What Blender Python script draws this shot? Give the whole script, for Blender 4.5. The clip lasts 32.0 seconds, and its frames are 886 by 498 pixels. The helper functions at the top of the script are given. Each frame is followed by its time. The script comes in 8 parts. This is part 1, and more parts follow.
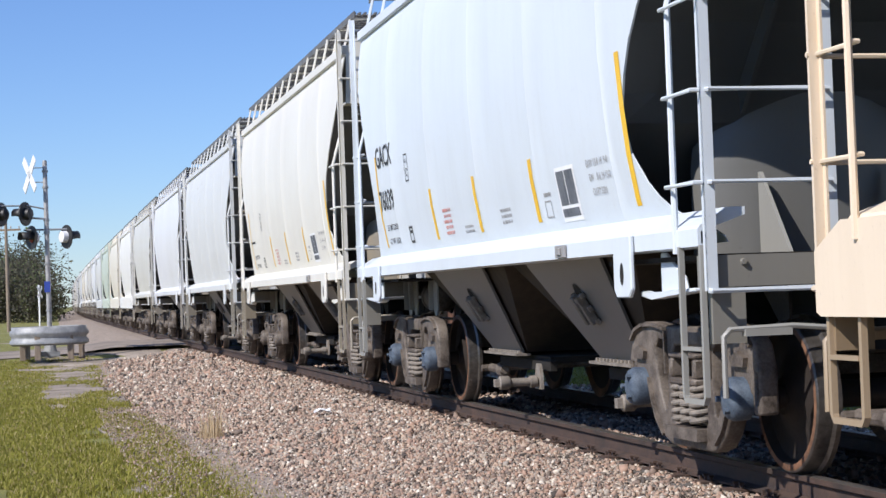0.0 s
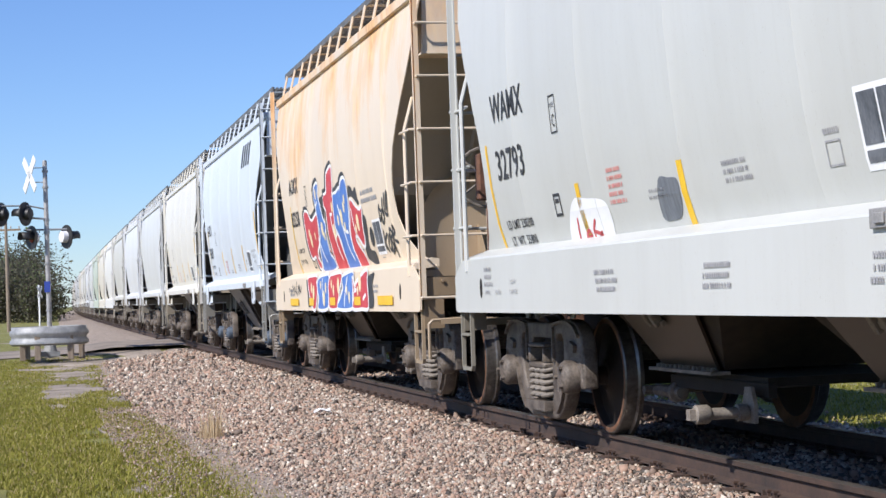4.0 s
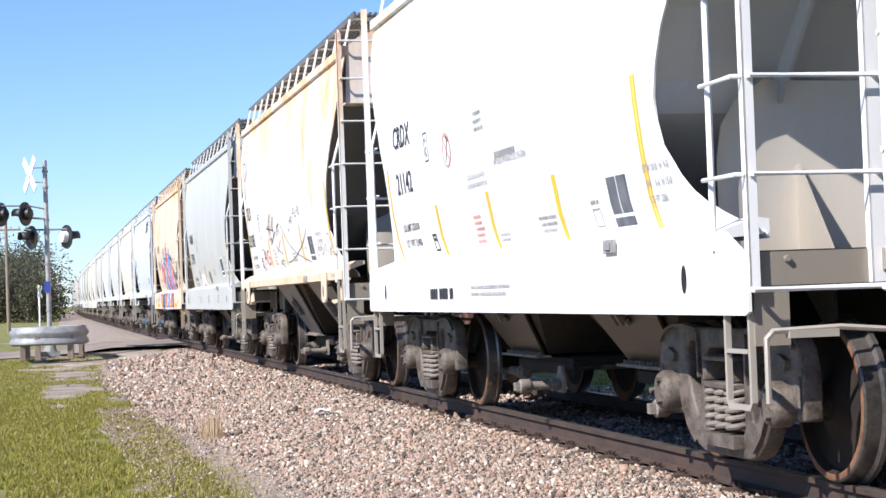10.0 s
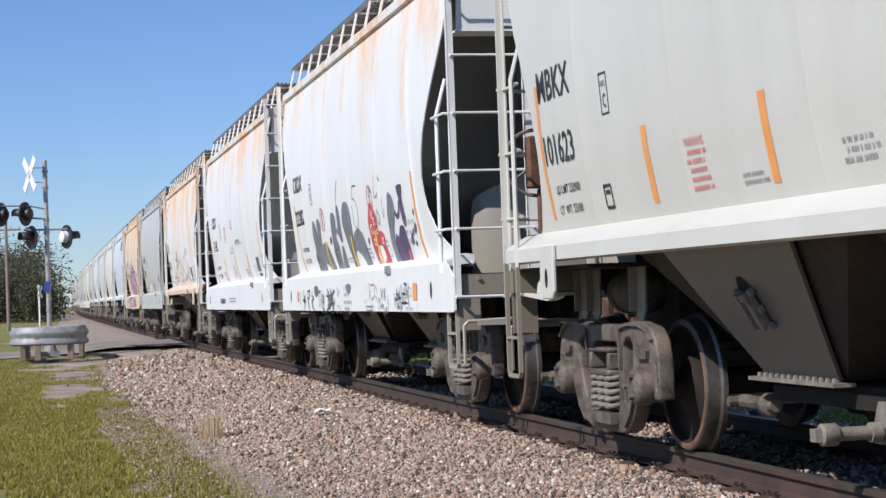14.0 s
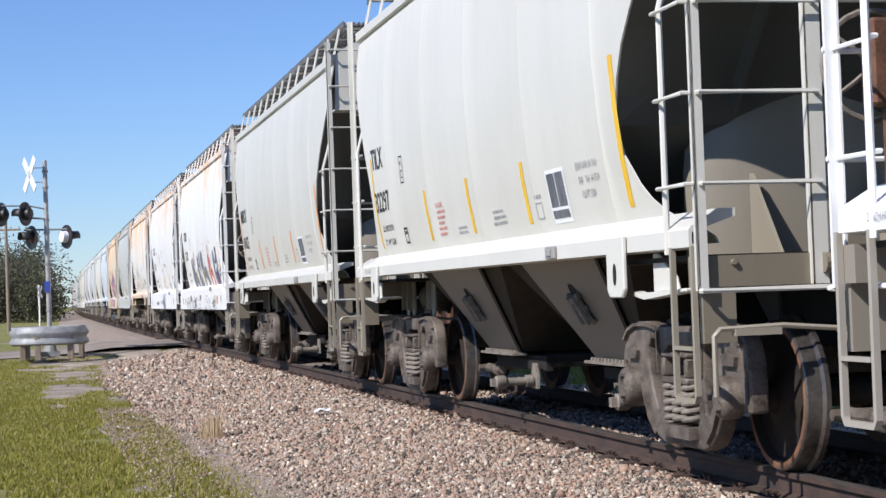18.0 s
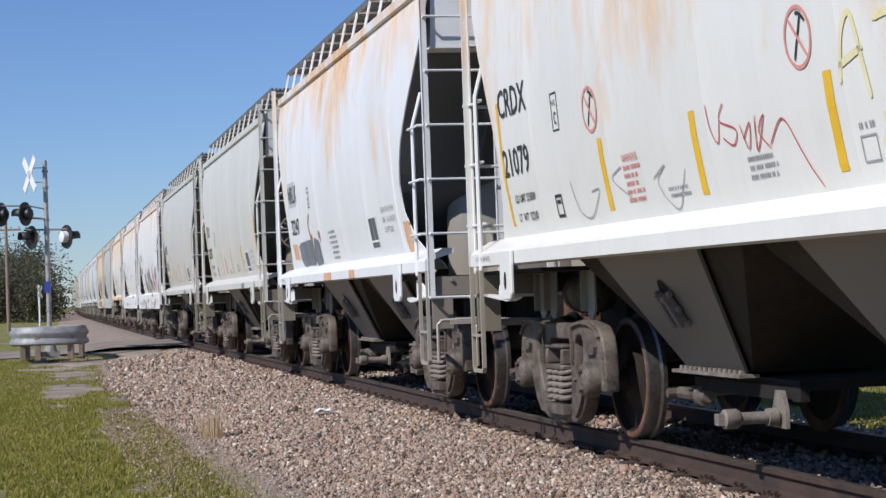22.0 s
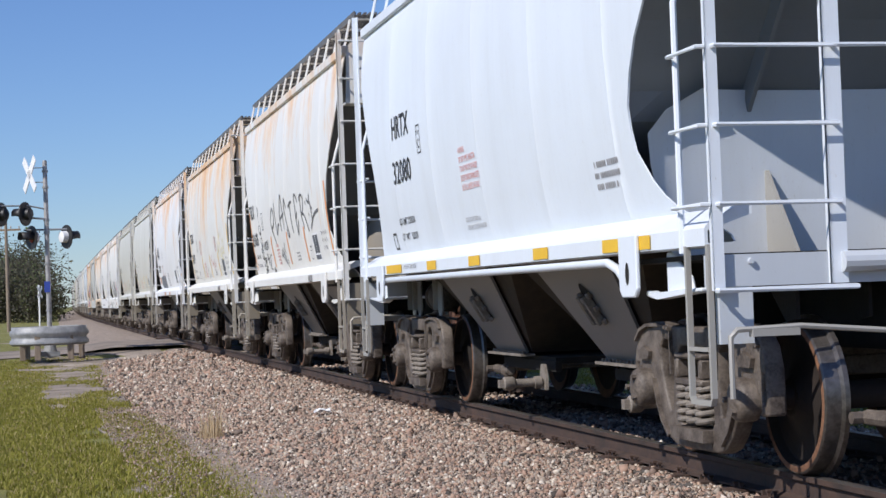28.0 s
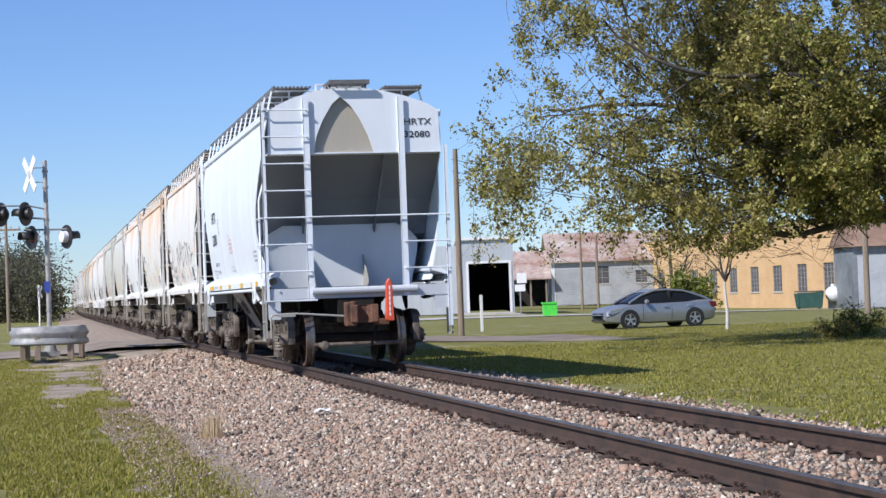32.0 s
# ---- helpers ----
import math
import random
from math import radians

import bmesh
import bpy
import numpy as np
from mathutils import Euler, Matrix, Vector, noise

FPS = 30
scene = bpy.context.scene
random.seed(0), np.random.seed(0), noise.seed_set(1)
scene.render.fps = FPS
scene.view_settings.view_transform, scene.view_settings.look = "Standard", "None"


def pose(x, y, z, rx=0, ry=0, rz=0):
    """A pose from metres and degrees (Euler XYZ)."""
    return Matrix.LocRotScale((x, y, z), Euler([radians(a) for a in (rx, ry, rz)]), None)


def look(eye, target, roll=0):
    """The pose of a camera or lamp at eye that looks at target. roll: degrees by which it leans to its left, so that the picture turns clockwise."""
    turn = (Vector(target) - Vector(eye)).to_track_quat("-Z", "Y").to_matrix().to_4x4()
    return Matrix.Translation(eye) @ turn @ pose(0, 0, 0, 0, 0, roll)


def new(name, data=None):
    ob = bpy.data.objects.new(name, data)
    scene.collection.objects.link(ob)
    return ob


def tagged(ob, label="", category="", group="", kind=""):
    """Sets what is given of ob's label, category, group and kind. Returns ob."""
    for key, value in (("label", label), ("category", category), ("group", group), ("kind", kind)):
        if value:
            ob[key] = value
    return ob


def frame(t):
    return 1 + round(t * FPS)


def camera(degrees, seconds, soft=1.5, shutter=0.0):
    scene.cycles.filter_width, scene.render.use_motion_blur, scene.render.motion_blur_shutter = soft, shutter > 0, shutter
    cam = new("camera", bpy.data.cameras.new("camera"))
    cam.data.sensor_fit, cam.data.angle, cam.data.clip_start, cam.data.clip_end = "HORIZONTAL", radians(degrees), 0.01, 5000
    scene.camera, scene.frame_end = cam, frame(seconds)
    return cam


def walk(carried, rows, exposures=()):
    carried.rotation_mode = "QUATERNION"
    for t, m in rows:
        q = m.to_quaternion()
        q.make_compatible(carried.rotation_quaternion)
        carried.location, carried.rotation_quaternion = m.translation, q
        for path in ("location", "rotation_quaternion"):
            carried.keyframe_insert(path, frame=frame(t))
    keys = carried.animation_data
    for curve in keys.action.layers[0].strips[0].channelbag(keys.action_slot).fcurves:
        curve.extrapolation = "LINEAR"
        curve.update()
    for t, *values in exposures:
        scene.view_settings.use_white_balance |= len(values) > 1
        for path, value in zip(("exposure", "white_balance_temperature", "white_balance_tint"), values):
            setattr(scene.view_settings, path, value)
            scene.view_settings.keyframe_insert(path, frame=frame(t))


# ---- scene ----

import functools

# ---------------------------------------------------------------- camera
# x across the track (0 = its centre line), y along it, z = 0 at the rail head
EYE = Vector((-5.168, 0.0, 1.144))
YAW, PITCH, ROLL = 12.844, 1.384, -2.064
cam = camera(27.53, 32.0, soft=1.5)
AIM = EYE + Vector((math.sin(radians(YAW)) * math.cos(radians(PITCH)),
                    math.cos(radians(YAW)) * math.cos(radians(PITCH)), math.sin(radians(PITCH))))
EXPO = [(t, e + 0.18, 6350, 12) for t, e in ((0, 0.08), (1.4, 0.08), (2.0, 0.64), (2.6, 0.52), (3.0, 0.36), (3.5, 0.22), (5.5, 0.1), (6.5, 0.08), (8, -0.1), (9.2, -0.05), (9.8, 0.52),
                                     (10.2, 0.52), (10.8, 0.05), (11.5, -0.1), (14.5, -0.1), (17, 0.0), (18, 0.08), (20, -0.02), (21, -0.25), (22, -0.3), (23, -0.1), (26.5, -0.15), (28.5, -0.24), (29.2, -0.24), (30, -0.16), (31, -0.05), (32, 0.06))]
walk(cam, [(0, look(EYE, AIM, ROLL)), (32, look(EYE, AIM, ROLL))], EXPO)

# ---------------------------------------------------------------- world and sun
TO_SUN = Vector((-0.652, -0.359, 0.668)).normalized()
world = bpy.data.worlds.new("world")
scene.world = world
world.use_nodes = True
wn = world.node_tree
sky = wn.nodes.new("ShaderNodeTexSky")
sky.sky_type = "NISHITA"
sky.sun_disc = False
sky.sun_elevation = math.asin(TO_SUN.z)
sky.sun_rotation = math.atan2(TO_SUN.x, TO_SUN.y)
sky.air_density, sky.dust_density, sky.ozone_density = 1.0, 0.0, 1.0
blue = wn.nodes.new("ShaderNodeMix")
blue.data_type, blue.blend_type = "RGBA", "MULTIPLY"
blue.inputs[0].default_value, blue.inputs[7].default_value = 1.0, (0.89, 1.17, 1.74, 1)
wn.links.new(sky.outputs[0], blue.inputs[6])
wn.links.new(blue.outputs[2], wn.nodes["Background"].inputs[0])
wn.nodes["Background"].inputs[1].default_value = 0.065
sun = new("sun", bpy.data.lights.new("sun", "SUN"))
sun.data.energy, sun.data.angle, sun.data.color = 5.0, radians(0.55), (1.0, 0.955, 0.89)
sun.matrix_world = look(TO_SUN * 60, (0, 0, 0))

SPEED, BEND = 4.978, 6.0e-5


def on_track(s):
    """Place and heading of the track's centre line s metres ahead of the camera."""
    return (0.5 * BEND * s * s, -math.degrees(BEND * s)) if s > 0 else (0.0, 0.0)


# ---------------------------------------------------------------- materials
def shader(name, rough=0.6, metal=0.0):
    m = bpy.data.materials.new(name)
    m.use_nodes = True
    b = m.node_tree.nodes["Principled BSDF"]
    b.inputs["Roughness"].default_value, b.inputs["Metallic"].default_value = rough, metal
    return m, m.node_tree, b


def node(t, kind, **kw):
    n = t.nodes.new("ShaderNode" + kind)
    for k, v in kw.items():
        n.inputs[k.replace("_", " ")].default_value = v
    return n


def noise_of(t, coord, scale, detail=5.0, stretch=(1, 1, 1), rough=0.6):
    mp = node(t, "Mapping", Scale=stretch)
    t.links.new(coord, mp.inputs["Vector"])
    n = node(t, "TexNoise", Scale=scale, Detail=detail, Roughness=rough)
    t.links.new(mp.outputs[0], n.inputs["Vector"])
    return n.outputs["Fac"]


def ramp(t, fac, *stops):
    r = t.nodes.new("ShaderNodeValToRGB")
    t.links.new(fac, r.inputs[0])
    e = r.color_ramp.elements
    while len(e) < len(stops):
        e.new(0.5)
    for k, (p, c) in zip(e, stops):
        k.position, k.color = p, (*c, 1) if len(c) == 3 else c
    return r.outputs[0]


def mix(t, fac, a, b, mode="MIX"):
    n = t.nodes.new("ShaderNodeMix")
    n.data_type, n.blend_type = "RGBA", mode
    for v, k in ((fac, 0), (a, 6), (b, 7)):
        if isinstance(v, (int, float)):
            n.inputs[k].default_value = v
        elif isinstance(v, tuple):
            n.inputs[k].default_value = (*v, 1)
        else:
            t.links.new(v, n.inputs[k])
    return n.outputs[2]


def calc(t, op, a, b=0.0):
    n = t.nodes.new("ShaderNodeMath")
    n.operation = op
    for v, k in ((a, 0), (b, 1)):
        if isinstance(v, (int, float)):
            n.inputs[k].default_value = v
        else:
            t.links.new(v, n.inputs[k])
    return n.outputs[0]


def bump(t, b, height, strength=0.3, dist=0.01):
    n = node(t, "Bump", Strength=strength, Distance=dist)
    t.links.new(height, n.inputs["Height"])
    t.links.new(n.outputs[0], b.inputs["Normal"])


def mottled(name, c1, c2, scale, rough=0.7, metal=0.0, fine=None, bumps=0.3, stretch=(1, 1, 1), dist=0.01, space="Object"):
    """Two colours mixed by a broad and a fine noise, with relief."""
    m, t, b = shader(name, rough, metal)
    co = t.nodes.new("ShaderNodeTexCoord").outputs[space]
    a = noise_of(t, co, scale, 6, stretch)
    f = noise_of(t, co, fine or scale * 9, 4, stretch)
    k = calc(t, "ADD", calc(t, "MULTIPLY", a, 0.65), calc(t, "MULTIPLY", f, 0.35))
    t.links.new(ramp(t, k, (0.36, c1), (0.64, c2)), b.inputs["Base Color"])
    bump(t, b, f, bumps, dist)
    return m


def painted():
    """Car paint: the object's colour, with rust streaks by its alpha, grime and chalking."""
    m, t, b = shader("car_paint", 0.5)
    co = t.nodes.new("ShaderNodeTexCoord").outputs["Object"]
    info = t.nodes.new("ShaderNodeObjectInfo")
    off = t.nodes.new("ShaderNodeVectorMath")
    off.operation = "MULTIPLY_ADD"
    t.links.new(info.outputs["Color"], off.inputs[0])
    off.inputs[1].default_value = (37, 53, 41)
    t.links.new(co, off.inputs[2])
    co = off.outputs[0]
    streak = noise_of(t, co, 2.6, 5, (1, 1.0, 0.2))
    blot = noise_of(t, co, 0.55, 4, (1, 1, 0.8))
    patchy = noise_of(t, co, 0.85, 5, (1, 1, 0.55), 0.65)
    fine = noise_of(t, co, 14, 5, (1, 1, 0.35))
    grime = noise_of(t, co, 3.2, 4, (1, 1, 0.16))
    base = mix(t, calc(t, "MULTIPLY", ramp(t, grime, (0.45, (0, 0, 0)), (0.8, (1, 1, 1))), 0.14), info.outputs["Color"], mix(t, 1.0, info.outputs["Color"], (0.62, 0.58, 0.52), "MULTIPLY"))
    base = mix(t, calc(t, "MULTIPLY", ramp(t, blot, (0.4, (0, 0, 0)), (0.7, (1, 1, 1))), 0.20), base, mix(t, 1.0, base, (0.72, 0.69, 0.64), "MULTIPLY"))
    drip = noise_of(t, co, 16, 5, (1, 1, 0.07), 0.7)
    speck = noise_of(t, co, 55, 3, (1, 1, 0.6), 0.8)
    base = mix(t, calc(t, "MULTIPLY", ramp(t, drip, (0.50, (0, 0, 0)), (0.72, (1, 1, 1))), 0.07), base, mix(t, 1.0, base, (0.66, 0.61, 0.54), "MULTIPLY"))
    base = mix(t, calc(t, "MULTIPLY", ramp(t, speck, (0.63, (0, 0, 0)), (0.70, (1, 1, 1))), 0.30), base, mix(t, 1.0, base, (0.55, 0.46, 0.38), "MULTIPLY"))
    k = calc(t, "ADD", calc(t, "MULTIPLY", streak, 0.26), calc(t, "ADD", calc(t, "MULTIPLY", patchy, 0.60), calc(t, "MULTIPLY", fine, 0.14)))
    sep = t.nodes.new("ShaderNodeSeparateXYZ")
    t.links.new(t.nodes["Texture Coordinate"].outputs["Object"], sep.inputs[0])
    k = calc(t, "ADD", k, calc(t, "MULTIPLY", calc(t, "SUBTRACT", sep.outputs[2], 3.05), 0.08))
    foot = calc(t, "MULTIPLY", calc(t, "SUBTRACT", 1.72, sep.outputs[2]), 0.22)
    k = calc(t, "ADD", k, calc(t, "MINIMUM", calc(t, "MAXIMUM", foot, 0.0), 0.03))
    edge = calc(t, "SUBTRACT", 0.70, calc(t, "MULTIPLY", info.outputs["Alpha"], 0.325))
    rust = calc(t, "MULTIPLY", calc(t, "SUBTRACT", k, edge), 6.5)
    rust.node.use_clamp = True
    hue = ramp(t, fine, (0.35, (0.50, 0.22, 0.075)), (0.65, (0.78, 0.50, 0.22)))
    base = mix(t, calc(t, "MULTIPLY", rust, 0.8), base, hue)
    t.links.new(base, b.inputs["Base Color"])
    t.links.new(calc(t, "ADD", 0.42, calc(t, "MULTIPLY", rust, 0.4)), b.inputs["Roughness"])
    bump(t, b, noise_of(t, co, 0.9, 2, (1, 1, 0.5)), 0.10, 0.03)
    return m


PAINT = painted()
TRUCK = mottled("truck_steel", (0.035, 0.025, 0.019), (0.17, 0.14, 0.115), 6, 0.62, 0.0, bumps=0.5, dist=0.006)
SPRING = mottled("spring_steel", (0.11, 0.095, 0.08), (0.26, 0.225, 0.19), 9, 0.75)
# Greasy black, deepened so the colour also holds the shade on underparts.
GREASE_SHADE = mottled("grease_shade_black", (0.005, 0.004, 0.003), (0.016, 0.012, 0.009), 6, 0.9)
# Grimy bay paint, with the shade under the car put into its colour.
BAY_SHADE = mottled("grimy_bay_shade", (0.014, 0.010, 0.007), (0.045, 0.031, 0.020), 1.2, 0.85, stretch=(1, 1, 0.4))
# Greasy wheel plates and axles, their colour lowered to carry the truck's shade.
WHEEL = mottled("wheel_grease_shade", (0.006, 0.004, 0.003), (0.022, 0.013, 0.009), 3, 0.8, 0.0)
RIM = mottled("rusty_rim", (0.07, 0.035, 0.02), (0.24, 0.115, 0.06), 5, 0.8, 0.0)
TREAD = mottled("worn_tread", (0.07, 0.062, 0.055), (0.20, 0.18, 0.165), 3, 0.34, 0.7, bumps=0.05)
GRATE = mottled("grating_steel", (0.10, 0.10, 0.10), (0.20, 0.20, 0.20), 6, 0.6, 0.3)
RAIL_TOP = mottled("rail_head", (0.20, 0.17, 0.15), (0.30, 0.27, 0.24), 5, 0.38, 0.8, bumps=0.05)
RAIL = mottled("rail_web", (0.035, 0.026, 0.022), (0.085, 0.05, 0.036), 3, 0.8, 0.1)
TIE = mottled("weathered_tie", (0.05, 0.042, 0.036), (0.17, 0.15, 0.13), 3, 0.9, stretch=(1, 6, 6))
YELLOW = mottled("yellow_reflector", (0.72, 0.42, 0.02), (0.80, 0.50, 0.03), 4, 0.45, bumps=0.05)
ORANGE = mottled("orange_reflector", (0.70, 0.26, 0.07), (0.78, 0.34, 0.10), 4, 0.5, bumps=0.05)
INK = mottled("black_lettering", (0.012, 0.013, 0.016), (0.05, 0.05, 0.055), 9, 0.6, bumps=0.05)
FADED = mottled("faded_lettering", (0.22, 0.22, 0.23), (0.42, 0.41, 0.41), 20, 0.7, bumps=0.05)
REDINK = mottled("red_lettering", (0.55, 0.20, 0.18), (0.68, 0.34, 0.30), 20, 0.7, bumps=0.05)
WHITE = mottled("white_patch", (0.74, 0.74, 0.75), (0.82, 0.82, 0.82), 5, 0.5, bumps=0.05)
BLUECAP = mottled("blue_bearing_paint", (0.035, 0.05, 0.075), (0.10, 0.13, 0.17), 12, 0.7)
COUPLER = mottled("rusty_casting", (0.05, 0.024, 0.016), (0.20, 0.09, 0.052), 5, 0.8)


# ---------------------------------------------------------------- mesh helpers
def box(bm, x0, x1, y0, y1, z0, z1, m=None):
    vs = [bm.verts.new(Vector(p)) for p in ((x0, y0, z0), (x1, y0, z0), (x1, y1, z0), (x0, y1, z0), (x0, y0, z1), (x1, y0, z1), (x1, y1, z1), (x0, y1, z1))]
    if m:
        for v in vs:
            v.co = m @ v.co
    for f in ((3, 2, 1, 0), (4, 5, 6, 7), (0, 1, 5, 4), (1, 2, 6, 5), (2, 3, 7, 6), (3, 0, 4, 7)):
        bm.faces.new([vs[i] for i in f])
    return bm


def prism(bm, outline, axis, a, b):
    """Outline (pairs) pushed along an axis from a to b. axis x: pairs are (y, z); y: (x, z); z: (x, y)."""
    def at(p, k):
        return {"x": (k, p[0], p[1]), "y": (p[0], k, p[1]), "z": (p[0], p[1], k)}[axis]
    lo, hi = [bm.verts.new(at(p, a)) for p in outline], [bm.verts.new(at(p, b)) for p in outline]
    n = len(outline)
    bm.faces.new(lo), bm.faces.new(hi[::-1])
    for i in range(n):
        bm.faces.new((lo[i], hi[i], hi[(i + 1) % n], lo[(i + 1) % n]))
    return bm


def tube(bm, points, r, sides=8, closed=False):
    """A round bar through the points."""
    pts = [Vector(p) for p in points]
    rings = []
    up = None
    for i, p in enumerate(pts):
        d = ((pts[min(i + 1, len(pts) - 1)] - p).normalized() + (p - pts[max(i - 1, 0)]).normalized())
        if closed:
            d = pts[(i + 1) % len(pts)] - pts[i - 1]
        d.normalize()
        if up is None:
            up = d.orthogonal().normalized()
        a = (up - d * up.dot(d)).normalized()
        up = a
        b = d.cross(a)
        rings.append([bm.verts.new(p + (a * math.cos(2 * math.pi * k / sides) + b * math.sin(2 * math.pi * k / sides)) * r) for k in range(sides)])
    n = len(rings)
    for i in range(n if closed else n - 1):
        for k in range(sides):
            bm.faces.new((rings[i][k], rings[i][(k + 1) % sides], rings[(i + 1) % n][(k + 1) % sides], rings[(i + 1) % n][k]))
    if not closed:
        bm.faces.new(rings[0][::-1]), bm.faces.new(rings[-1])
    return bm


def lathe(bm, profile, axis="x", steps=32, centre=(0, 0, 0)):
    """Profile of (along, radius) turned about an axis."""
    rings = []
    for a, r in profile:
        ring = []
        for k in range(steps):
            c, s = r * math.cos(2 * math.pi * k / steps), r * math.sin(2 * math.pi * k / steps)
            p = {"x": (a, c, s), "y": (c, a, s), "z": (c, s, a)}[axis]
            ring.append(bm.verts.new(Vector(p) + Vector(centre)))
        rings.append(ring)
    for p, q in zip(rings, rings[1:]):
        for k in range(steps):
            bm.faces.new((p[k], p[(k + 1) % steps], q[(k + 1) % steps], q[k]))
    bm.faces.new(rings[0][::-1]), bm.faces.new(rings[-1])
    return bm


def member(bm, pts, wide_, x0, x1):
    """A bent flat bar in the yz plane, wide_ across, from x0 to x1 thick."""
    left, right_ = [], []
    for i, p in enumerate(pts):
        a, b = pts[max(i - 1, 0)], pts[min(i + 1, len(pts) - 1)]
        d = Vector((b[0] - a[0], b[1] - a[1])).normalized() * wide_ * 0.5
        left.append((p[0] - d.y, p[1] + d.x)), right_.append((p[0] + d.y, p[1] - d.x))
    rings = [[bm.verts.new((x, *q)) for x, q in ((x0, l), (x1, l), (x1, r), (x0, r))] for l, r in zip(left, right_)]
    for p, q in zip(rings, rings[1:]):
        for k in range(4):
            bm.faces.new((p[k], p[(k + 1) % 4], q[(k + 1) % 4], q[k]))
    bm.faces.new(rings[0][::-1]), bm.faces.new(rings[-1])
    return bm


def finish(name, bm, materials, smooth=False, bevel=0.0, rounds=1):
    if bevel:
        bmesh.ops.bevel(bm, geom=bm.edges[:], offset=bevel, segments=rounds, profile=0.6, affect="EDGES", clamp_overlap=True)
    bmesh.ops.recalc_face_normals(bm, faces=bm.faces[:])
    me = bpy.data.meshes.new(name)
    bm.to_mesh(me)
    bm.free()
    for m in (materials if isinstance(materials, (list, tuple)) else [materials]):
        me.materials.append(m)
    if smooth:
        me.polygons.foreach_set("use_smooth", [True] * len(me.polygons))
        me.set_sharp_from_angle(angle=radians(40))
    return me


def broaden(me):
    """The far side stands a little farther out than the near one."""
    for v in me.vertices:
        if v.co.x > 0.6:
            v.co.x += 0.16 * min(1.0, (v.co.x - 0.6) / 0.7)
    return me


def part(name, data, parent, label="", tint=None, at=None):
    """One mesh object under a thing or under a part."""
    ob = new(name, data)
    ob.parent = parent
    if at is not None:
        ob.matrix_basis = at
    if tint:
        ob.color = tint
    if label:
        tagged(ob, label)
    return ob


def thing(name, label, category, group="", at=None, kind=""):
    ob = new(name)
    ob.empty_display_size = 0.2
    if at is not None:
        ob.matrix_basis = at
    return tagged(ob, label, category, group, kind)


# ---------------------------------------------------------------- hopper car shape
WIDE = ((1.30, 1.20), (1.42, 1.24), (1.55, 1.285), (1.7, 1.33), (2.0, 1.385), (2.3, 1.42), (2.7, 1.45), (3.1, 1.455), (3.5, 1.44), (3.8, 1.41), (4.05, 1.37), (4.2, 1.335))
LONG = ((1.30, 5.70), (1.45, 5.65), (1.5, 5.35), (1.6, 5.02), (1.75, 4.72), (2.0, 4.48), (2.2, 4.42), (2.4, 4.46), (2.8, 4.78), (3.2, 5.28), (3.5, 5.62), (3.8, 5.8), (4.05, 5.88), (4.2, 5.9))


def along(table, z):
    for (a, p), (b, q) in zip(table, table[1:]):
        if z <= b:
            return p + (q - p) * max(0.0, (z - a) / (b - a))
    return table[-1][1]


def wide(z):
    return along(WIDE, z)


LEVELS = (1.38, 1.42, 1.47, 1.5, 1.55, 1.62, 1.7, 1.8, 1.9, 2.0, 2.15, 2.3, 2.5, 2.7, 2.9, 3.1, 3.3, 3.5, 3.7, 3.8, 3.9, 4.05, 4.2)


@functools.cache
def side_panel(i, n, side, P):
    """Panel i of n of the bowed side sheet, 12 mm thick, a weld lip on its seam."""
    bm = bmesh.new()
    edges = [(P - 0.1) * (2 * k / n - 1) for k in range(n + 1)]
    outer, inner = [], []
    cols = (0, 0.25, 0.5, 0.75, 0.985, 1) if n > 1 else (0, 0.5, 1)
    last = len(cols) - 1
    for z in LEVELS:
        e = (along(LONG, z) if side < 0 else max(5.35, along(LONG, z))) + P - 6
        a, b = max(-e, edges[i]), max(-e, edges[i + 1])
        if i == 0:
            a = -e
        if i == n - 1:
            b = P - 0.1 - (P - 0.1 - e) * 0.5
        ro, ri = [], []
        for c, f in enumerate(cols):
            y = a + (b - a) * f
            lip = 0.004 if (c == last and i < n - 1) else 0.0
            ro.append(bm.verts.new((side * (wide(z) + lip), y, z)))
            ri.append(bm.verts.new((side * (wide(z) - 0.014), y, z)))
        outer.append(ro), inner.append(ri)
    for k in range(len(LEVELS) - 1):
        for c in range(last):
            bm.faces.new((outer[k][c], outer[k][c + 1], outer[k + 1][c + 1], outer[k + 1][c]))
            bm.faces.new((inner[k][c], inner[k + 1][c], inner[k + 1][c + 1], inner[k][c + 1]))
        for c in (0, last):
            bm.faces.new((outer[k][c], outer[k + 1][c], inner[k + 1][c], inner[k][c]))
    return broaden(finish("side_panel", bm, PAINT, True))


@functools.cache
def end_sheet(sign):
    """Slope sheet from under the roof's end down to the bays."""
    bm = bmesh.new()
    rows = []
    for z, e in ((1.36, 3.3), (1.8, 3.85), (2.2, 4.34), (2.39, 4.455), (2.8, 4.77), (3.2, 5.25), (3.5, 5.6), (4.2, 5.66)):
        w = wide(max(z, 1.42)) - 0.016
        edge = along(LONG, z) - 0.03 - e if z > 2.1 else 0.0
        rows.append([bm.verts.new((w * k / 6, sign * (e + (edge if abs(k) == 6 else max(0.0, edge) * abs(k / 6) ** 3)), z)) for k in range(-6, 7)])
    for p, q in zip(rows, rows[1:]):
        for k in range(12):
            bm.faces.new((p[k], p[k + 1], q[k + 1], q[k]))
    return broaden(finish("end_sheet", bm, PAINT, False))


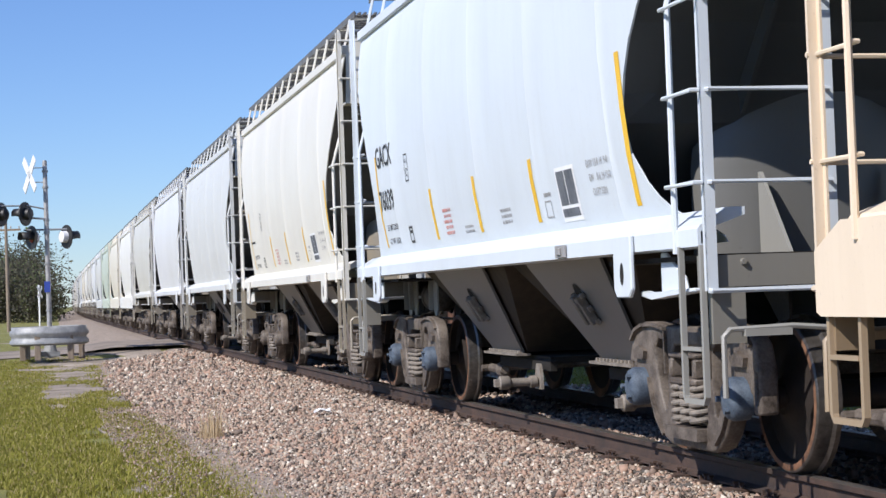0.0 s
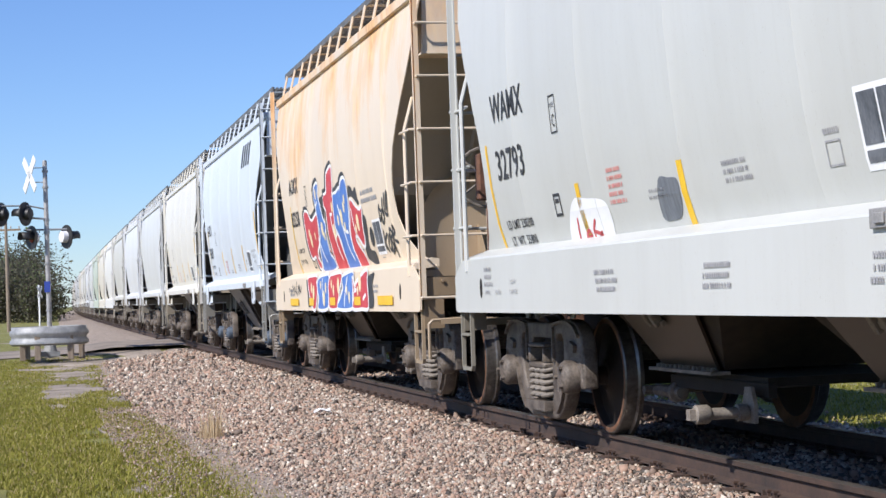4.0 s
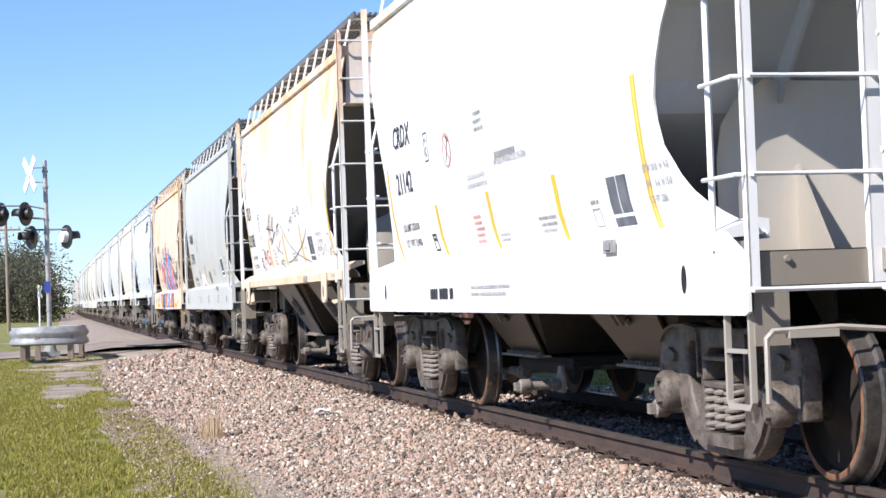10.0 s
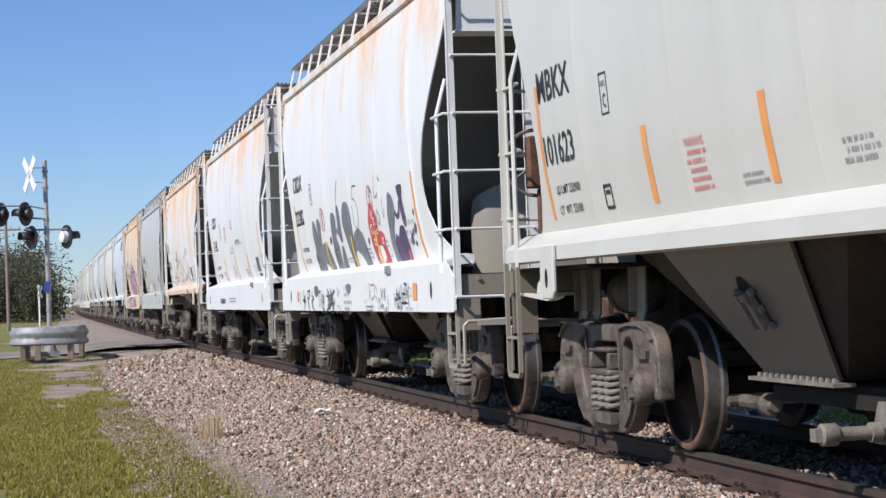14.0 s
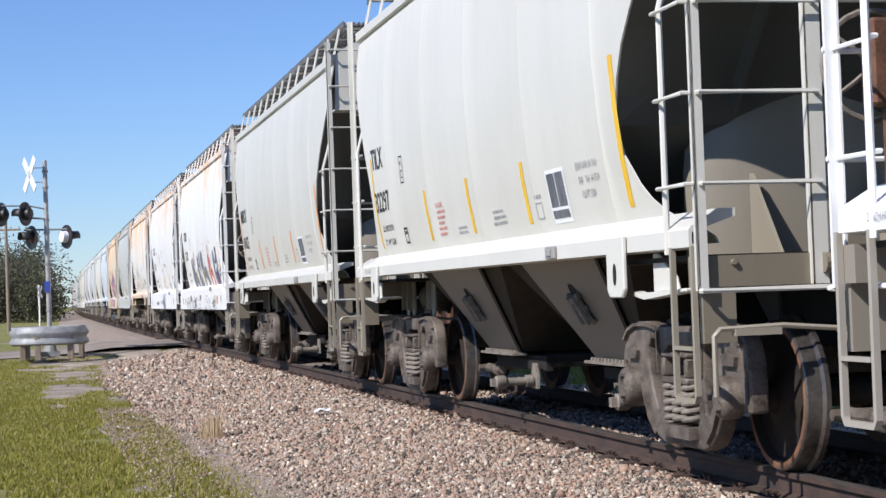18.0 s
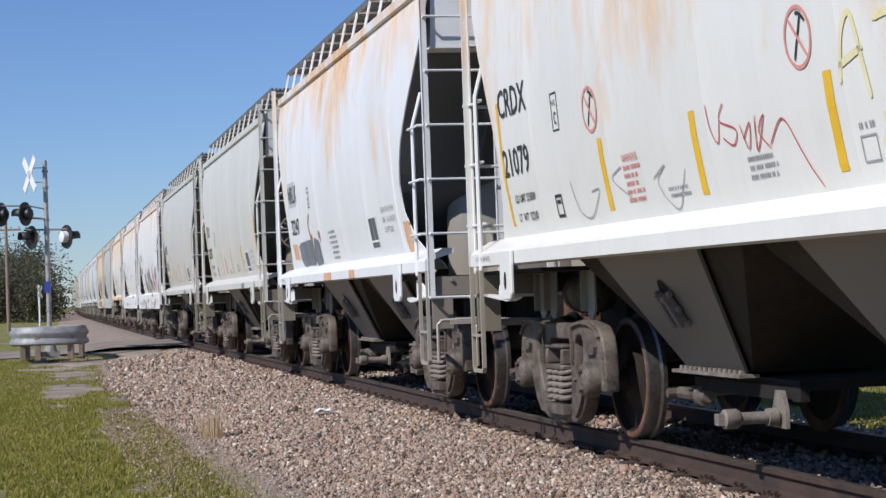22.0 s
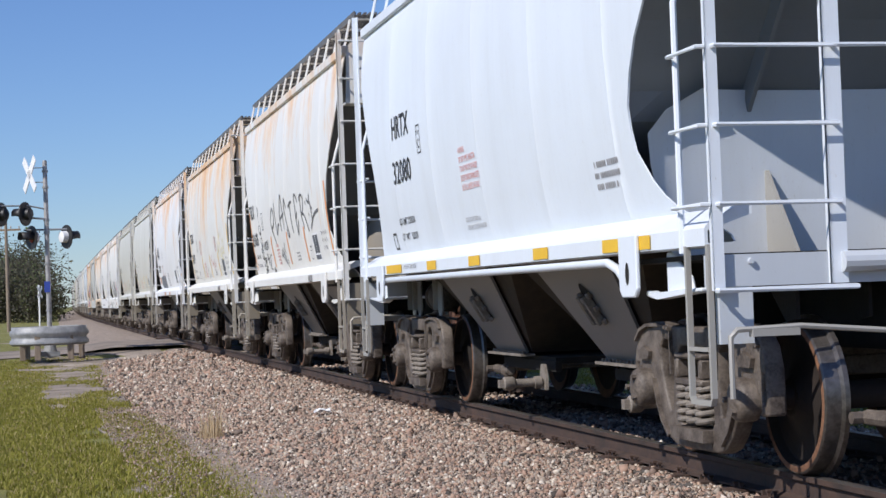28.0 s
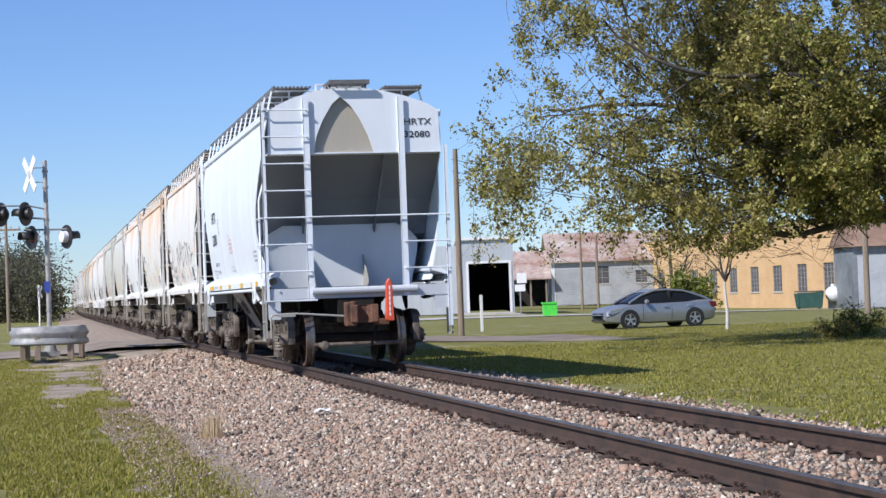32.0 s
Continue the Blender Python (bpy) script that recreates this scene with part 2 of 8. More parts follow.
@functools.cache
def upright_mesh(sign, half):
    """Upright sheet with rounded flanks that stands on the deck under the slope sheet."""
    bm = bmesh.new()
    rows = []
    for z, k in ((1.31, 1.0), (1.9, 1.0), (2.1, 0.97), (2.25, 0.88), (2.385, 0.7)):
        rows.append([bm.verts.new((min(half * k, wide(max(z, 1.42)) - 0.02) * math.sin(a), sign * (4.46 + 0.0 * z - 0.30 * (1 - math.cos(a)) * (1 if half < 1.1 else -0.6)), z)) for a in [radians(-90 + 15 * j) for j in range(13)]])
    for p, q in zip(rows, rows[1:]):
        for k in range(12):
            bm.faces.new((p[k], p[k + 1], q[k + 1], q[k]))
    return finish("end_upright", bm, PAINT, True)


@functools.cache
def gusset_mesh(sign):
    bm = bmesh.new()
    prism(bm, [(sign * 4.47, 1.31), (sign * 4.95, 1.31), (sign * 4.50, 1.86), (sign * 4.47, 1.86)], "x", -0.012, 0.012)
    return finish("gusset", bm, PAINT)


@functools.cache
def slope_rib_mesh(sign):
    bm = bmesh.new()
    prism(bm, [(sign * 4.47, 2.40), (sign * 5.61, 3.49), (sign * 5.75, 3.49), (sign * 4.52, 2.24)], "x", -0.014, 0.014)
    return finish("slope_rib", bm, PAINT)


@functools.cache
def roof_mesh(P):
    bm = bmesh.new()
    prof = [(-1.335, 4.2), (-1.2, 4.31), (-0.9, 4.44), (-0.5, 4.55), (0, 4.60), (0.5, 4.55), (0.9, 4.44), (1.2, 4.31), (1.335, 4.2)]
    low = [(x * 0.99, z - 0.03) for x, z in prof[::-1]]
    prism(bm, prof + low, "y", 0.1 - P, P - 0.1)
    return broaden(finish("roof", bm, PAINT, False))


@functools.cache
def chord_mesh(side, P):
    bm = bmesh.new()
    box(bm, side * 1.30, side * 1.40, 0.08 - P, P - 0.08, 4.10, 4.215)
    return broaden(finish("top_chord", bm, PAINT, False, 0.012))


@functools.cache
def fascia_mesh(sign):
    """End plate under the roof, with a peaked opening in its middle."""
    bm = bmesh.new()
    y0, y1 = sign * 5.935, sign * 5.955
    prism(bm, [(-1.37, 3.52), (-0.60, 3.52), (-0.56, 3.78), (-0.44, 4.06), (-0.28, 4.32), (-0.14, 4.44), (-0.14, 4.592), (-0.5, 4.55), (-0.9, 4.44), (-1.2, 4.31), (-1.345, 4.2)], "y", y0, y1)
    prism(bm, [(1.37, 3.52), (1.345, 4.2), (1.2, 4.31), (0.9, 4.44), (0.5, 4.55), (0.0, 4.60), (-0.1395, 4.592), (-0.1395, 4.44), (0.02, 4.30), (0.18, 4.06), (0.31, 3.78), (0.39, 3.52)], "y", y0, y1)
    prism(bm, [(-1.37, 3.5), (1.37, 3.5), (1.37, 3.52), (-1.37, 3.52)], "y", sign * 5.62, sign * 5.96)
    return broaden(finish("end_fascia", bm, PAINT))


@functools.cache
def inner_plate_mesh(sign):
    bm = bmesh.new()
    box(bm, -0.66, 0.45, min(sign * 5.86, sign * 5.875), max(sign * 5.86, sign * 5.875), 3.52, 4.5)
    for x in (-0.42, -0.2, 0.05):
        box(bm, x, x + 0.14, min(sign * 5.876, sign * 5.88), max(sign * 5.876, sign * 5.88), 3.58, 3.61)
    return finish("inner_plate", bm, PAINT)


@functools.cache
def sill_mesh(side, deep, P):
    bm = bmesh.new()
    if deep:
        prism(bm, [(side * 1.20, 1.49), (side * 1.275, 1.50), (side * 1.465, 1.436), (side * 1.488, 1.40), (side * 1.47, 1.385), (side * 1.20, 1.41)], "y", 0.36 - P, P - 0.36)
        prism(bm, [(-P, 0.985), (0.05 - P, 0.965), (P - 0.05, 0.965), (P, 0.985), (P, 1.28), (P - 0.30, 1.418), (0.30 - P, 1.418), (-P, 1.28)], "x", side * 1.47, side * 1.49)
        box(bm, min(side * 1.40, side * 1.468), max(side * 1.40, side * 1.468), 0.1 - P, P - 0.1, 0.966, 0.99)
    else:
        prism(bm, [(side * 1.20, 1.575), (side * 1.30, 1.575), (side * 1.475, 1.475), (side * 1.49, 1.455), (side * 1.49, 1.355), (side * 1.38, 1.345), (side * 1.38, 1.37), (side * 1.47, 1.37), (side * 1.47, 1.44), (side * 1.20, 1.53)], "y", 0.1 - P, P - 0.1)
    return broaden(finish("side_sill", bm, PAINT, False))


@functools.cache
def jack_mesh(side, sign):
    """Bolster plate with a jacking eye that hangs from the sill."""
    bm = bmesh.new()
    y = sign * 4.25
    prism(bm, [(y - 0.17, 1.462), (y + 0.17, 1.462), (y + 0.17, 1.12), (y + 0.12, 1.07), (y - 0.12, 1.07), (y - 0.17, 1.12)], "x", side * 1.495, side * 1.525)
    prism(bm, [(y + sign * 0.10, 1.075), (y + sign * 0.10, 1.11), (y + sign * 0.22, 1.09), (y + sign * 1.05, 1.12), (y + sign * 1.05, 1.095), (y + sign * 0.3, 1.055)], "x", side * 1.36, side * 1.44)
    prism(bm, [(y + sign * 0.34, 1.095), (y + sign * 0.34, 1.34), (y + sign * 0.42, 1.34), (y + sign * 0.74, 1.19), (y + sign * 0.78, 1.11)], "x", side * 1.36, side * 1.385)
    return finish("jacking_plate", bm, PAINT, False, 0.008)


@functools.cache
def eye_mesh():
    """Black oval disc on the sill; its colour stands for a jacking hole's shade."""
    bm = bmesh.new()
    lathe(bm, [(0.004, 0.03), (-0.0005, 0.058), (-0.003, 0.06), (-0.003, 0.05), (-0.001, 0.02)], "x", 20)
    for v in bm.verts:
        v.co.z *= 2.0
    return finish("jacking_eye", bm, GREASE_SHADE)


@functools.cache
def bay_mesh():
    """A discharge bay: a funnel of four sloping sheets."""
    bm = bmesh.new()
    top = [(-1.17, -1.66, 1.40), (1.17, -1.66, 1.40), (1.17, 1.66, 1.40), (-1.17, 1.66, 1.40)]
    bot = [(-0.66, -0.52, 0.56), (0.66, -0.52, 0.56), (0.66, 0.52, 0.56), (-0.66, 0.52, 0.56)]
    t, b = [bm.verts.new(p) for p in top], [bm.verts.new(p) for p in bot]
    for i in range(4):
        bm.faces.new((t[i], t[(i + 1) % 4], b[(i + 1) % 4], b[i]))
    bm.faces.new(b)
    return finish("discharge_bay", bm, BAY_SHADE)


@functools.cache
def rib_mesh():
    """Wide tapering plate on the outer face of a discharge bay."""
    bm = bmesh.new()
    a = [Vector((-1.20, -1.02, 1.40)), Vector((-1.20, 1.02, 1.40)), Vector((-0.69, 0.52, 0.565)), Vector((-0.69, -0.52, 0.565))]
    o = Vector((-0.02, 0, -0.012))
    lo, hi = [bm.verts.new(p) for p in a], [bm.verts.new(p + o) for p in a]
    bm.faces.new(lo), bm.faces.new(hi[::-1])
    for i in range(4):
        bm.faces.new((lo[i], hi[i], hi[(i + 1) % 4], lo[(i + 1) % 4]))
    return finish("bay_plate", bm, PAINT)


@functools.cache
def flange_mesh():
    """Bolted foot of the plate."""
    bm = bmesh.new()
    box(bm, -0.80, -0.66, -0.62, 0.62, 0.53, 0.552)
    for k in range(-6, 7):
        lathe(bm, [(0.552, 0.016), (0.578, 0.014)], "z", 6, (-0.755, 0.09 * k, 0))
        prism(bm, [(-0.74, 0.553), (-0.70, 0.553), (-0.70, 0.61)], "y", 0.09 * k + 0.035, 0.09 * k + 0.045)
    return finish("bolted_flange", bm, SPRING)


@functools.cache
def gate_mesh():
    bm = bmesh.new()
    box(bm, -0.62, 0.62, -1.15, 0.55, 0.47, 0.527)
    box(bm, -0.64, -0.58, -1.2, 0.6, 0.40, 0.49), box(bm, 0.58, 0.64, -1.2, 0.6, 0.40, 0.49)
    return finish("outlet_gate", bm, GREASE_SHADE)


@functools.cache
def capstan_mesh():
    """Gate shaft with a square capstan head, hung from a bracket."""
    bm = bmesh.new()
    lathe(bm, [(-1.02, 0.038), (-0.70, 0.038)], "x", 12, (0, -1.05, 0.31))
    lathe(bm, [(-1.09, 0.05), (-1.08, 0.062), (-1.0, 0.062), (-0.985, 0.05)], "x", 12, (0, -1.05, 0.31))
    lathe(bm, [(-0.80, 0.055), (-0.74, 0.055)], "x", 12, (0, -1.05, 0.31))
    box(bm, -1.13, -1.088, -1.085, -1.015, 0.275, 0.345)
    prism(bm, [(-1.15, 0.24), (-0.95, 0.24), (-0.95, 0.36), (-1.0, 0.47), (-1.1, 0.47), (-1.15, 0.36)], "x", -0.72, -0.695)
    return finish("gate_capstan", bm, SPRING, True)


@functools.cache
def latch_mesh():
    """Vibrator bracket: a dark oval pad, a wedge socket, lugs and bolts."""
    bm = bmesh.new()
    m = Matrix.Translation((-0.985, 0.0, 0.99)) @ pose(0, 0, 0, 0, -31.5, 0)
    for y, z, hy, hz, d in ((-0.09, 0.0, 0.035, 0.17, 0.09), (0.09, 0.0, 0.035, 0.17, 0.09), (0.0, 0.12, 0.055, 0.03, 0.075), (0.0, -0.11, 0.055, 0.035, 0.06), (0.0, 0.01, 0.05, 0.07, 0.035)):
        box(bm, -d, 0.0, y - hy, y + hy, z - hz, z + hz, m)
    for y in (-0.15, 0.15):
        for z in (-0.16, 0.0, 0.16):
            box(bm, -0.05, 0.0, y - 0.028, y + 0.028, z - 0.03, z + 0.03, m)
    return finish("vibrator_bracket", bm, SPRING, False, 0.008)


@functools.cache
def pad_mesh():
    bm = bmesh.new()
    m = Matrix.Translation((-0.985, 0.0, 1.0)) @ pose(0, 0, 0, 0, -31.5, 0)
    ring = [m @ Vector((-0.004, 0.105 * math.cos(k * math.pi / 12), 0.05 + 0.16 * math.sin(k * math.pi / 12))) for k in range(24)]
    bm.faces.new([bm.verts.new(p) for p in ring])
    return finish("grease_stain", bm, GREASE_SHADE)


@functools.cache
def post_mesh(z0, z1, w=0.055):
    bm = bmesh.new()
    box(bm, -w, w, -0.012, 0.012, z0, z1)
    box(bm, -w, -w + 0.012, -0.012, 0.045, z0, z1)
    return finish("end_post", bm, PAINT)


@functools.cache
def bar_mesh(length, r=0.014):
    bm = bmesh.new()
    tube(bm, [(0, 0.0, 0), (0.0, -0.05, 0), (length, -0.05, 0), (length, 0, 0)], r, 6)
    return finish("rung", bm, PAINT, True)


@functools.cache
def stile_mesh():
    bm = bmesh.new()
    tube(bm, [(0.10, 0.02, 3.12), (0.08, 0.02, 3.05), (0, 0, 2.78), (0, 0, 1.32)], 0.02, 7)
    return finish("ladder_stile", bm, PAINT, True)


@functools.cache
def step_mesh(deep):
    """Sill step: one flat bar bent into a stirrup."""
    bm = bmesh.new()
    top = 0.99 if deep else 1.36
    member(bm, [(-0.17, top), (-0.17, 0.50), (-0.15, 0.47), (0.15, 0.47), (0.17, 0.50), (0.17, top)], 0.030, -0.016, 0.016)
    return finish("sill_step", bm, PAINT)


@functools.cache
def tread_mesh():
    bm = bmesh.new()
    box(bm, -0.022, 0.022, -0.155, 0.155, 0.76, 0.782)
    return finish("tread", bm, PAINT)


@functools.cache
def end_beam_mesh(sign):
    bm = bmesh.new()
    box(bm, -1.462, 1.462, sign * 5.80, sign * 5.97, 1.12, 1.30)
    lathe(bm, [(-0.72, 0.06), (0.95, 0.06)], "x", 12, (0, sign * 6.02, 1.24))
    box(bm, -1.44, -1.24, sign * 5.90, sign * 5.96, 0.80, 1.12)
    box(bm, 1.20, 1.46, sign * 5.90, sign * 5.96, 0.90, 1.12)
    for x in (-1.42, -1.25, -0.75, -0.4, 0.2, 0.8, 1.42):
        lathe(bm, [(0.0, 0.02), (sign * 0.02, 0.016)], "y", 8, (x, sign * 5.972, 1.26))
    return broaden(finish("end_sill", bm, PAINT))


@functools.cache
def deck_mesh(sign):
    """Shear plate, draft sill and stub gussets over the truck."""
    bm = bmesh.new()
    box(bm, -1.40, 1.40, min(sign * 4.0, sign * 5.8), max(sign * 4.0, sign * 5.8), 1.28, 1.31)
    box(bm, -0.30, 0.30, min(sign * 2.6, sign * 6.0), max(sign * 2.6, sign * 6.0), 0.72, 1.12)
    for x in (-0.9, -0.45, 0.45, 0.9):
        prism(bm, [(sign * 5.2, 1.28), (sign * 5.8, 1.28), (sign * 5.8, 0.92), (sign * 5.65, 0.9)], "x", x - 0.01, x + 0.01)
    box(bm, -0.7, 0.7, min(sign * 4.12, sign * 4.38), max(sign * 4.12, sign * 4.38), 0.85, 1.28)
    return finish("draft_sill", bm, GREASE_SHADE)


@functools.cache
def reservoir_mesh():
    """Air reservoir over the truck."""
    bm = bmesh.new()
    lathe(bm, [(-0.36, 0.05), (-0.33, 0.12), (-0.27, 0.155), (0.27, 0.155), (0.33, 0.12), (0.36, 0.05)], "y", 18)
    for y in (-0.18, 0.18):
        lathe(bm, [(y - 0.025, 0.163), (y + 0.025, 0.163)], "y", 18)
    return finish("air_reservoir", bm, TRUCK, True)


@functools.cache
def hanger_mesh():
    """Hanging plate with a folded edge."""
    bm = bmesh.new()
    prism(bm, [(-0.10, 1.30), (0.10, 1.30), (0.10, 0.97), (0.05, 0.90), (-0.05, 0.90), (-0.10, 0.97)], "x", -0.008, 0.008)
    prism(bm, [(0.088, 1.30), (0.10, 1.30), (0.10, 0.97), (0.088, 0.96)], "x", -0.06, -0.009)
    return finish("hanger_plate", bm, PAINT)


@functools.cache
def brake_wheel_mesh():
    """Hand-brake wheel: rim, hub and five spokes, facing along y."""
    bm = bmesh.new()
    tube(bm, [(0.27 * math.cos(2 * math.pi * k / 24), 0.0, 0.27 * math.sin(2 * math.pi * k / 24)) for k in range(24)], 0.016, 6, True)
    lathe(bm, [(-0.05, 0.04), (0.03, 0.05)], "y", 10)
    for k in range(5):
        a = 2 * math.pi * k / 5
        tube(bm, [(0, 0, 0), (0.14 * math.cos(a), -0.025, 0.14 * math.sin(a)), (0.265 * math.cos(a), 0, 0.265 * math.sin(a))], 0.012, 5)
    return finish("brake_wheel", bm, SPRING, True)


@functools.cache
def brake_box_mesh():
    bm = bmesh.new()
    box(bm, -0.13, 0.13, -0.20, -0.06, -0.22, 0.20)
    box(bm, -0.05, 0.05, -0.16, -0.10, -0.95, -0.225)
    return finish("brake_housing", bm, COUPLER, False, 0.015)


@functools.cache
def coupler_mesh(sign):
    bm = bmesh.new()
    def yy(a, b):
        return (min(sign * a, sign * b), max(sign * a, sign * b))
    box(bm, -0.10, 0.10, *yy(5.4, 6.12), 0.76, 0.94)
    prism(bm, [(-0.20, sign * 6.08), (0.12, sign * 6.08), (0.26, sign * 6.2), (0.24, sign * 6.36), (0.12, sign * 6.34), (0.08, sign * 6.2), (-0.06, sign * 6.2), (-0.10, sign * 6.36), (-0.22, sign * 6.34)], "z", 0.71, 1.0)
    box(bm, -0.28, -0.16, *yy(6.05, 6.3), 0.66, 1.05)
    lathe(bm, [(0.66, 0.05), (1.06, 0.05)], "z", 10, (-0.16, sign * 6.27, 0))
    return finish("coupler", bm, COUPLER, False, 0.015)


@functools.cache
def lever_mesh(sign):
    bm = bmesh.new()
    y = sign * 6.06
    tube(bm, [(-1.42, y, 0.50), (-1.42, y, 0.84), (-1.38, y, 0.88), (-1.0, y, 0.89), (-0.2, y + sign * 0.05, 0.82)], 0.017, 7)
    box(bm, -1.30, -1.02, y - 0.03, y + 0.03, 0.84, 0.88)
    return finish("uncoupling_lever", bm, PAINT, True)


@functools.cache
def hose_mesh(sign):
    bm = bmesh.new()
    pts = [(0.32 - 0.12 * math.sin(a) , sign * (6.12 + 0.05 * math.sin(2 * a)), 0.68 - 0.36 * math.sin(a)) for a in [k * math.pi / 2 / 6 for k in range(7)]]
    tube(bm, pts, 0.025, 7)
    return finish("air_hose", bm, GREASE_SHADE, True)


# truck
@functools.cache
def frame_mesh():
    """Cast side frame in the yz plane, about x = 0: one plate with windows, jaws and rounded edges."""
    bm = bmesh.new()
    half = [(0.38, 0.872), (0.60, 0.90), (0.84, 0.897), (1.0, 0.86), (1.10, 0.78), (1.155, 0.64), (1.16, 0.37), (1.05, 0.365), (1.035, 0.55), (1.0, 0.60), (0.80, 0.60), (0.755, 0.50), (0.70, 0.36), (0.60, 0.22), (0.49, 0.13), (0.36, 0.095)]
    window = [(0.40, 0.72), (0.47, 0.775), (0.57, 0.785), (0.63, 0.73), (0.625, 0.60), (0.56, 0.44), (0.48, 0.32), (0.425, 0.33), (0.40, 0.42)]
    slot = [(1.075, 0.62), (1.12, 0.61), (1.125, 0.43), (1.08, 0.43)]
    opening = [(-0.30, 0.28), (-0.26, 0.235), (0.26, 0.235), (0.30, 0.28), (0.30, 0.70), (0.26, 0.745), (-0.26, 0.745), (-0.30, 0.70)]
    loops = [half + [(-y, z) for y, z in half[::-1]], opening, window, [(-y, z) for y, z in window], slot, [(-y, z) for y, z in slot]]
    edges = []
    for loop in loops:
        vs = [bm.verts.new((-0.075, y, z)) for y, z in loop]
        edges += [bm.edges.new((vs[i], vs[(i + 1) % len(vs)])) for i in range(len(vs))]
    bmesh.ops.triangle_fill(bm, use_beauty=True, edges=edges)
    flat = bm.faces[:]
    out = bmesh.ops.extrude_face_region(bm, geom=flat)["geom"]
    for v in out:
        if isinstance(v, bmesh.types.BMVert):
            v.co.x += 0.12
    bmesh.ops.recalc_face_normals(bm, faces=bm.faces[:])
    hard = [e for e in bm.edges if len(e.link_faces) == 2 and e.calc_face_angle(0.0) > 1.2]
    bmesh.ops.bevel(bm, geom=hard, offset=0.020, segments=3, profile=0.5, affect="EDGES", clamp_overlap=True)
    box(bm, -0.145, 0.085, -0.29, 0.29, 0.16, 0.236)
    for s in (-1, 1):
        prism(bm, [(s * 0.80, 0.645), (s * 0.98, 0.645), (s * 1.0, 0.70), (s * 0.89, 0.735), (s * 0.78, 0.70)], "x", -0.105, -0.074)
        prism(bm, [(s * 0.37, 0.56), (s * 0.385, 0.84), (s * 0.40, 0.84), (s * 0.395, 0.56)], "x", -0.098, -0.074)
        member(bm, [(s * 0.46, 0.155), (s * 0.585, 0.25), (s * 0.675, 0.38), (s * 0.73, 0.52)], 0.022, -0.102, -0.074)
        member(bm, [(s * 0.40, 0.855), (s * 0.62, 0.88), (s * 0.84, 0.875), (s * 0.98, 0.84), (s * 1.075, 0.77)], 0.022, -0.102, -0.074)
    return finish("side_frame", bm, TRUCK, True)


@functools.cache
def spring_mesh():
    bm = bmesh.new()
    pts = []
    turns, n = 4.8, 96
    for k in range(n + 1):
        a = 2 * math.pi * turns * k / n
        pts.append((0.066 * math.cos(a), 0.066 * math.sin(a), 0.255 + 0.24 * k / n))
    tube(bm, pts, 0.0185, 8)
    return finish("spring", bm, SPRING, True)


@functools.cache
def bolster_mesh():
    bm = bmesh.new()
    box(bm, -1.0, 1.0, -0.17, 0.17, 0.53, 0.66)
    for s in (-1, 1):
        for a, b, c, d in ((-0.235, 0.235, 0.50, 0.545), (-0.235, 0.235, 0.67, 0.705), (-0.235, -0.185, 0.546, 0.669), (0.185, 0.235, 0.546, 0.669)):
            box(bm, min(s * 0.99, s * 1.155), max(s * 0.99, s * 1.155), a, b, c, d)
    box(bm, -0.85, 0.85, -0.2, 0.2, 0.66, 0.80)
    box(bm, -0.35, 0.35, -0.2, 0.2, 0.8, 0.86)
    return finish("bolster", bm, TRUCK, True, 0.012)


@functools.cache
def cap_mesh(blue):
    bm = bmesh.new()
    lathe(bm, [(0.06, 0.115), (-0.02, 0.118), (-0.05, 0.10), (-0.065, 0.06), (-0.07, 0.02)], "x", 18)
    for k in range(3):
        a = 2.1 * k
        lathe(bm, [(-0.05, 0.018), (-0.085, 0.018)], "x", 6, (0, 0.07 * math.cos(a), 0.07 * math.sin(a)))
    return finish("bearing_cap", bm, BLUECAP if blue else TRUCK, True)


@functools.cache
def adapter_mesh():
    bm = bmesh.new()
    prism(bm, [(-0.15, 0.62), (0.15, 0.62), (0.13, 0.47), (0.06, 0.56), (-0.06, 0.56), (-0.13, 0.47)], "x", -0.07, 0.07)
    return finish("bearing_adapter", bm, TRUCK, True, 0.012)


@functools.cache
def wheel_mesh(side):
    """Wheel turned about x; the flange is inboard."""
    bm = bmesh.new()
    s = -side
    prof = [(s * 0.075, 0.0), (s * 0.075, 0.11), (s * 0.02, 0.14), (s * 0.03, 0.30), (s * 0.045, 0.395), (s * 0.055, 0.42), (s * 0.065, 0.485), (s * 0.035, 0.485), (s * 0.02, 0.462),
            (-s * 0.065, 0.452), (-s * 0.075, 0.44), (-s * 0.075, 0.405), (-s * 0.02, 0.385), (-s * 0.01, 0.28), (-s * 0.06, 0.14), (-s * 0.09, 0.11), (-s * 0.09, 0.0)]
    lathe(bm, prof[1:-1], "x", 40)
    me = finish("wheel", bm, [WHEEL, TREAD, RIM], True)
    for f in me.polygons:
        r = sum(math.hypot(me.vertices[i].co.y, me.vertices[i].co.z) for i in f.vertices) / len(f.vertices)
        n = f.normal
        if r > 0.44 and abs(n.x) < 0.9:
            f.material_index = 1
        elif r > 0.40:
            f.material_index = 2
    return me


@functools.cache
def axle_mesh():
    bm = bmesh.new()
    lathe(bm, [(-1.0, 0.06), (-0.85, 0.075), (-0.7, 0.1), (-0.5, 0.085), (0.5, 0.085), (0.7, 0.1), (0.85, 0.075), (1.0, 0.06)], "x", 16)
    return finish("wheelset", bm, WHEEL, True)


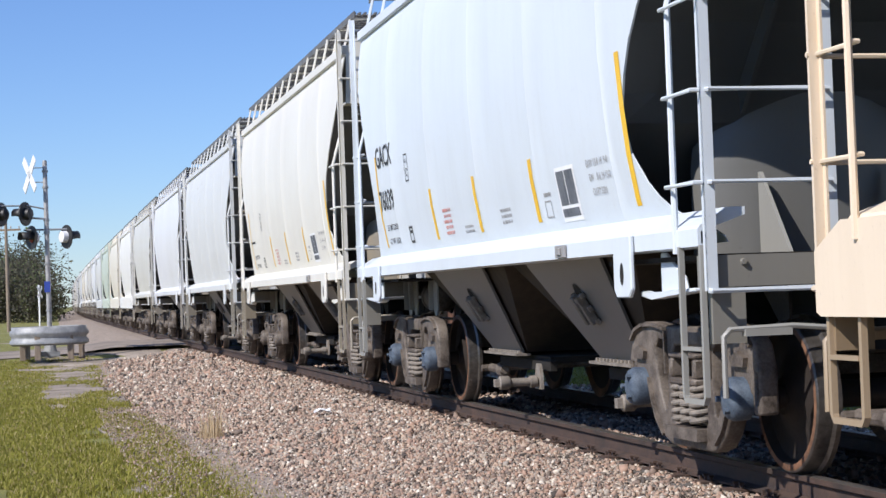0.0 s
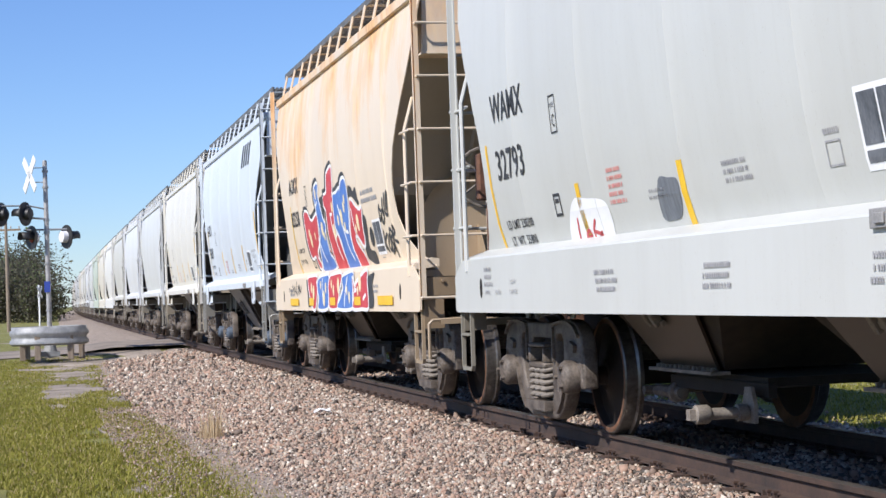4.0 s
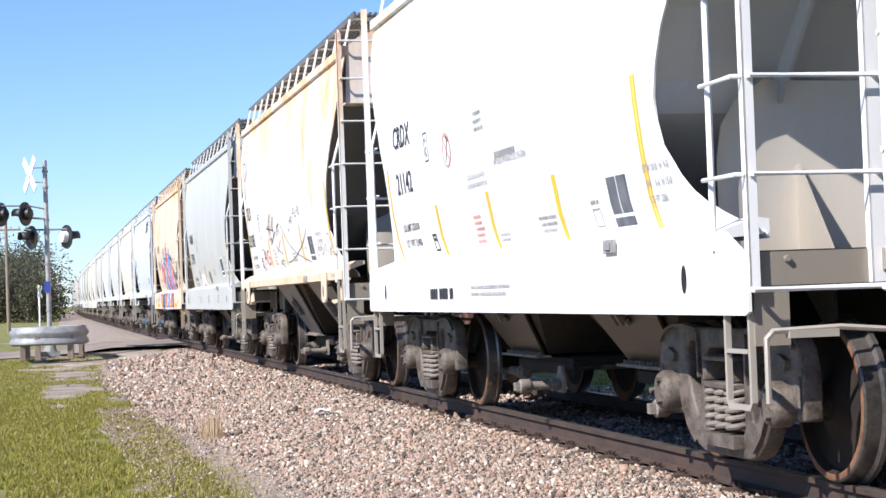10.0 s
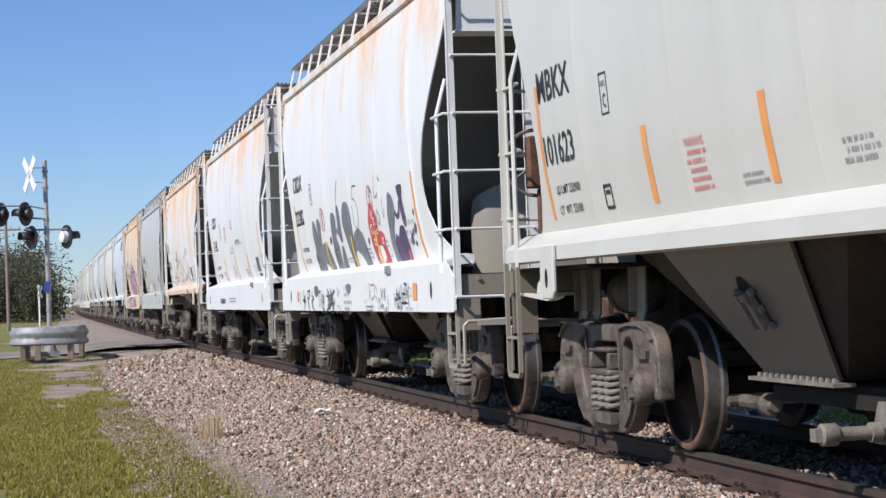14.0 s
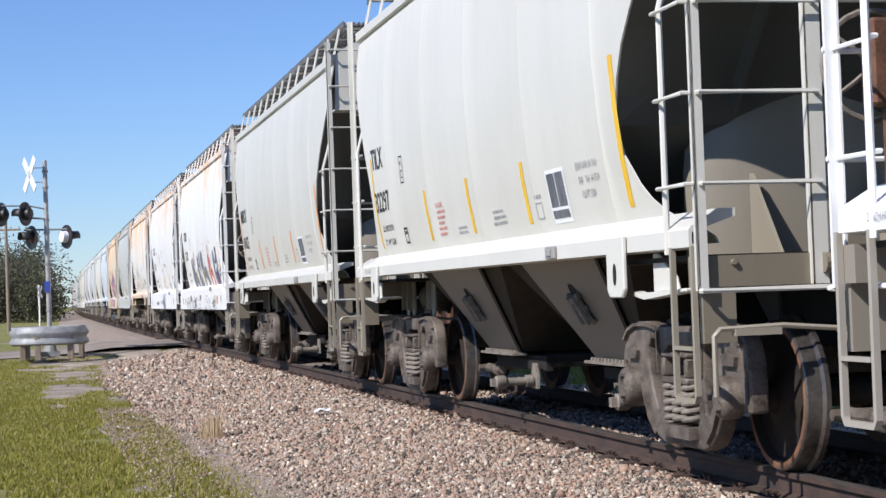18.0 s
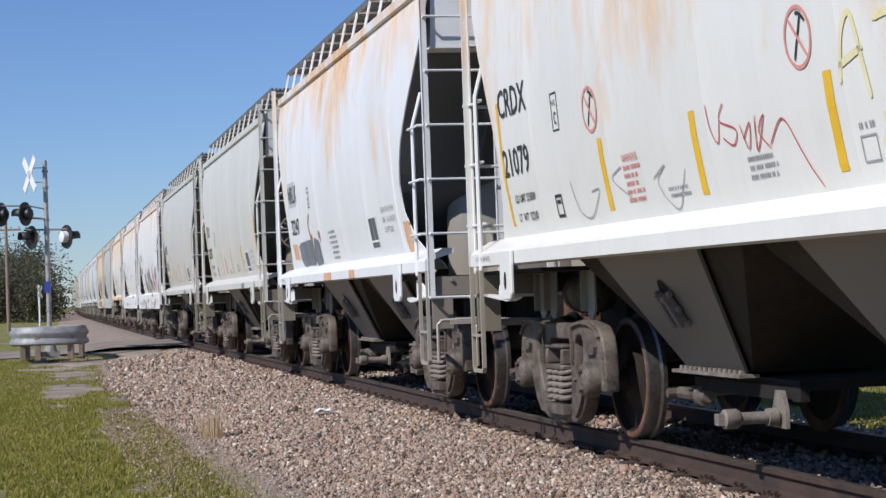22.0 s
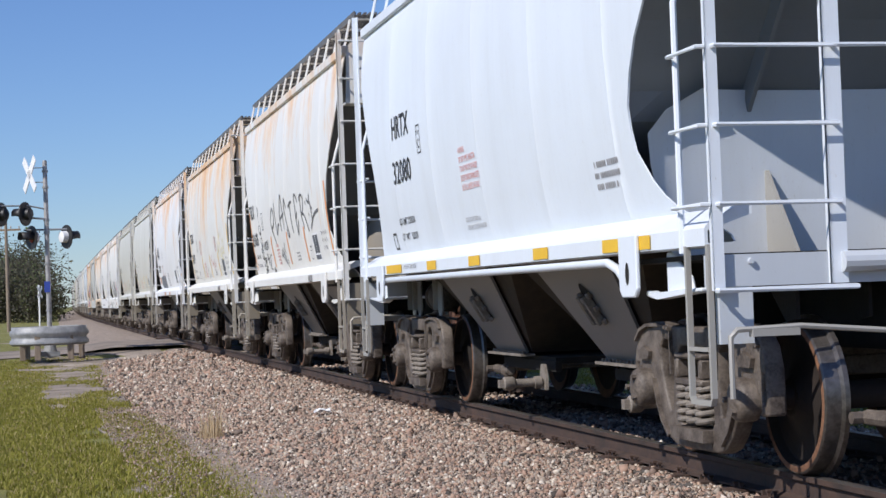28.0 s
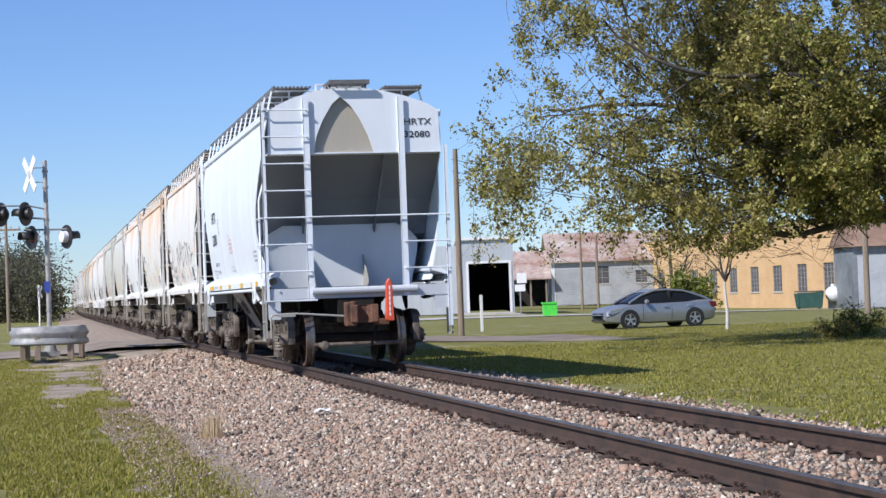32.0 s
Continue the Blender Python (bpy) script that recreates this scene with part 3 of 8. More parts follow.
@functools.cache
def beam_mesh(sign):
    """Brake beam with its strut, and the rod that runs beside the wheels."""
    bm = bmesh.new()
    y = sign * 1.42
    tube(bm, [(-0.72, y, 0.36), (0.72, y, 0.36)], 0.035, 8)
    tube(bm, [(-0.62, y, 0.36), (-0.62, y + sign * 0.42, 0.36)], 0.045, 8)
    lathe(bm, [(y + sign * 0.42, 0.045), (y + sign * 0.43, 0.075), (y + sign * 0.49, 0.075), (y + sign * 0.50, 0.05), (y + sign * 0.56, 0.045)], "y", 10, (-0.62, 0, 0.36))
    return finish("brake_beam", bm, TRUCK, True)


@functools.cache
def walkway_mesh(P):
    """Roof running board of bars, with its outer edge strip."""
    bm = bmesh.new()
    for k in range(10):
        x = 0.62 + 0.065 * k
        box(bm, x, x + 0.03, 0.05 - P, P - 0.05, 4.595, 4.62)
    for k in range(60):
        y = (P - 0.05) * (k / 30 - 1)
        box(bm, 0.62, 1.235, y, y + 0.03, 4.585, 4.61)
    box(bm, 1.225, 1.24, 0.03 - P, P - 0.03, 4.555, 4.63)
    return finish("running_board", bm, GRATE)


@functools.cache
def crosswalk_mesh():
    bm = bmesh.new()
    for k in range(10):
        y = 5.45 + 0.065 * k
        box(bm, -0.34, 0.34, y, y + 0.03, 4.665, 4.69)
    for x in (-0.34, -0.11, 0.11, 0.325):
        box(bm, x, x + 0.015, 5.45, 6.06, 4.64, 4.664)
    box(bm, -0.34, 0.34, 6.07, 6.085, 4.64, 4.705)
    for x in (-0.3, 0.3):
        box(bm, x - 0.015, x + 0.015, 5.6, 5.63, 4.56, 4.64), box(bm, x - 0.015, x + 0.015, 5.88, 5.91, 4.56, 4.64)
    return finish("end_grating", bm, GRATE)


@functools.cache
def bracket_mesh():
    bm = bmesh.new()
    tube(bm, [(1.33, 0, 4.20), (1.24, 0, 4.57)], 0.017, 5)
    tube(bm, [(0.62, 0, 4.57), (1.24, 0, 4.57)], 0.014, 5)
    tube(bm, [(0.95, 0, 4.57), (0.95, 0, 4.41)], 0.014, 5)
    return finish("walkway_bracket", bm, PAINT)


@functools.cache
def hatch_mesh():
    bm = bmesh.new()
    prism(bm, [(-0.34, 4.56), (-0.34, 4.66), (-0.2, 4.73), (0.2, 4.73), (0.34, 4.66), (0.34, 4.56)], "y", -1.22, 1.22)
    for y in (-0.9, 0, 0.9):
        box(bm, -0.4, 0.4, y - 0.03, y + 0.03, 4.725, 4.75)
        box(bm, -0.42, -0.38, y - 0.05, y + 0.05, 4.58, 4.75)
    return finish("roof_hatch", bm, PAINT, False, 0.01)


# ---------------------------------------------------------------- marks on the side sheets
def conform(me, y0, z0, eps=0.006, side=-1, sill=False):
    """Lay a flat mesh (u to the right, v up) on the car's side; u runs from front to rear."""
    if not sill:
        bm = bmesh.new()
        bm.from_mesh(me)
        vs = [v.co.y + z0 for v in bm.verts]
        for k in range(int(min(vs) / 0.05), int(max(vs) / 0.05) + 1):
            bmesh.ops.bisect_plane(bm, geom=bm.verts[:] + bm.edges[:] + bm.faces[:], plane_co=(0, k * 0.05 - z0, 0), plane_no=(0, 1, 0))
        bm.to_mesh(me)
        bm.free()
    for v in me.vertices:
        u, w = v.co.x, v.co.y
        z = z0 + w
        x = 1.493 if sill else wide(z)
        v.co = (side * (x + eps + v.co.z), y0 - u, z)
    return me


@functools.cache
def flat_text(body, size, squeeze, ink):
    cu = bpy.data.curves.new("lettering", "FONT")
    cu.body, cu.size, cu.resolution_u = body, size, 2
    cu.offset = size * 0.012
    ob = bpy.data.objects.new("lettering", cu)
    me = bpy.data.meshes.new_from_object(ob)
    bpy.data.objects.remove(ob)
    bpy.data.curves.remove(cu)
    for v in me.vertices:
        v.co.x *= squeeze
        v.co.z = 0
    me.materials.clear()
    me.materials.append({"ink": INK, "faded": FADED, "red": REDINK, "white": WHITE}[ink])
    return me


def islands(me):
    """Each connected piece of a mesh as a mesh of its own."""
    owner = list(range(len(me.vertices)))

    def root(i):
        while owner[i] != i:
            i = owner[i]
        return i
    for e in me.edges:
        a, b = root(e.vertices[0]), root(e.vertices[1])
        owner[a] = b
    groups = {}
    for f in me.polygons:
        groups.setdefault(root(f.vertices[0]), []).append(f)
    out = []
    for faces in groups.values():
        used = sorted({i for f in faces for i in f.vertices})
        spot = {i: n for n, i in enumerate(used)}
        piece = bpy.data.meshes.new("letter")
        piece.from_pydata([me.vertices[i].co[:] for i in used], [], [[spot[i] for i in f.vertices] for f in faces])
        piece.materials.append(me.materials[0])
        out.append(piece)
    return out


def lettering(car, body, y, z, size, squeeze=0.95, ink="ink", sill=False):
    me = flat_text(body, size / 0.70, squeeze, ink).copy()
    if size < 0.15:
        return tagged(part("lettering", conform(me, y, z, 0.006, -1, sill), car), "line of small stencilled lettering", "", "", "stuff")
    for glyph in islands(me):
        part("letter", conform(glyph, y, z, 0.006, -1, sill), car)


def patch(car, name, y, z, wd, ht, mat, eps=0.003, sill=False, slices=5, lean=0.0):
    """Flat rectangle on the side, its top-left corner at (y, z)."""
    bm = bmesh.new()
    rows = [[bm.verts.new((wd * c + lean * r / slices, -ht * r / slices, 0)) for c in (0, 1)] for r in range(slices + 1)]
    for p, q in zip(rows, rows[1:]):
        bm.faces.new((p[0], q[0], q[1], p[1]))
    return part(name, conform(finish(name, bm, mat), y, z, eps, -1, sill), car)


def bars(car, y, z, wd, rows, size, mat=None, sill=False):
    """Writing too small to read: broken bars."""
    rnd = random.Random(int(abs(y) * 977 + z * 131))
    bm = bmesh.new()
    for r in range(rows):
        u = wd * rnd.uniform(0, 0.12)
        end = wd * rnd.uniform(0.75, 1.0)
        while u < end:
            w = size * rnd.uniform(0.45, 0.85)
            vs = [bm.verts.new(p) for p in ((u, -r * size * 1.9, 0), (u + w, -r * size * 1.9, 0), (u + w, -r * size * 1.9 - size, 0), (u, -r * size * 1.9 - size, 0))]
            bm.faces.new(vs[::-1])
            u += w + size * (0.25 if rnd.random() < 0.82 else 0.9)
    ob = part("small_print", conform(finish("small_print", bm, mat or FADED), y, z, 0.004, -1, sill), car)
    return tagged(ob, "lines of faded print too small to read", "", "", "stuff")


def framed(car, y, z, wd, ht, line, mat, name="plate_mark"):
    bm = bmesh.new()
    for a, b, c, d in ((0, wd, 0, line), (0, wd, ht - line, ht), (0, line, line, ht - line), (wd - line, wd, line, ht - line)):
        vs = [bm.verts.new(p) for p in ((a, -c, 0), (b, -c, 0), (b, -d, 0), (a, -d, 0))]
        bm.faces.new(vs[::-1])
    return part(name, conform(finish(name, bm, mat), y, z, 0.004), car)


def stroke_mesh(lines, width, mat, name):
    """Sprayed lines: ribbons through smooth points (u, v)."""
    bm = bmesh.new()
    for pts in lines:
        p = [Vector((a, b, 0)) for a, b in pts]
        fine = []
        for i in range(len(p) - 1):
            a, b, c, d = p[max(i - 1, 0)], p[i], p[i + 1], p[min(i + 2, len(p) - 1)]
            for k in range(5):
                t = k / 5
                fine.append(0.5 * ((2 * b) + (c - a) * t + (2 * a - 5 * b + 4 * c - d) * t * t + (3 * b - a - 3 * c + d) * t ** 3))
        fine.append(p[-1])
        prev = None
        for i, q in enumerate(fine):
            d = fine[min(i + 1, len(fine) - 1)] - fine[max(i - 1, 0)]
            n = Vector((-d.y, d.x, 0)).normalized() * width * (0.5 if 0 < i < len(fine) - 1 else 0.3)
            pair = (bm.verts.new(q + n), bm.verts.new(q - n))
            if prev:
                bm.faces.new((prev[0], prev[1], pair[1], pair[0]))
            prev = pair
    return finish(name, bm, mat)


def sprayed(car, y, z, lines, width, mat, eps=0.006, name="graffiti_line", sill=False):
    for line in lines:
        part(name, conform(stroke_mesh([line], width, mat, name), y, z, eps, -1, sill), car)


def blob(car, y, z, pts, mat, eps=0.005, name="graffiti_fill", rounds=4, sill=False):
    """Filled, rounded shape through the points."""
    p = [Vector((a, b)) for a, b in pts]
    n = len(p)
    fine = []
    for i in range(n):
        a, b, c, d = p[i - 1], p[i], p[(i + 1) % n], p[(i + 2) % n]
        for k in range(rounds):
            t = k / rounds
            fine.append(0.5 * ((2 * b) + (c - a) * t + (2 * a - 5 * b + 4 * c - d) * t * t + (3 * b - a - 3 * c + d) * t ** 3))
    bm = bmesh.new()
    bm.faces.new([bm.verts.new((q.x, q.y, 0)) for q in fine])
    bmesh.ops.triangulate(bm, faces=bm.faces[:])
    return part(name, conform(finish(name, bm, mat), y, z, eps, -1, sill), car)


# ---------------------------------------------------------------- one hopper car
RUNGS = ((1.71, 2.23, 2.75, 3.27, 3.79, 4.25), (1.58, 2.02, 2.46, 2.90, 3.34, 3.78, 4.22))


def hopper_car(spec, label, car_no):
    deep, near, P = spec["deep"], spec["near"], spec["half"]
    T = P - 1.37
    tint, dim = (*spec["paint"], spec["rust"]), (*[c * 0.72 for c in spec["paint"]], spec["rust"])
    # Gates and draft sill: grime plus the underbody's shade, as one dark tint.
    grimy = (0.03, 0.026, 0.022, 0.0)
    # Bay plate tint: car paint darkened to hold the shade below the sill.
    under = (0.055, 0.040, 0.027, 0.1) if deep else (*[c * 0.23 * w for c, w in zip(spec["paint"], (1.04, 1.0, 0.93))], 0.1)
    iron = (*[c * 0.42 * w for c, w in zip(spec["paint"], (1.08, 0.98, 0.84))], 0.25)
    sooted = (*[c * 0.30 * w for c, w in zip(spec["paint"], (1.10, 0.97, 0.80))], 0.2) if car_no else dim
    # Slope sheets: real grime, darkened further so the tint holds the recess's shade.
    grime_shaded = (*[c * spec.get("soil", 0.13) for c in spec["paint"]], 0.0)
    car = thing("hopper_car", label, "hopper car", "hopper cars of the train")
    n = 6 if near else 1
    for i in range(n):
        part("side_panel", side_panel(i, n, -1, P), car, "", tint)
    part("side_panel", side_panel(0, 1, 1, P), car, "", tint)
    part("roof", roof_mesh(P), car, "", tint)
    part("side_sill", sill_mesh(-1, deep, P), car, "", spec.get("sill", tint))
    part("side_sill", sill_mesh(1, deep, P), car, "", tint)
    for side in (-1, 1):
        part("top_chord", chord_mesh(side, P), car, "", tint)
        board = part("running_board", walkway_mesh(P), car, "dark steel roof grating", None, pose(0, 0, 0, 0, 0, 0 if side > 0 else 180))
        for k in range(13):
            if side < 0 or (near and k % 3 == 0):
                part("walkway_bracket", bracket_mesh(), board, "", (*spec["paint"], 0.0), pose(0, (P - 0.3) * (k / 6 - 1), 0))
    for k in (-1, 1):
        part("end_grating", crosswalk_mesh(), car, "", None, pose(0, k * (P - 6), 0, 0, 0, 0 if k > 0 else 180))
    for k in range(4):
        part("roof_hatch", hatch_mesh(), car, "", dim, pose(0, -3.75 + 2.5 * k, 0))
    for s in (-1, 1):
        out = pose(0, s * (P - 6), 0)
        face = s * (P + 0.012)
        sheet = part("end_sheet", end_sheet(s), car, "", grime_shaded, out)
        # Upright: brown and rusty, lighter than the slope sheet with its tinted-in shade.
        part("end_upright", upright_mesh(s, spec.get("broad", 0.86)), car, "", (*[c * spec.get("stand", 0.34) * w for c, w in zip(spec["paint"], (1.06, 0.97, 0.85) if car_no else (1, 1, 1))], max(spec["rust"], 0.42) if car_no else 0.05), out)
        part("end_fascia", fascia_mesh(s), car, "", tint, out)
        part("inner_plate", inner_plate_mesh(s), car, "dusty grey sheet behind the peaked opening", (0.40, 0.37, 0.31, 0.2), out)
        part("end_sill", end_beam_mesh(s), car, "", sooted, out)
        part("draft_sill", deck_mesh(s), car, "", grimy, out)
        part("coupler", coupler_mesh(s), car, "rust-brown cast steel coupler", None, pose(0, s * (P - 5.62), 0))
        if near:
            for x in (-0.5, 0.42):
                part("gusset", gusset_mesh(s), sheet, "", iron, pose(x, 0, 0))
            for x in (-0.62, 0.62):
                part("slope_rib", slope_rib_mesh(s), sheet, "", grime_shaded, pose(x, 0, 0))
        for side in (-1, 1):
            if not deep:
                plate = part("jacking_plate", jack_mesh(side, s), car, "", spec.get("jack", tint) if side < 0 else tint, pose(0, s * (T - 4.25), 0))
                if side < 0 and near:
                    part("jacking_eye", eye_mesh(), plate, "black oval disc standing for a jacking hole's shade", None, pose(-1.5255, s * 4.25, 1.22, 0, 0, 0) @ Matrix.Scale(0.6, 4))
        if deep:
            part("jacking_eye", eye_mesh(), car, "black oval disc standing for a jacking hole's shade", None, pose(-1.4905, s * (P - 0.95), 1.17) @ Matrix.Scale(0.7, 4))
        for x, z0, z1 in ((-1.45, 1.1, 4.36), (-0.73, 1.12, 4.42), (0.86, 1.12, 4.42), (1.60, 0.6, 3.62)):
            part("end_post", post_mesh(z0, z1, 0.03 if abs(x) > 1 else 0.05), car, "", tint, pose(x, s * P, 0) if s < 0 else pose(x, s * P, 0, 0, 0, 180))
        if near or s < 0:
            def bar(name, x0, x1, z, r=0.014):
                part(name, bar_mesh(round(x1 - x0, 3), r), car, "", tint, pose(x0, face, z) if s < 0 else pose(x1, face, z, 0, 0, 180))
            for z in RUNGS[car_no == 0]:
                bar("rung", -1.45, -0.73, z)
            bar("grab_rail", -0.73, 1.60, RUNGS[car_no == 0][2])
            bar("grab_rail", -1.47, -0.65, 1.10, 0.016)
            for z in RUNGS[car_no == 0][:2]:
                bar("rung", 0.86, 1.60, z)
            part("ladder_stile", stile_mesh(), car, "", tint, pose(-1.49, s * (P - 0.46), 0))
            for z in RUNGS[car_no == 0][:3]:
                part("rung", bar_mesh(0.46, 0.013), car, "", tint, pose(-1.49, s * (P - 0.46), z, 0, 0, s * 90))
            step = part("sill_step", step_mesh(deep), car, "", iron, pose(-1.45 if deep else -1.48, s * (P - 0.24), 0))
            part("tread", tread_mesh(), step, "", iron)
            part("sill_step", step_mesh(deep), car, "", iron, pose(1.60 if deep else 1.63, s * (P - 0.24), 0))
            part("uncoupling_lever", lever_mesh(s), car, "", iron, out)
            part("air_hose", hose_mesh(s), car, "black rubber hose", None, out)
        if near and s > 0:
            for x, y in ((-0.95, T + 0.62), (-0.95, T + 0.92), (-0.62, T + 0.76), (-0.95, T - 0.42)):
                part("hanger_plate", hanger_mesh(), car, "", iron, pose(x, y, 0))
            part("air_reservoir", reservoir_mesh(), car, "dark steel air reservoir", None, pose(-0.78, T + 0.15, 1.10))
            if car_no in (3, 5, 9):
                part("brake_housing", brake_box_mesh(), car, "rusty brake gear housing", None, pose(-1.12, P + 0.16, 2.18))
                part("brake_wheel", brake_wheel_mesh(), car, "worn steel hand-brake wheel", None, pose(-1.12, P + 0.22, 2.18))
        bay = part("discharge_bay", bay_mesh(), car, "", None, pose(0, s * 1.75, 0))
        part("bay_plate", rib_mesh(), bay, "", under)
        part("outlet_gate", gate_mesh(), bay, "", grimy)
        if near:
            part("bolted_flange", flange_mesh(), bay, "dusty steel foot with bolts")
            part("gate_capstan", capstan_mesh(), bay, "pale dusty gate shaft")
            part("vibrator_bracket", latch_mesh(), bay, "grimy steel bracket", None, pose(-0.985, 0, 0.99) @ Matrix.Scale(0.74, 4) @ pose(0.985, 0, -0.99))
            part("grease_stain", pad_mesh(), bay, "dark oval grease stain")
    wheels = []
    for s in (-1, 1):
        yc = s * T
        part("bolster", bolster_mesh(), car, "", None, pose(0, yc, 0))
        for side in (-1, 1):
            fr = part("side_frame", frame_mesh(), car, "grimy cast steel truck side frame", None, pose(side * 1.03, yc, 0, 0, 0, 0 if side < 0 else 180))
            if side < 0 or near:
                for y in (-0.165, 0.0, 0.165):
                    part("spring", spring_mesh(), fr, "", None, pose(-0.055, y, 0))
                for y in (-0.889, 0.889):
                    part("bearing_adapter", adapter_mesh(), fr, "", None, pose(0, y, 0))
                    part("bearing_cap", cap_mesh(spec.get("blue", False)), fr, "faded blue bearing cap" if spec.get("blue") else "", None, pose(-0.115, y, 0.457) @ Matrix.Scale(1.12, 4))
        for k in (-1, 1):
            part("brake_beam", beam_mesh(k), car, "", None, pose(0, yc, 0))
            ws = part("wheelset", axle_mesh(), car, "rusty wheelset with bright worn treads", None, pose(0, yc + k * 0.889, 0.457))
            for side in (-1, 1):
                part("wheel", wheel_mesh(side), ws, "", None, pose(side * 0.76, 0, 0))
            wheels.append((ws, yc + k * 0.889))
    return car, wheels


# ---------------------------------------------------------------- ground
def ground_z(x, y):
    """Height of the open ground; the road crossing lifts it to the rails."""
    z = -0.43
    if x > 22:
        z -= 0.02 * (x - 22) * min(1.0, max(0.0, (y - 60) / 60))
    lift = max(0.0, 1 - abs(y - 56.5) / 6.5)
    lift = min(1.0, lift * 2.2) * max(0.0, 1 - max(0, abs(x) - 3.0) / 8)
    return z + lift * 0.30


GRASS = None


def grass_material():
    m, t, b = shader("lawn", 0.95)
    co = t.nodes.new("ShaderNodeTexCoord").outputs["Object"]
    broad, mid, fine = noise_of(t, co, 0.22, 5), noise_of(t, co, 1.6, 6), noise_of(t, co, 38, 4)
    green = ramp(t, calc(t, "ADD", calc(t, "MULTIPLY", mid, 0.55), calc(t, "MULTIPLY", fine, 0.45)), (0.36, (0.11, 0.10, 0.026)), (0.52, (0.19, 0.19, 0.042)), (0.68, (0.26, 0.22, 0.08)))
    dirt = ramp(t, fine, (0.3, (0.20, 0.17, 0.14)), (0.7, (0.40, 0.36, 0.31)))
    k = ramp(t, calc(t, "ADD", calc(t, "MULTIPLY", broad, 0.7), calc(t, "MULTIPLY", mid, 0.3)), (0.56, (0, 0, 0)), (0.64, (1, 1, 1)))
    t.links.new(mix(t, k, green, dirt), b.inputs["Base Color"])
    bump(t, b, fine, 0.8, 0.04)
    return m


GRASS = grass_material()
SOIL = mottled("bare_soil", (0.15, 0.12, 0.09), (0.38, 0.32, 0.265), 1.3, 0.95, fine=24, bumps=0.7, dist=0.02)
GRAVEL = mottled("ballast_fines", (0.17, 0.135, 0.11), (0.38, 0.31, 0.255), 4, 0.95, fine=30, bumps=0.9, dist=0.03)
ASPHALT = mottled("old_asphalt", (0.13, 0.105, 0.085), (0.30, 0.25, 0.205), 0.8, 0.95, fine=25, bumps=0.4)
CONCRETE = mottled("pale_concrete", (0.36, 0.34, 0.31), (0.50, 0.48, 0.44), 1.2, 0.9)


def build_ground():
    xs = [-900, -500, -250, -120, -60, -30, -18, -12, -9, -7, -5.5, -4.5, -3.8, -3.2, -2, 0, 2, 3.2, 4.5, 6, 8, 11, 15, 20, 26, 34, 44, 56, 70, 90, 130, 250, 500, 900]
    ys = [-300, -100, -40, -15, 0, 6, 12, 18, 24, 30, 36, 42, 46, 49, 50, 51, 52, 53, 55, 57, 59, 60, 61, 62, 63, 66, 72, 80, 90, 100, 115, 130, 150, 180, 230, 320, 500, 900, 1800, 3500]
    bm = bmesh.new()
    grid = [[bm.verts.new((x, y, ground_z(x, y) - 0.03)) for x in xs] for y in ys]
    for p, q in zip(grid, grid[1:]):
        for k in range(len(xs) - 1):
            bm.faces.new((p[k], p[k + 1], q[k + 1], q[k]))
    me = finish("ground", bm, GRASS, True)
    tagged(new("ground", me), "green lawn with bare patches beside the railway", "ground", "", "structure")


def sweep(bm, outline, stops, mats=None):
    """Closed outline (x, z) carried along the track through the stops (metres ahead)."""
    rings = []
    for s in stops:
        x, turn = on_track(s)
        rings.append([bm.verts.new((x + a * math.cos(radians(turn)), s + a * math.sin(radians(turn)), z)) for a, z in outline])
    n = len(outline)
    for p, q in zip(rings, rings[1:]):
        for k in range(n):
            f = bm.faces.new((p[k], p[(k + 1) % n], q[(k + 1) % n], q[k]))
            if mats:
                f.material_index = mats[k]
    bm.faces.new(rings[0][::-1]), bm.faces.new(rings[-1])
    return bm


STOPS = [-30, 0, 20, 40, 60, 80, 110, 150, 200, 260, 330, 410, 500, 600, 720, 860]


def build_track():
    bm = bmesh.new()
    sweep(bm, [(-3.75, -0.47), (-3.55, -0.425), (-2.6, -0.36), (-1.65, -0.23), (-1.35, -0.185), (1.35, -0.185), (1.65, -0.23), (2.7, -0.36), (3.2, -0.43), (3.4, -0.47), (3.4, -0.6), (-3.75, -0.6)], STOPS)
    tagged(new("ballast_bed", finish("ballast_bed", bm, GRAVEL)), "bed of pinkish grey crushed stone under the track", "ballast", "", "structure")
    track = thing("railway_track", "worn steel rails on weathered wooden ties", "railway track", "", None, "structure")
    prof = [(-0.038, -0.004), (-0.030, 0.0), (0.030, 0.0), (0.038, -0.004), (0.036, -0.036), (0.009, -0.048), (0.009, -0.130), (0.070, -0.148), (0.070, -0.160), (-0.070, -0.160), (-0.070, -0.148), (-0.009, -0.130), (-0.009, -0.048), (-0.036, -0.036)]
    mats = [1, 1, 1, 0, 0, 0, 0, 0, 0, 0, 0, 0, 0, 0]
    for x in (-0.765, 0.765):
        bm = bmesh.new()
        sweep(bm, [(x + a, z) for a, z in prof], STOPS, mats)
        part("rail", finish("rail", bm, [RAIL, RAIL_TOP]), track, "rust-brown steel rail with a bright head")
    return track


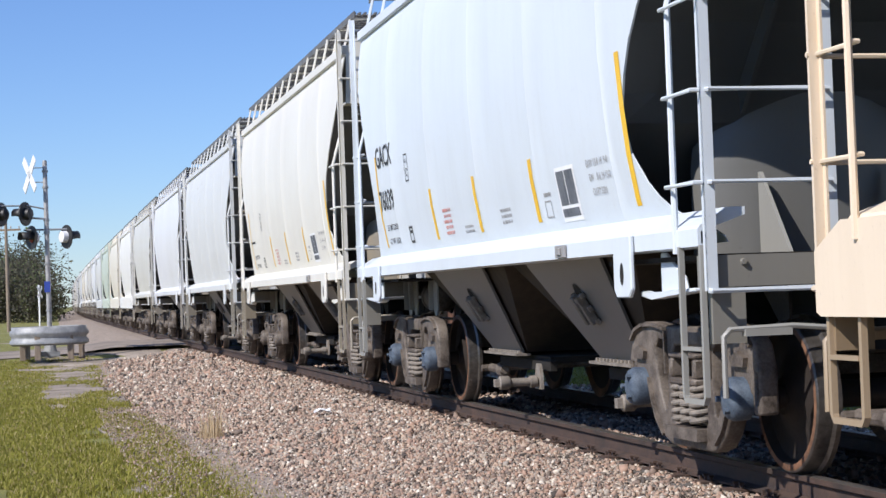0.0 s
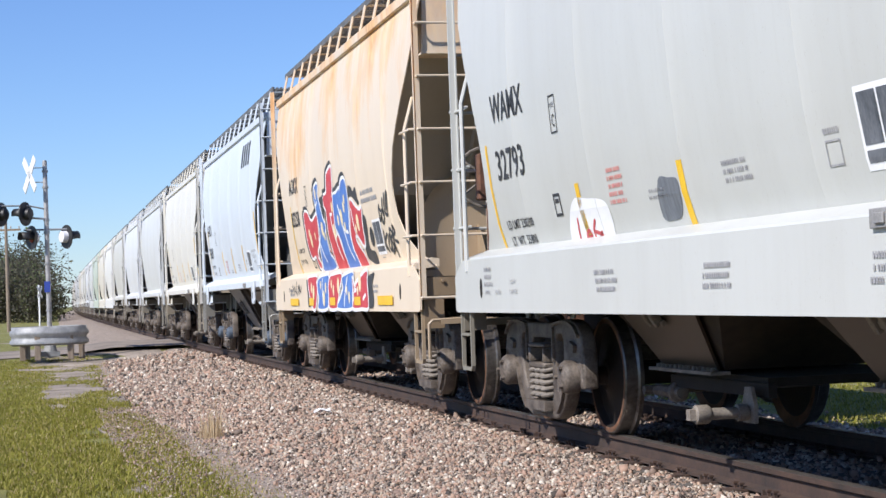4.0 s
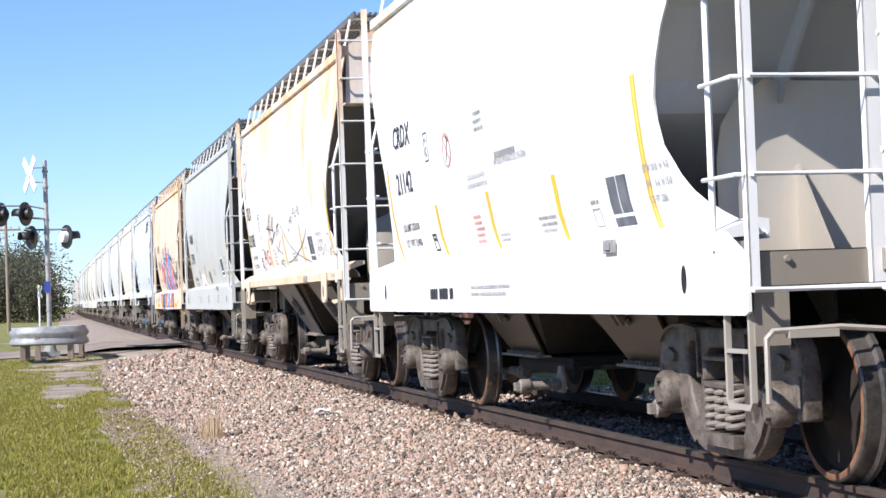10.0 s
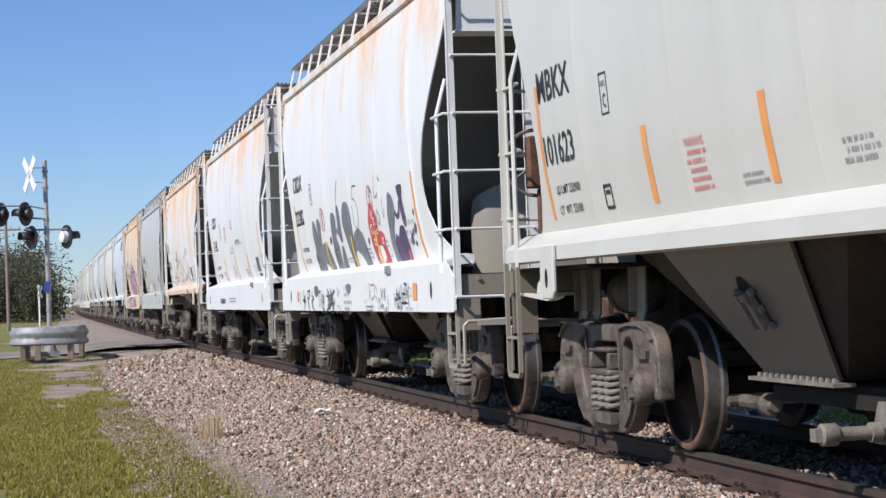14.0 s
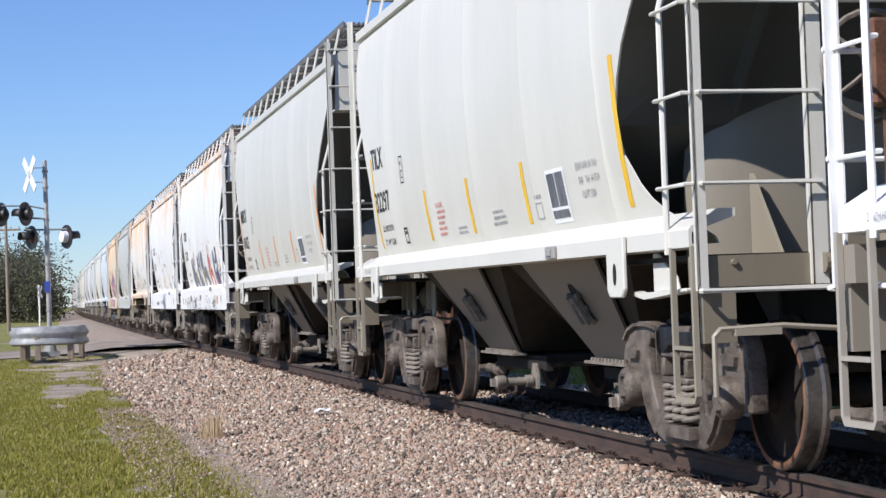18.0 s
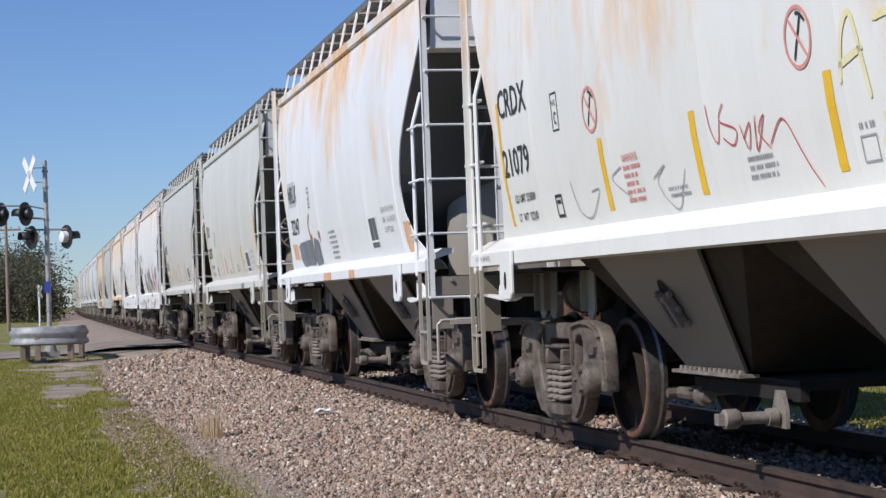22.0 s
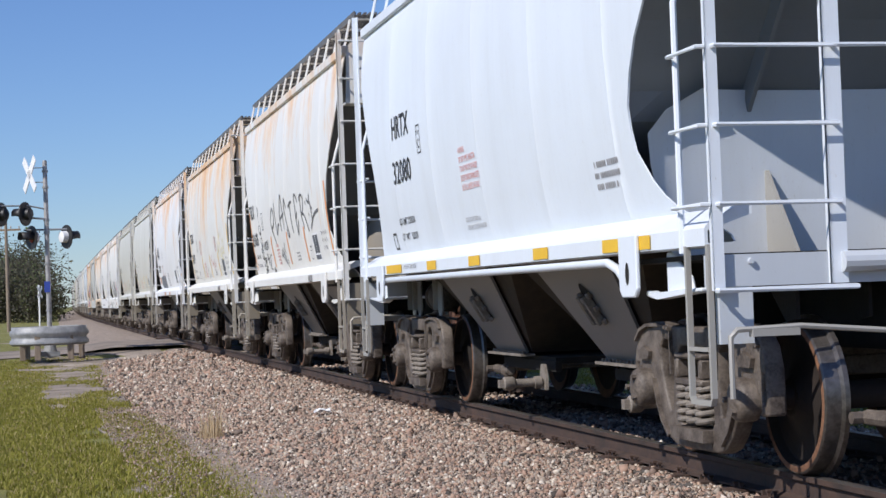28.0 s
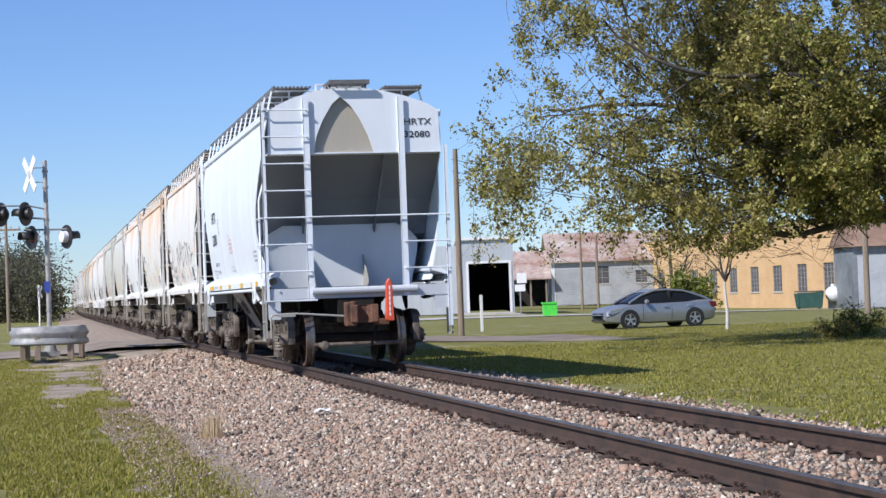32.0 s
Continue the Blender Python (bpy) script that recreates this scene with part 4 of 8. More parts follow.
def build_ties(track):
    bm = bmesh.new()
    box(bm, -1.28, 1.28, -0.11, 0.11, -0.33, -0.172)
    tie = finish("tie", bm, TIE, False, 0.012)
    bm = bmesh.new()
    box(bm, -0.17, 0.17, -0.09, 0.09, -0.172, -0.158)
    for x, y in ((-0.085, -0.05), (0.085, 0.05), (-0.085, 0.05), (0.13, -0.05)):
        box(bm, x - 0.009, x + 0.009, y - 0.009, y + 0.009, -0.16, -0.128)
        box(bm, x - 0.017, x + 0.017, y - 0.014, y + 0.014, -0.132, -0.118)
    plate = finish("tie_plate", bm, RAIL)
    bm = bmesh.new()
    box(bm, -0.085, 0.085, 0.15, 0.175, -0.19, -0.135)
    anchor = finish("rail_anchor", bm, RAIL)
    rnd = random.Random(3)
    for k in range(120):
        y = 4.0 + 0.52 * k + rnd.uniform(-0.03, 0.03)
        if 51.5 < y < 61:
            continue
        part("tie", tie, track, "", None, pose(rnd.uniform(-0.04, 0.04), y, rnd.uniform(-0.02, 0.002), 0, 0, rnd.uniform(-1.2, 1.2)))
        for x in (-0.765, 0.765):
            part("tie_plate", plate, track, "", None, pose(x, y, 0, 0, 0, 0 if x < 0 else 180))
            if k % 2 == 0:
                part("rail_anchor", anchor, track, "", None, pose(x, y, 0))


def stones_material():
    m, t, b = shader("crushed_stone", 0.9)
    g = t.nodes.new("ShaderNodeNewGeometry")
    c = ramp(t, g.outputs["Random Per Island"], (0.0, (0.055, 0.047, 0.04)), (0.18, (0.19, 0.148, 0.122)), (0.42, (0.40, 0.262, 0.195)), (0.6, (0.43, 0.32, 0.24)), (0.78, (0.33, 0.287, 0.243)), (0.93, (0.53, 0.45, 0.365)), (1.0, (0.76, 0.70, 0.61)))
    co = t.nodes.new("ShaderNodeTexCoord").outputs["Object"]
    n = noise_of(t, co, 40, 4)
    t.links.new(mix(t, 0.6, c, ramp(t, n, (0.3, (0.68, 0.63, 0.60)), (0.7, (1, 0.98, 0.95))), "MULTIPLY"), b.inputs["Base Color"])
    return m


def bed_z(x):
    return along(((-9, -0.43), (-3.55, -0.425), (-2.6, -0.36), (-1.65, -0.23), (-1.35, -0.185), (1.35, -0.185), (1.65, -0.23), (2.7, -0.36), (3.2, -0.43), (9, -0.43)), x)


def scatter_stones():
    """Loose ballast: thousands of broken stones."""
    rng = np.random.default_rng(5)
    base = np.array([(-1, -1, -1), (1, -1, -1), (1, 1, -1), (-1, 1, -1), (-1, -1, 1), (1, -1, 1), (1, 1, 1), (-1, 1, 1)], float) * 0.55
    quads = np.array([(3, 2, 1, 0), (4, 5, 6, 7), (0, 1, 5, 4), (1, 2, 6, 5), (2, 3, 7, 6), (3, 0, 4, 7)])
    spots = []
    for x0, x1, y0, y1, per, size in ((-3.7, -0.86, 8.5, 17, 2100, 0.0175), (-3.8, -0.86, 17, 27, 1250, 0.021), (-3.9, -0.86, 27, 40, 550, 0.029), (-3.4, -0.86, 40, 50, 150, 0.04),
                                      (-0.66, 0.66, 9, 22, 500, 0.026), (-0.66, 0.66, 22, 34, 260, 0.032), (0.9, 3.9, 10, 24, 330, 0.026), (0.9, 3.6, 24, 36, 200, 0.03), (-4.3, -3.0, 12, 28, 420, 0.011), (-4.6, -3.2, 28, 52, 160, 0.016)):
        n = int((x1 - x0) * (y1 - y0) * per)
        p = np.stack([rng.uniform(x0, x1, n), rng.uniform(y0, y1, n)], 1)
        keep = np.ones(n, bool)
        left = p[:, 0] < -2.4
        rim = np.interp(p[left, 1], (9, 14, 19, 24, 36, 51), (-3.2, -2.95, -3.1, -3.4, -3.6, -3.3))
        if size > 0.015:
            keep[left] = rng.random(left.sum()) < np.clip((p[left, 0] - rim + 0.35) / 0.6, 0, 1) ** 1.3
        right = p[:, 0] > 2.2
        keep[right] = rng.random(right.sum()) < np.clip((3.9 - p[right, 0]) / 1.7, 0, 1) ** 1.5
        p = p[keep]
        spots.append(np.concatenate([p, size * rng.lognormal(0, 0.33, (len(p), 1))], 1))
    spots = np.concatenate(spots)
    n = len(spots)
    v = base[None] * rng.uniform(0.45, 1.25, (n, 8, 3)) * rng.uniform(0.45, 1.25, (n, 1, 3))
    q = rng.normal(size=(n, 4))
    q /= np.linalg.norm(q, axis=1, keepdims=True)
    w, a, b, c = q.T
    rot = np.stack([1 - 2 * (b * b + c * c), 2 * (a * b - c * w), 2 * (a * c + b * w), 2 * (a * b + c * w), 1 - 2 * (a * a + c * c), 2 * (b * c - a * w), 2 * (a * c - b * w), 2 * (b * c + a * w), 1 - 2 * (a * a + b * b)], 1).reshape(n, 3, 3)
    v = np.einsum("nij,nkj->nki", rot, v) * spots[:, 2][:, None, None]
    z = np.array([bed_z(x) for x in spots[:, 0]]) + spots[:, 2] * rng.uniform(-0.35, 0.5, n)
    v += np.stack([spots[:, 0], spots[:, 1], z], 1)[:, None]
    me = bpy.data.meshes.new("ballast_stones")
    me.vertices.add(n * 8)
    me.vertices.foreach_set("co", v.ravel())
    faces = (quads[None] + 8 * np.arange(n)[:, None, None]).ravel()
    me.loops.add(len(faces))
    me.loops.foreach_set("vertex_index", faces)
    me.polygons.add(n * 6)
    me.polygons.foreach_set("loop_start", np.arange(0, len(faces), 4))
    me.update(calc_edges=True)
    me.materials.append(stones_material())
    tagged(new("ballast_stones", me), "loose pink and grey crushed stones", "ballast", "", "stuff")


def blades(name, label, spots, tall, mat, seed, wide_=0.006, lean=0.5):
    """Grass: narrow bent blades at the spots (x, y, z)."""
    rng = np.random.default_rng(seed)
    n = len(spots)
    a = rng.uniform(0, 2 * np.pi, n)
    h = tall * rng.lognormal(0, 0.35, n)
    out = np.stack([np.cos(a), np.sin(a)], 1) * (h * lean * rng.uniform(0.1, 1, n))[:, None]
    side = np.stack([-np.sin(a), np.cos(a)], 1) * (wide_ * rng.uniform(0.7, 1.5, n))[:, None]
    v = np.zeros((n, 5, 3))
    v[:, :, :] = spots[:, None]
    v[:, 0, :2] -= side
    v[:, 1, :2] += side
    v[:, 2, :2] += side * 0.7 + out * 0.4
    v[:, 3, :2] += -side * 0.7 + out * 0.4
    v[:, 2:4, 2] += (h * 0.6)[:, None]
    v[:, 4, :2] += out
    v[:, 4, 2] += h * 0.95
    me = bpy.data.meshes.new(name)
    me.vertices.add(n * 5)
    me.vertices.foreach_set("co", v.ravel())
    k = 5 * np.arange(n)[:, None]
    faces = np.concatenate([k + np.array([[0, 1, 2, 3]]), k + np.array([[3, 2, 4]])], 1)
    me.loops.add(n * 7)
    me.loops.foreach_set("vertex_index", faces.ravel())
    me.polygons.add(n * 2)
    me.polygons.foreach_set("loop_start", (7 * np.arange(n)[:, None] + np.array([[0, 4]])).ravel())
    me.update(calc_edges=True)
    me.materials.append(mat)
    return tagged(new(name, me), label, "grass", "", "stuff")


def leafy(name, stops, rough=0.6, through_=0.35):
    m, t, b = shader(name, rough)
    g = t.nodes.new("ShaderNodeNewGeometry")
    c = ramp(t, g.outputs["Random Per Island"], *stops)
    t.links.new(c, b.inputs["Base Color"])
    tr = t.nodes.new("ShaderNodeBsdfTranslucent")
    t.links.new(c, tr.inputs["Color"])
    mx = t.nodes.new("ShaderNodeMixShader")
    mx.inputs[0].default_value = through_
    t.links.new(b.outputs[0], mx.inputs[1])
    t.links.new(tr.outputs[0], mx.inputs[2])
    t.links.new(mx.outputs[0], t.nodes["Material Output"].inputs["Surface"])
    return m


BLADE = leafy("grass_blade", ((0.0, (0.14, 0.135, 0.018)), (0.5, (0.255, 0.25, 0.033)), (0.85, (0.36, 0.33, 0.075)), (1.0, (0.46, 0.37, 0.18))), 0.85)
STRAW = leafy("dry_grass", ((0.0, (0.38, 0.28, 0.16)), (1.0, (0.64, 0.50, 0.32))), 0.8)


def grow_grass():
    rng = np.random.default_rng(8)
    n = 330000
    y = 13.5 + 38.5 * rng.random(n) ** 1.6
    brink = np.interp(y, (14, 17.5, 21, 26, 32, 43, 51), (-2.95, -3.15, -3.35, -3.6, -3.7, -3.45, -3.4))
    ragged = np.array([noise.noise((0.9 * v, 1.7, 0)) + 0.6 * noise.noise((2.6 * v, 4.1, 0)) for v in np.linspace(10, 55, 900)])
    brink = brink + 0.30 * np.interp(y, np.linspace(10, 55, 900), ragged)
    x = brink + 0.12 - 3.4 * rng.random(n) ** 1.1 * np.clip(y / 22, 0.45, 2)
    p = np.stack([x, y], 1)
    clump = np.array([noise.noise((a * 0.8, b * 0.5, 0)) + 0.5 * noise.noise((a * 2.4, b * 1.4, 3)) for a, b in p])
    keep = clump + np.clip((brink - x) * 1.3, -0.8, 0.42) - 0.65 * np.exp(-((x + 4.6) / 0.6) ** 2 - ((y - 33) / 4.0) ** 2) - 0.6 * np.exp(-((y - 40) / 1.4) ** 2 - ((x + 4.6) / 1.6) ** 2) - 0.45 * np.exp(-((y - 47) / 4) ** 2 - ((x + 4.2) / 1.2) ** 2) + rng.normal(0, 0.16, n) > 0.10
    p = p[keep]
    z = np.array([ground_z(a, b) for a, b in p]) - 0.03
    tufts = rng.random(len(p)) < 0.04
    blades("dry_blades", "scattered straw-coloured blades in the lawn", np.column_stack([p, z])[tufts], 0.038, STRAW, 19, 0.004, 0.9)
    blades("grass", "short green grass with yellowed tips", np.column_stack([p, z]), 0.034, BLADE, 9, 0.0055, 0.8)
    n = 240000
    y = 14 + 50 * rng.random(n) ** 1.2
    x = 2.7 + 24 * rng.random(n) ** 1.5
    patchy = np.array([noise.noise((a * 0.6, b * 0.35, 7)) for a, b in zip(x, y)])
    keep = (patchy + np.clip((x - 3.6) * 0.5, -0.6, 0.8) > -0.1) & ~((y > 50.5) & (y < 62.5) & (x < 13))
    x, y = x[keep], y[keep]
    z = np.array([ground_z(a, b) for a, b in zip(x, y)]) - 0.03
    blades("lawn_grass", "mown green lawn grass", np.column_stack([x, y, z]), 0.03, BLADE, 10, 0.008, 0.9)
    q = np.column_stack([rng.normal(-3.22, 0.08, 170), rng.normal(20.6, 0.12, 170), np.full(170, -0.42)])
    blades("dry_weed", "tuft of straw-coloured dry grass", q, 0.24, STRAW, 11, 0.004, 0.35)


def build_road():
    bm = bmesh.new()
    for x0, x1 in ((-120, -0.86), (0.86, 12.5)):
        xs = [x0 + (x1 - x0) * k / 30 for k in range(31)] + ([-9, -7, -5, -4, -3, -2] if x0 < 0 else [2, 3, 4, 5, 7, 9])
        xs = sorted(xs)
        ys = (52.5, 53.5, 56.5, 59.5, 60.5)
        g = [[bm.verts.new((x, y, (ground_z(x, 56.5) if abs(x) > 3 else -0.05) + (0.012 if 53 < y < 60 else -0.03) )) for y in ys] for x in xs]
        for p, q in zip(g, g[1:]):
            for k in range(4):
                bm.faces.new((p[k], q[k], q[k + 1], p[k + 1]))
    tagged(new("road", finish("road", bm, ASPHALT, True)), "tan worn asphalt road over the railway crossing", "road", "", "structure")
    for k, (x0, x1) in enumerate(((-0.66, 0.66),)):
        bm = bmesh.new()
        for j in range(6):
            box(bm, x0 + 0.22 * j + 0.005, x0 + 0.22 * j + 0.21, 52.8, 60.2, -0.16, -0.012)
        tagged(new("crossing_deck", finish("crossing_deck", bm, TIE, False, 0.01)), "timber planks between the rails at the crossing", "crossing", "", "structure")
    bm = bmesh.new()
    g = [[bm.verts.new((x, y, ground_z(x, y) + 0.01)) for y in (104, 106.5, 109.5, 112)] for x in (8, 14, 20, 26, 34, 44, 56, 70, 90, 130)]
    for p, q in zip(g, g[1:]):
        for k in range(3):
            bm.faces.new((p[k], q[k], q[k + 1], p[k + 1]))
    tagged(new("street", finish("street", bm, CONCRETE, True)), "pale concrete street beyond the lawn", "road", "", "structure")


def bare_soil():
    """Trodden earth beside the ballast and in gaps of the lawn."""
    rng = random.Random(17)
    for x, y, rx, ry in ((-3.75, 24, 0.62, 12), (-4.55, 33.5, 0.62, 4.6), (-4.3, 46, 1.5, 5.0), (-3.7, 40, 0.8, 7), (-5.6, 40.2, 1.0, 1.2), (-4.2, 19.5, 0.22, 0.8), (-2.9, 50.3, 2.3, 2.3)):
        bm = bmesh.new()
        ring = []
        for k in range(40):
            a = 2 * math.pi * k / 40
            w = 1 + 0.22 * math.sin(3 * a + x) + 0.15 * math.sin(7 * a + y) + rng.uniform(-0.09, 0.09)
            px_, py_ = x + rx * w * math.cos(a), y + ry * w * math.sin(a)
            ring.append(bm.verts.new((px_, py_, ground_z(px_, py_) - 0.024 + 0.002 * (x + 5))))
        bm.faces.new(ring)
        bmesh.ops.triangulate(bm, faces=bm.faces[:])
        tagged(new("bare_soil", finish("bare_soil", bm, SOIL)), "patch of trodden grey-brown earth in the lawn", "ground", "", "structure")


build_ground()
bare_soil()
TRACK = build_track()
build_road()


# ---------------------------------------------------------------- the train
CARS = [
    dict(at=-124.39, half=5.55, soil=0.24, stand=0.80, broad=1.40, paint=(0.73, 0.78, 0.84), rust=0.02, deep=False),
    dict(at=-112.36, half=5.32, paint=(0.76, 0.755, 0.73), rust=0.5, deep=False),
    dict(at=-99.815, half=5.495, paint=(0.75, 0.745, 0.71), rust=0.68, deep=False),
    dict(at=-87.165, half=5.48, paint=(0.78, 0.79, 0.80), rust=0.6, deep=False),
    dict(at=-74.325, half=5.585, paint=(0.63, 0.62, 0.57), rust=0.06, deep=False),
    dict(at=-61.385, half=5.715, paint=(0.58, 0.57, 0.52), rust=0.05, deep=False),
    dict(at=-48.17, half=5.74, paint=(0.77, 0.77, 0.755), rust=0.5, deep=True),
    dict(at=-35.335, half=5.5, paint=(0.77, 0.77, 0.765), rust=0.56, soil=0.6, stand=0.8, broad=1.1, deep=True),
    dict(at=-22.46, half=5.62, paint=(0.76, 0.75, 0.72), rust=0.7, deep=False, sill=(0.70, 0.55, 0.40, 0.93), jack=(0.70, 0.56, 0.42, 0.75)),
    dict(at=-9.72, half=5.52, paint=(0.52, 0.525, 0.50), rust=0.05, deep=True),
    dict(at=2.725, half=5.375, paint=(0.72, 0.60, 0.46), rust=0.62, soil=0.5, stand=0.62, broad=1.15, deep=True),
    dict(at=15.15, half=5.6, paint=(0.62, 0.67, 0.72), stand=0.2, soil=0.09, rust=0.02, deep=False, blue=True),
    dict(at=27.3, half=5.6, paint=(0.70, 0.68, 0.62), rust=0.10, deep=False),
]
LABELS = ["pale blue-white covered hopper car, last of the train", "white covered hopper car with black sprayed scrawl", "white hopper car with rust blots and yellow stripes",
          "bright white hopper car with grey painted-out patches", "warm grey covered hopper car with yellow stripes", "grey-beige covered hopper car with orange stripes",
          "white deep-silled hopper car with grey and red graffiti", "white deep-silled hopper car with black lettering", "rust-streaked white hopper car with an orange sill",
          "pale grey hopper car with a deep flat sill", "rusty tan hopper car with red and blue graffiti", "clean blue-grey covered hopper car with blue bearings", "cream covered hopper car with yellow stripes"]
rnd = random.Random(12)
TAIL = [((0.62, 0.63, 0.62), 0.05), ((0.68, 0.69, 0.70), 0.03), ((0.60, 0.59, 0.55), 0.10), ((0.74, 0.73, 0.70), 0.15), ((0.70, 0.66, 0.57), 0.2), ((0.64, 0.66, 0.68), 0.04)]
for k in range(31):
    c, r = TAIL[k % 6] if k != 5 else ((0.52, 0.58, 0.50), 0.1)
    CARS.append(dict(at=39.9 + 12.6 * k, half=5.6, paint=c, rust=r, deep=rnd.random() < 0.4))
    LABELS.append("weathered %s covered hopper car" % ("green" if k == 5 else "pale grey" if sum(c) < 2.0 else "off-white"))
TRAIN = []
for k, (spec, label) in enumerate(zip(CARS, LABELS)):
    spec["near"] = k < 14
    TRAIN.append((*hopper_car(spec, label, k), spec))




# ---------------------------------------------------------------- crossing signal and its guard
GALV = mottled("galvanised_steel", (0.20, 0.205, 0.21), (0.34, 0.345, 0.35), 5, 0.55, 0.2)
ALU = mottled("weathered_aluminium", (0.26, 0.25, 0.24), (0.42, 0.41, 0.40), 6, 0.5, 0.2)
BLACK = mottled("black_enamel", (0.012, 0.012, 0.013), (0.03, 0.03, 0.03), 6, 0.5)
SIGN_WHITE = mottled("sign_white", (0.70, 0.71, 0.72), (0.80, 0.80, 0.80), 5, 0.5)
POLE_WOOD = mottled("pole_wood", (0.16, 0.12, 0.085), (0.30, 0.245, 0.19), 2, 0.9, stretch=(6, 6, 0.5))
LENS = mottled("red_lens", (0.10, 0.008, 0.008), (0.16, 0.015, 0.012), 6, 0.2)


def signal_lamp(parent, x, y, z, turn, shell=None):
    """Flashing-light unit: round background, hood and lens, facing +y before it is turned."""
    at = pose(x, y, z, 0, 0, turn)
    bm = bmesh.new()
    lathe(bm, [(0.0, 0.02), (0.0, 0.33), (0.025, 0.335), (0.03, 0.31), (0.015, 0.2)], "y", 28)
    head = part("signal_background", finish("signal_background", bm, BLACK, True), parent, "round black signal background", None, at)
    bm = bmesh.new()
    lathe(bm, [(-0.17, 0.10), (-0.15, 0.155), (0.0, 0.165)], "y", 20)
    part("lamp_housing", finish("lamp_housing", bm, shell or BLACK, True), head)
    bm = bmesh.new()
    lathe(bm, [(0.02, 0.15), (0.05, 0.12), (0.06, 0.03)], "y", 20)
    part("lamp_lens", finish("lamp_lens", bm, LENS, True), head, "unlit red lens")
    bm = bmesh.new()
    rows = []
    for d in (0.02, 0.36):
        rows.append([bm.verts.new(((0.17 - d * 0.03) * math.cos(a), d, (0.17 - d * 0.03) * math.sin(a))) for a in [radians(-20 + 220 * k / 14) for k in range(15)]])
    for k in range(14):
        bm.faces.new((rows[0][k], rows[0][k + 1], rows[1][k + 1], rows[1][k]))
    me = finish("lamp_hood", bm, BLACK, True)
    ob = part("lamp_hood", me, head)
    md = ob.modifiers.new("thick", "SOLIDIFY")
    md.thickness = 0.008


def crossing_signal():
    sig = thing("crossing_signal", "grey railway crossing mast with four hooded lamps", "crossing signal", "", pose(-4.72, 51.15, 0))
    bm = bmesh.new()
    lathe(bm, [(-0.25, 0.07), (5.15, 0.062), (5.2, 0.05)], "z", 16)
    mast = part("mast", finish("mast", bm, ALU, True), sig)
    for z in (1.05, 2.35, 3.2, 3.55, 4.45, 4.9):
        bm = bmesh.new()
        lathe(bm, [(z - 0.03, 0.085), (z + 0.03, 0.085)], "z", 14)
        part("clamp", finish("clamp", bm, GALV, True), mast)
    bm = bmesh.new()
    tube(bm, [(-0.62, 0, 3.28), (0.0, 0, 3.28), (0.62, 0.0, 3.28)], 0.028, 8)
    tube(bm, [(-0.66, -0.16, 3.62), (0.0, -0.05, 3.58)], 0.028, 8)
    tube(bm, [(-1.3, -0.25, 3.95), (-0.5, -0.1, 3.95), (0.0, -0.02, 3.85)], 0.022, 8)
    part("lamp_arm", finish("lamp_arm", bm, GALV, True), sig)
    # the pair that faces along the road and the pair that faces back
    signal_lamp(sig, 0.52, 0.05, 3.07, -62, SIGN_WHITE)
    signal_lamp(sig, -0.40, 0.02, 3.07, 118, SIGN_WHITE)
    signal_lamp(sig, -0.55, -0.16, 3.72, 58)
    signal_lamp(sig, -1.2, -0.2, 3.72, 58)
    for a in (45, -45):
        bm = bmesh.new()
        m = Matrix.Translation((-0.42, 0.12, 4.82)) @ pose(0, 0, 0, 0, 0, 110) @ pose(0, 0, 0, 0, a, 0)
        box(bm, -0.61, 0.61, -0.012, 0.012, -0.115, 0.115, m)
        part("crossbuck_blade", finish("crossbuck_blade", bm, SIGN_WHITE), sig, "white crossbuck blade seen nearly edge-on")
    bm = bmesh.new()
    for z in (4.6, 5.0):
        tube(bm, [(-0.42, 0.1, z), (0.0, 0, z)], 0.014, 6)
    part("sign_bracket", finish("sign_bracket", bm, GALV), sig)
    bm = bmesh.new()
    box(bm, -0.11, 0.05, -0.085, -0.07, 1.55, 1.85)
    part("notice", finish("notice", bm, mottled("blue_notice", (0.03, 0.06, 0.30), (0.05, 0.09, 0.40), 6, 0.5)), sig, "small blue notice plate")
    bm = bmesh.new()
    box(bm, -0.26, 0.26, -0.26, 0.26, -0.22, -0.08)
    lathe(bm, [(-0.08, 0.19), (0.08, 0.15), (0.1, 0.08)], "z", 12)
    part("mast_base", finish("mast_base", bm, GALV, False), sig)


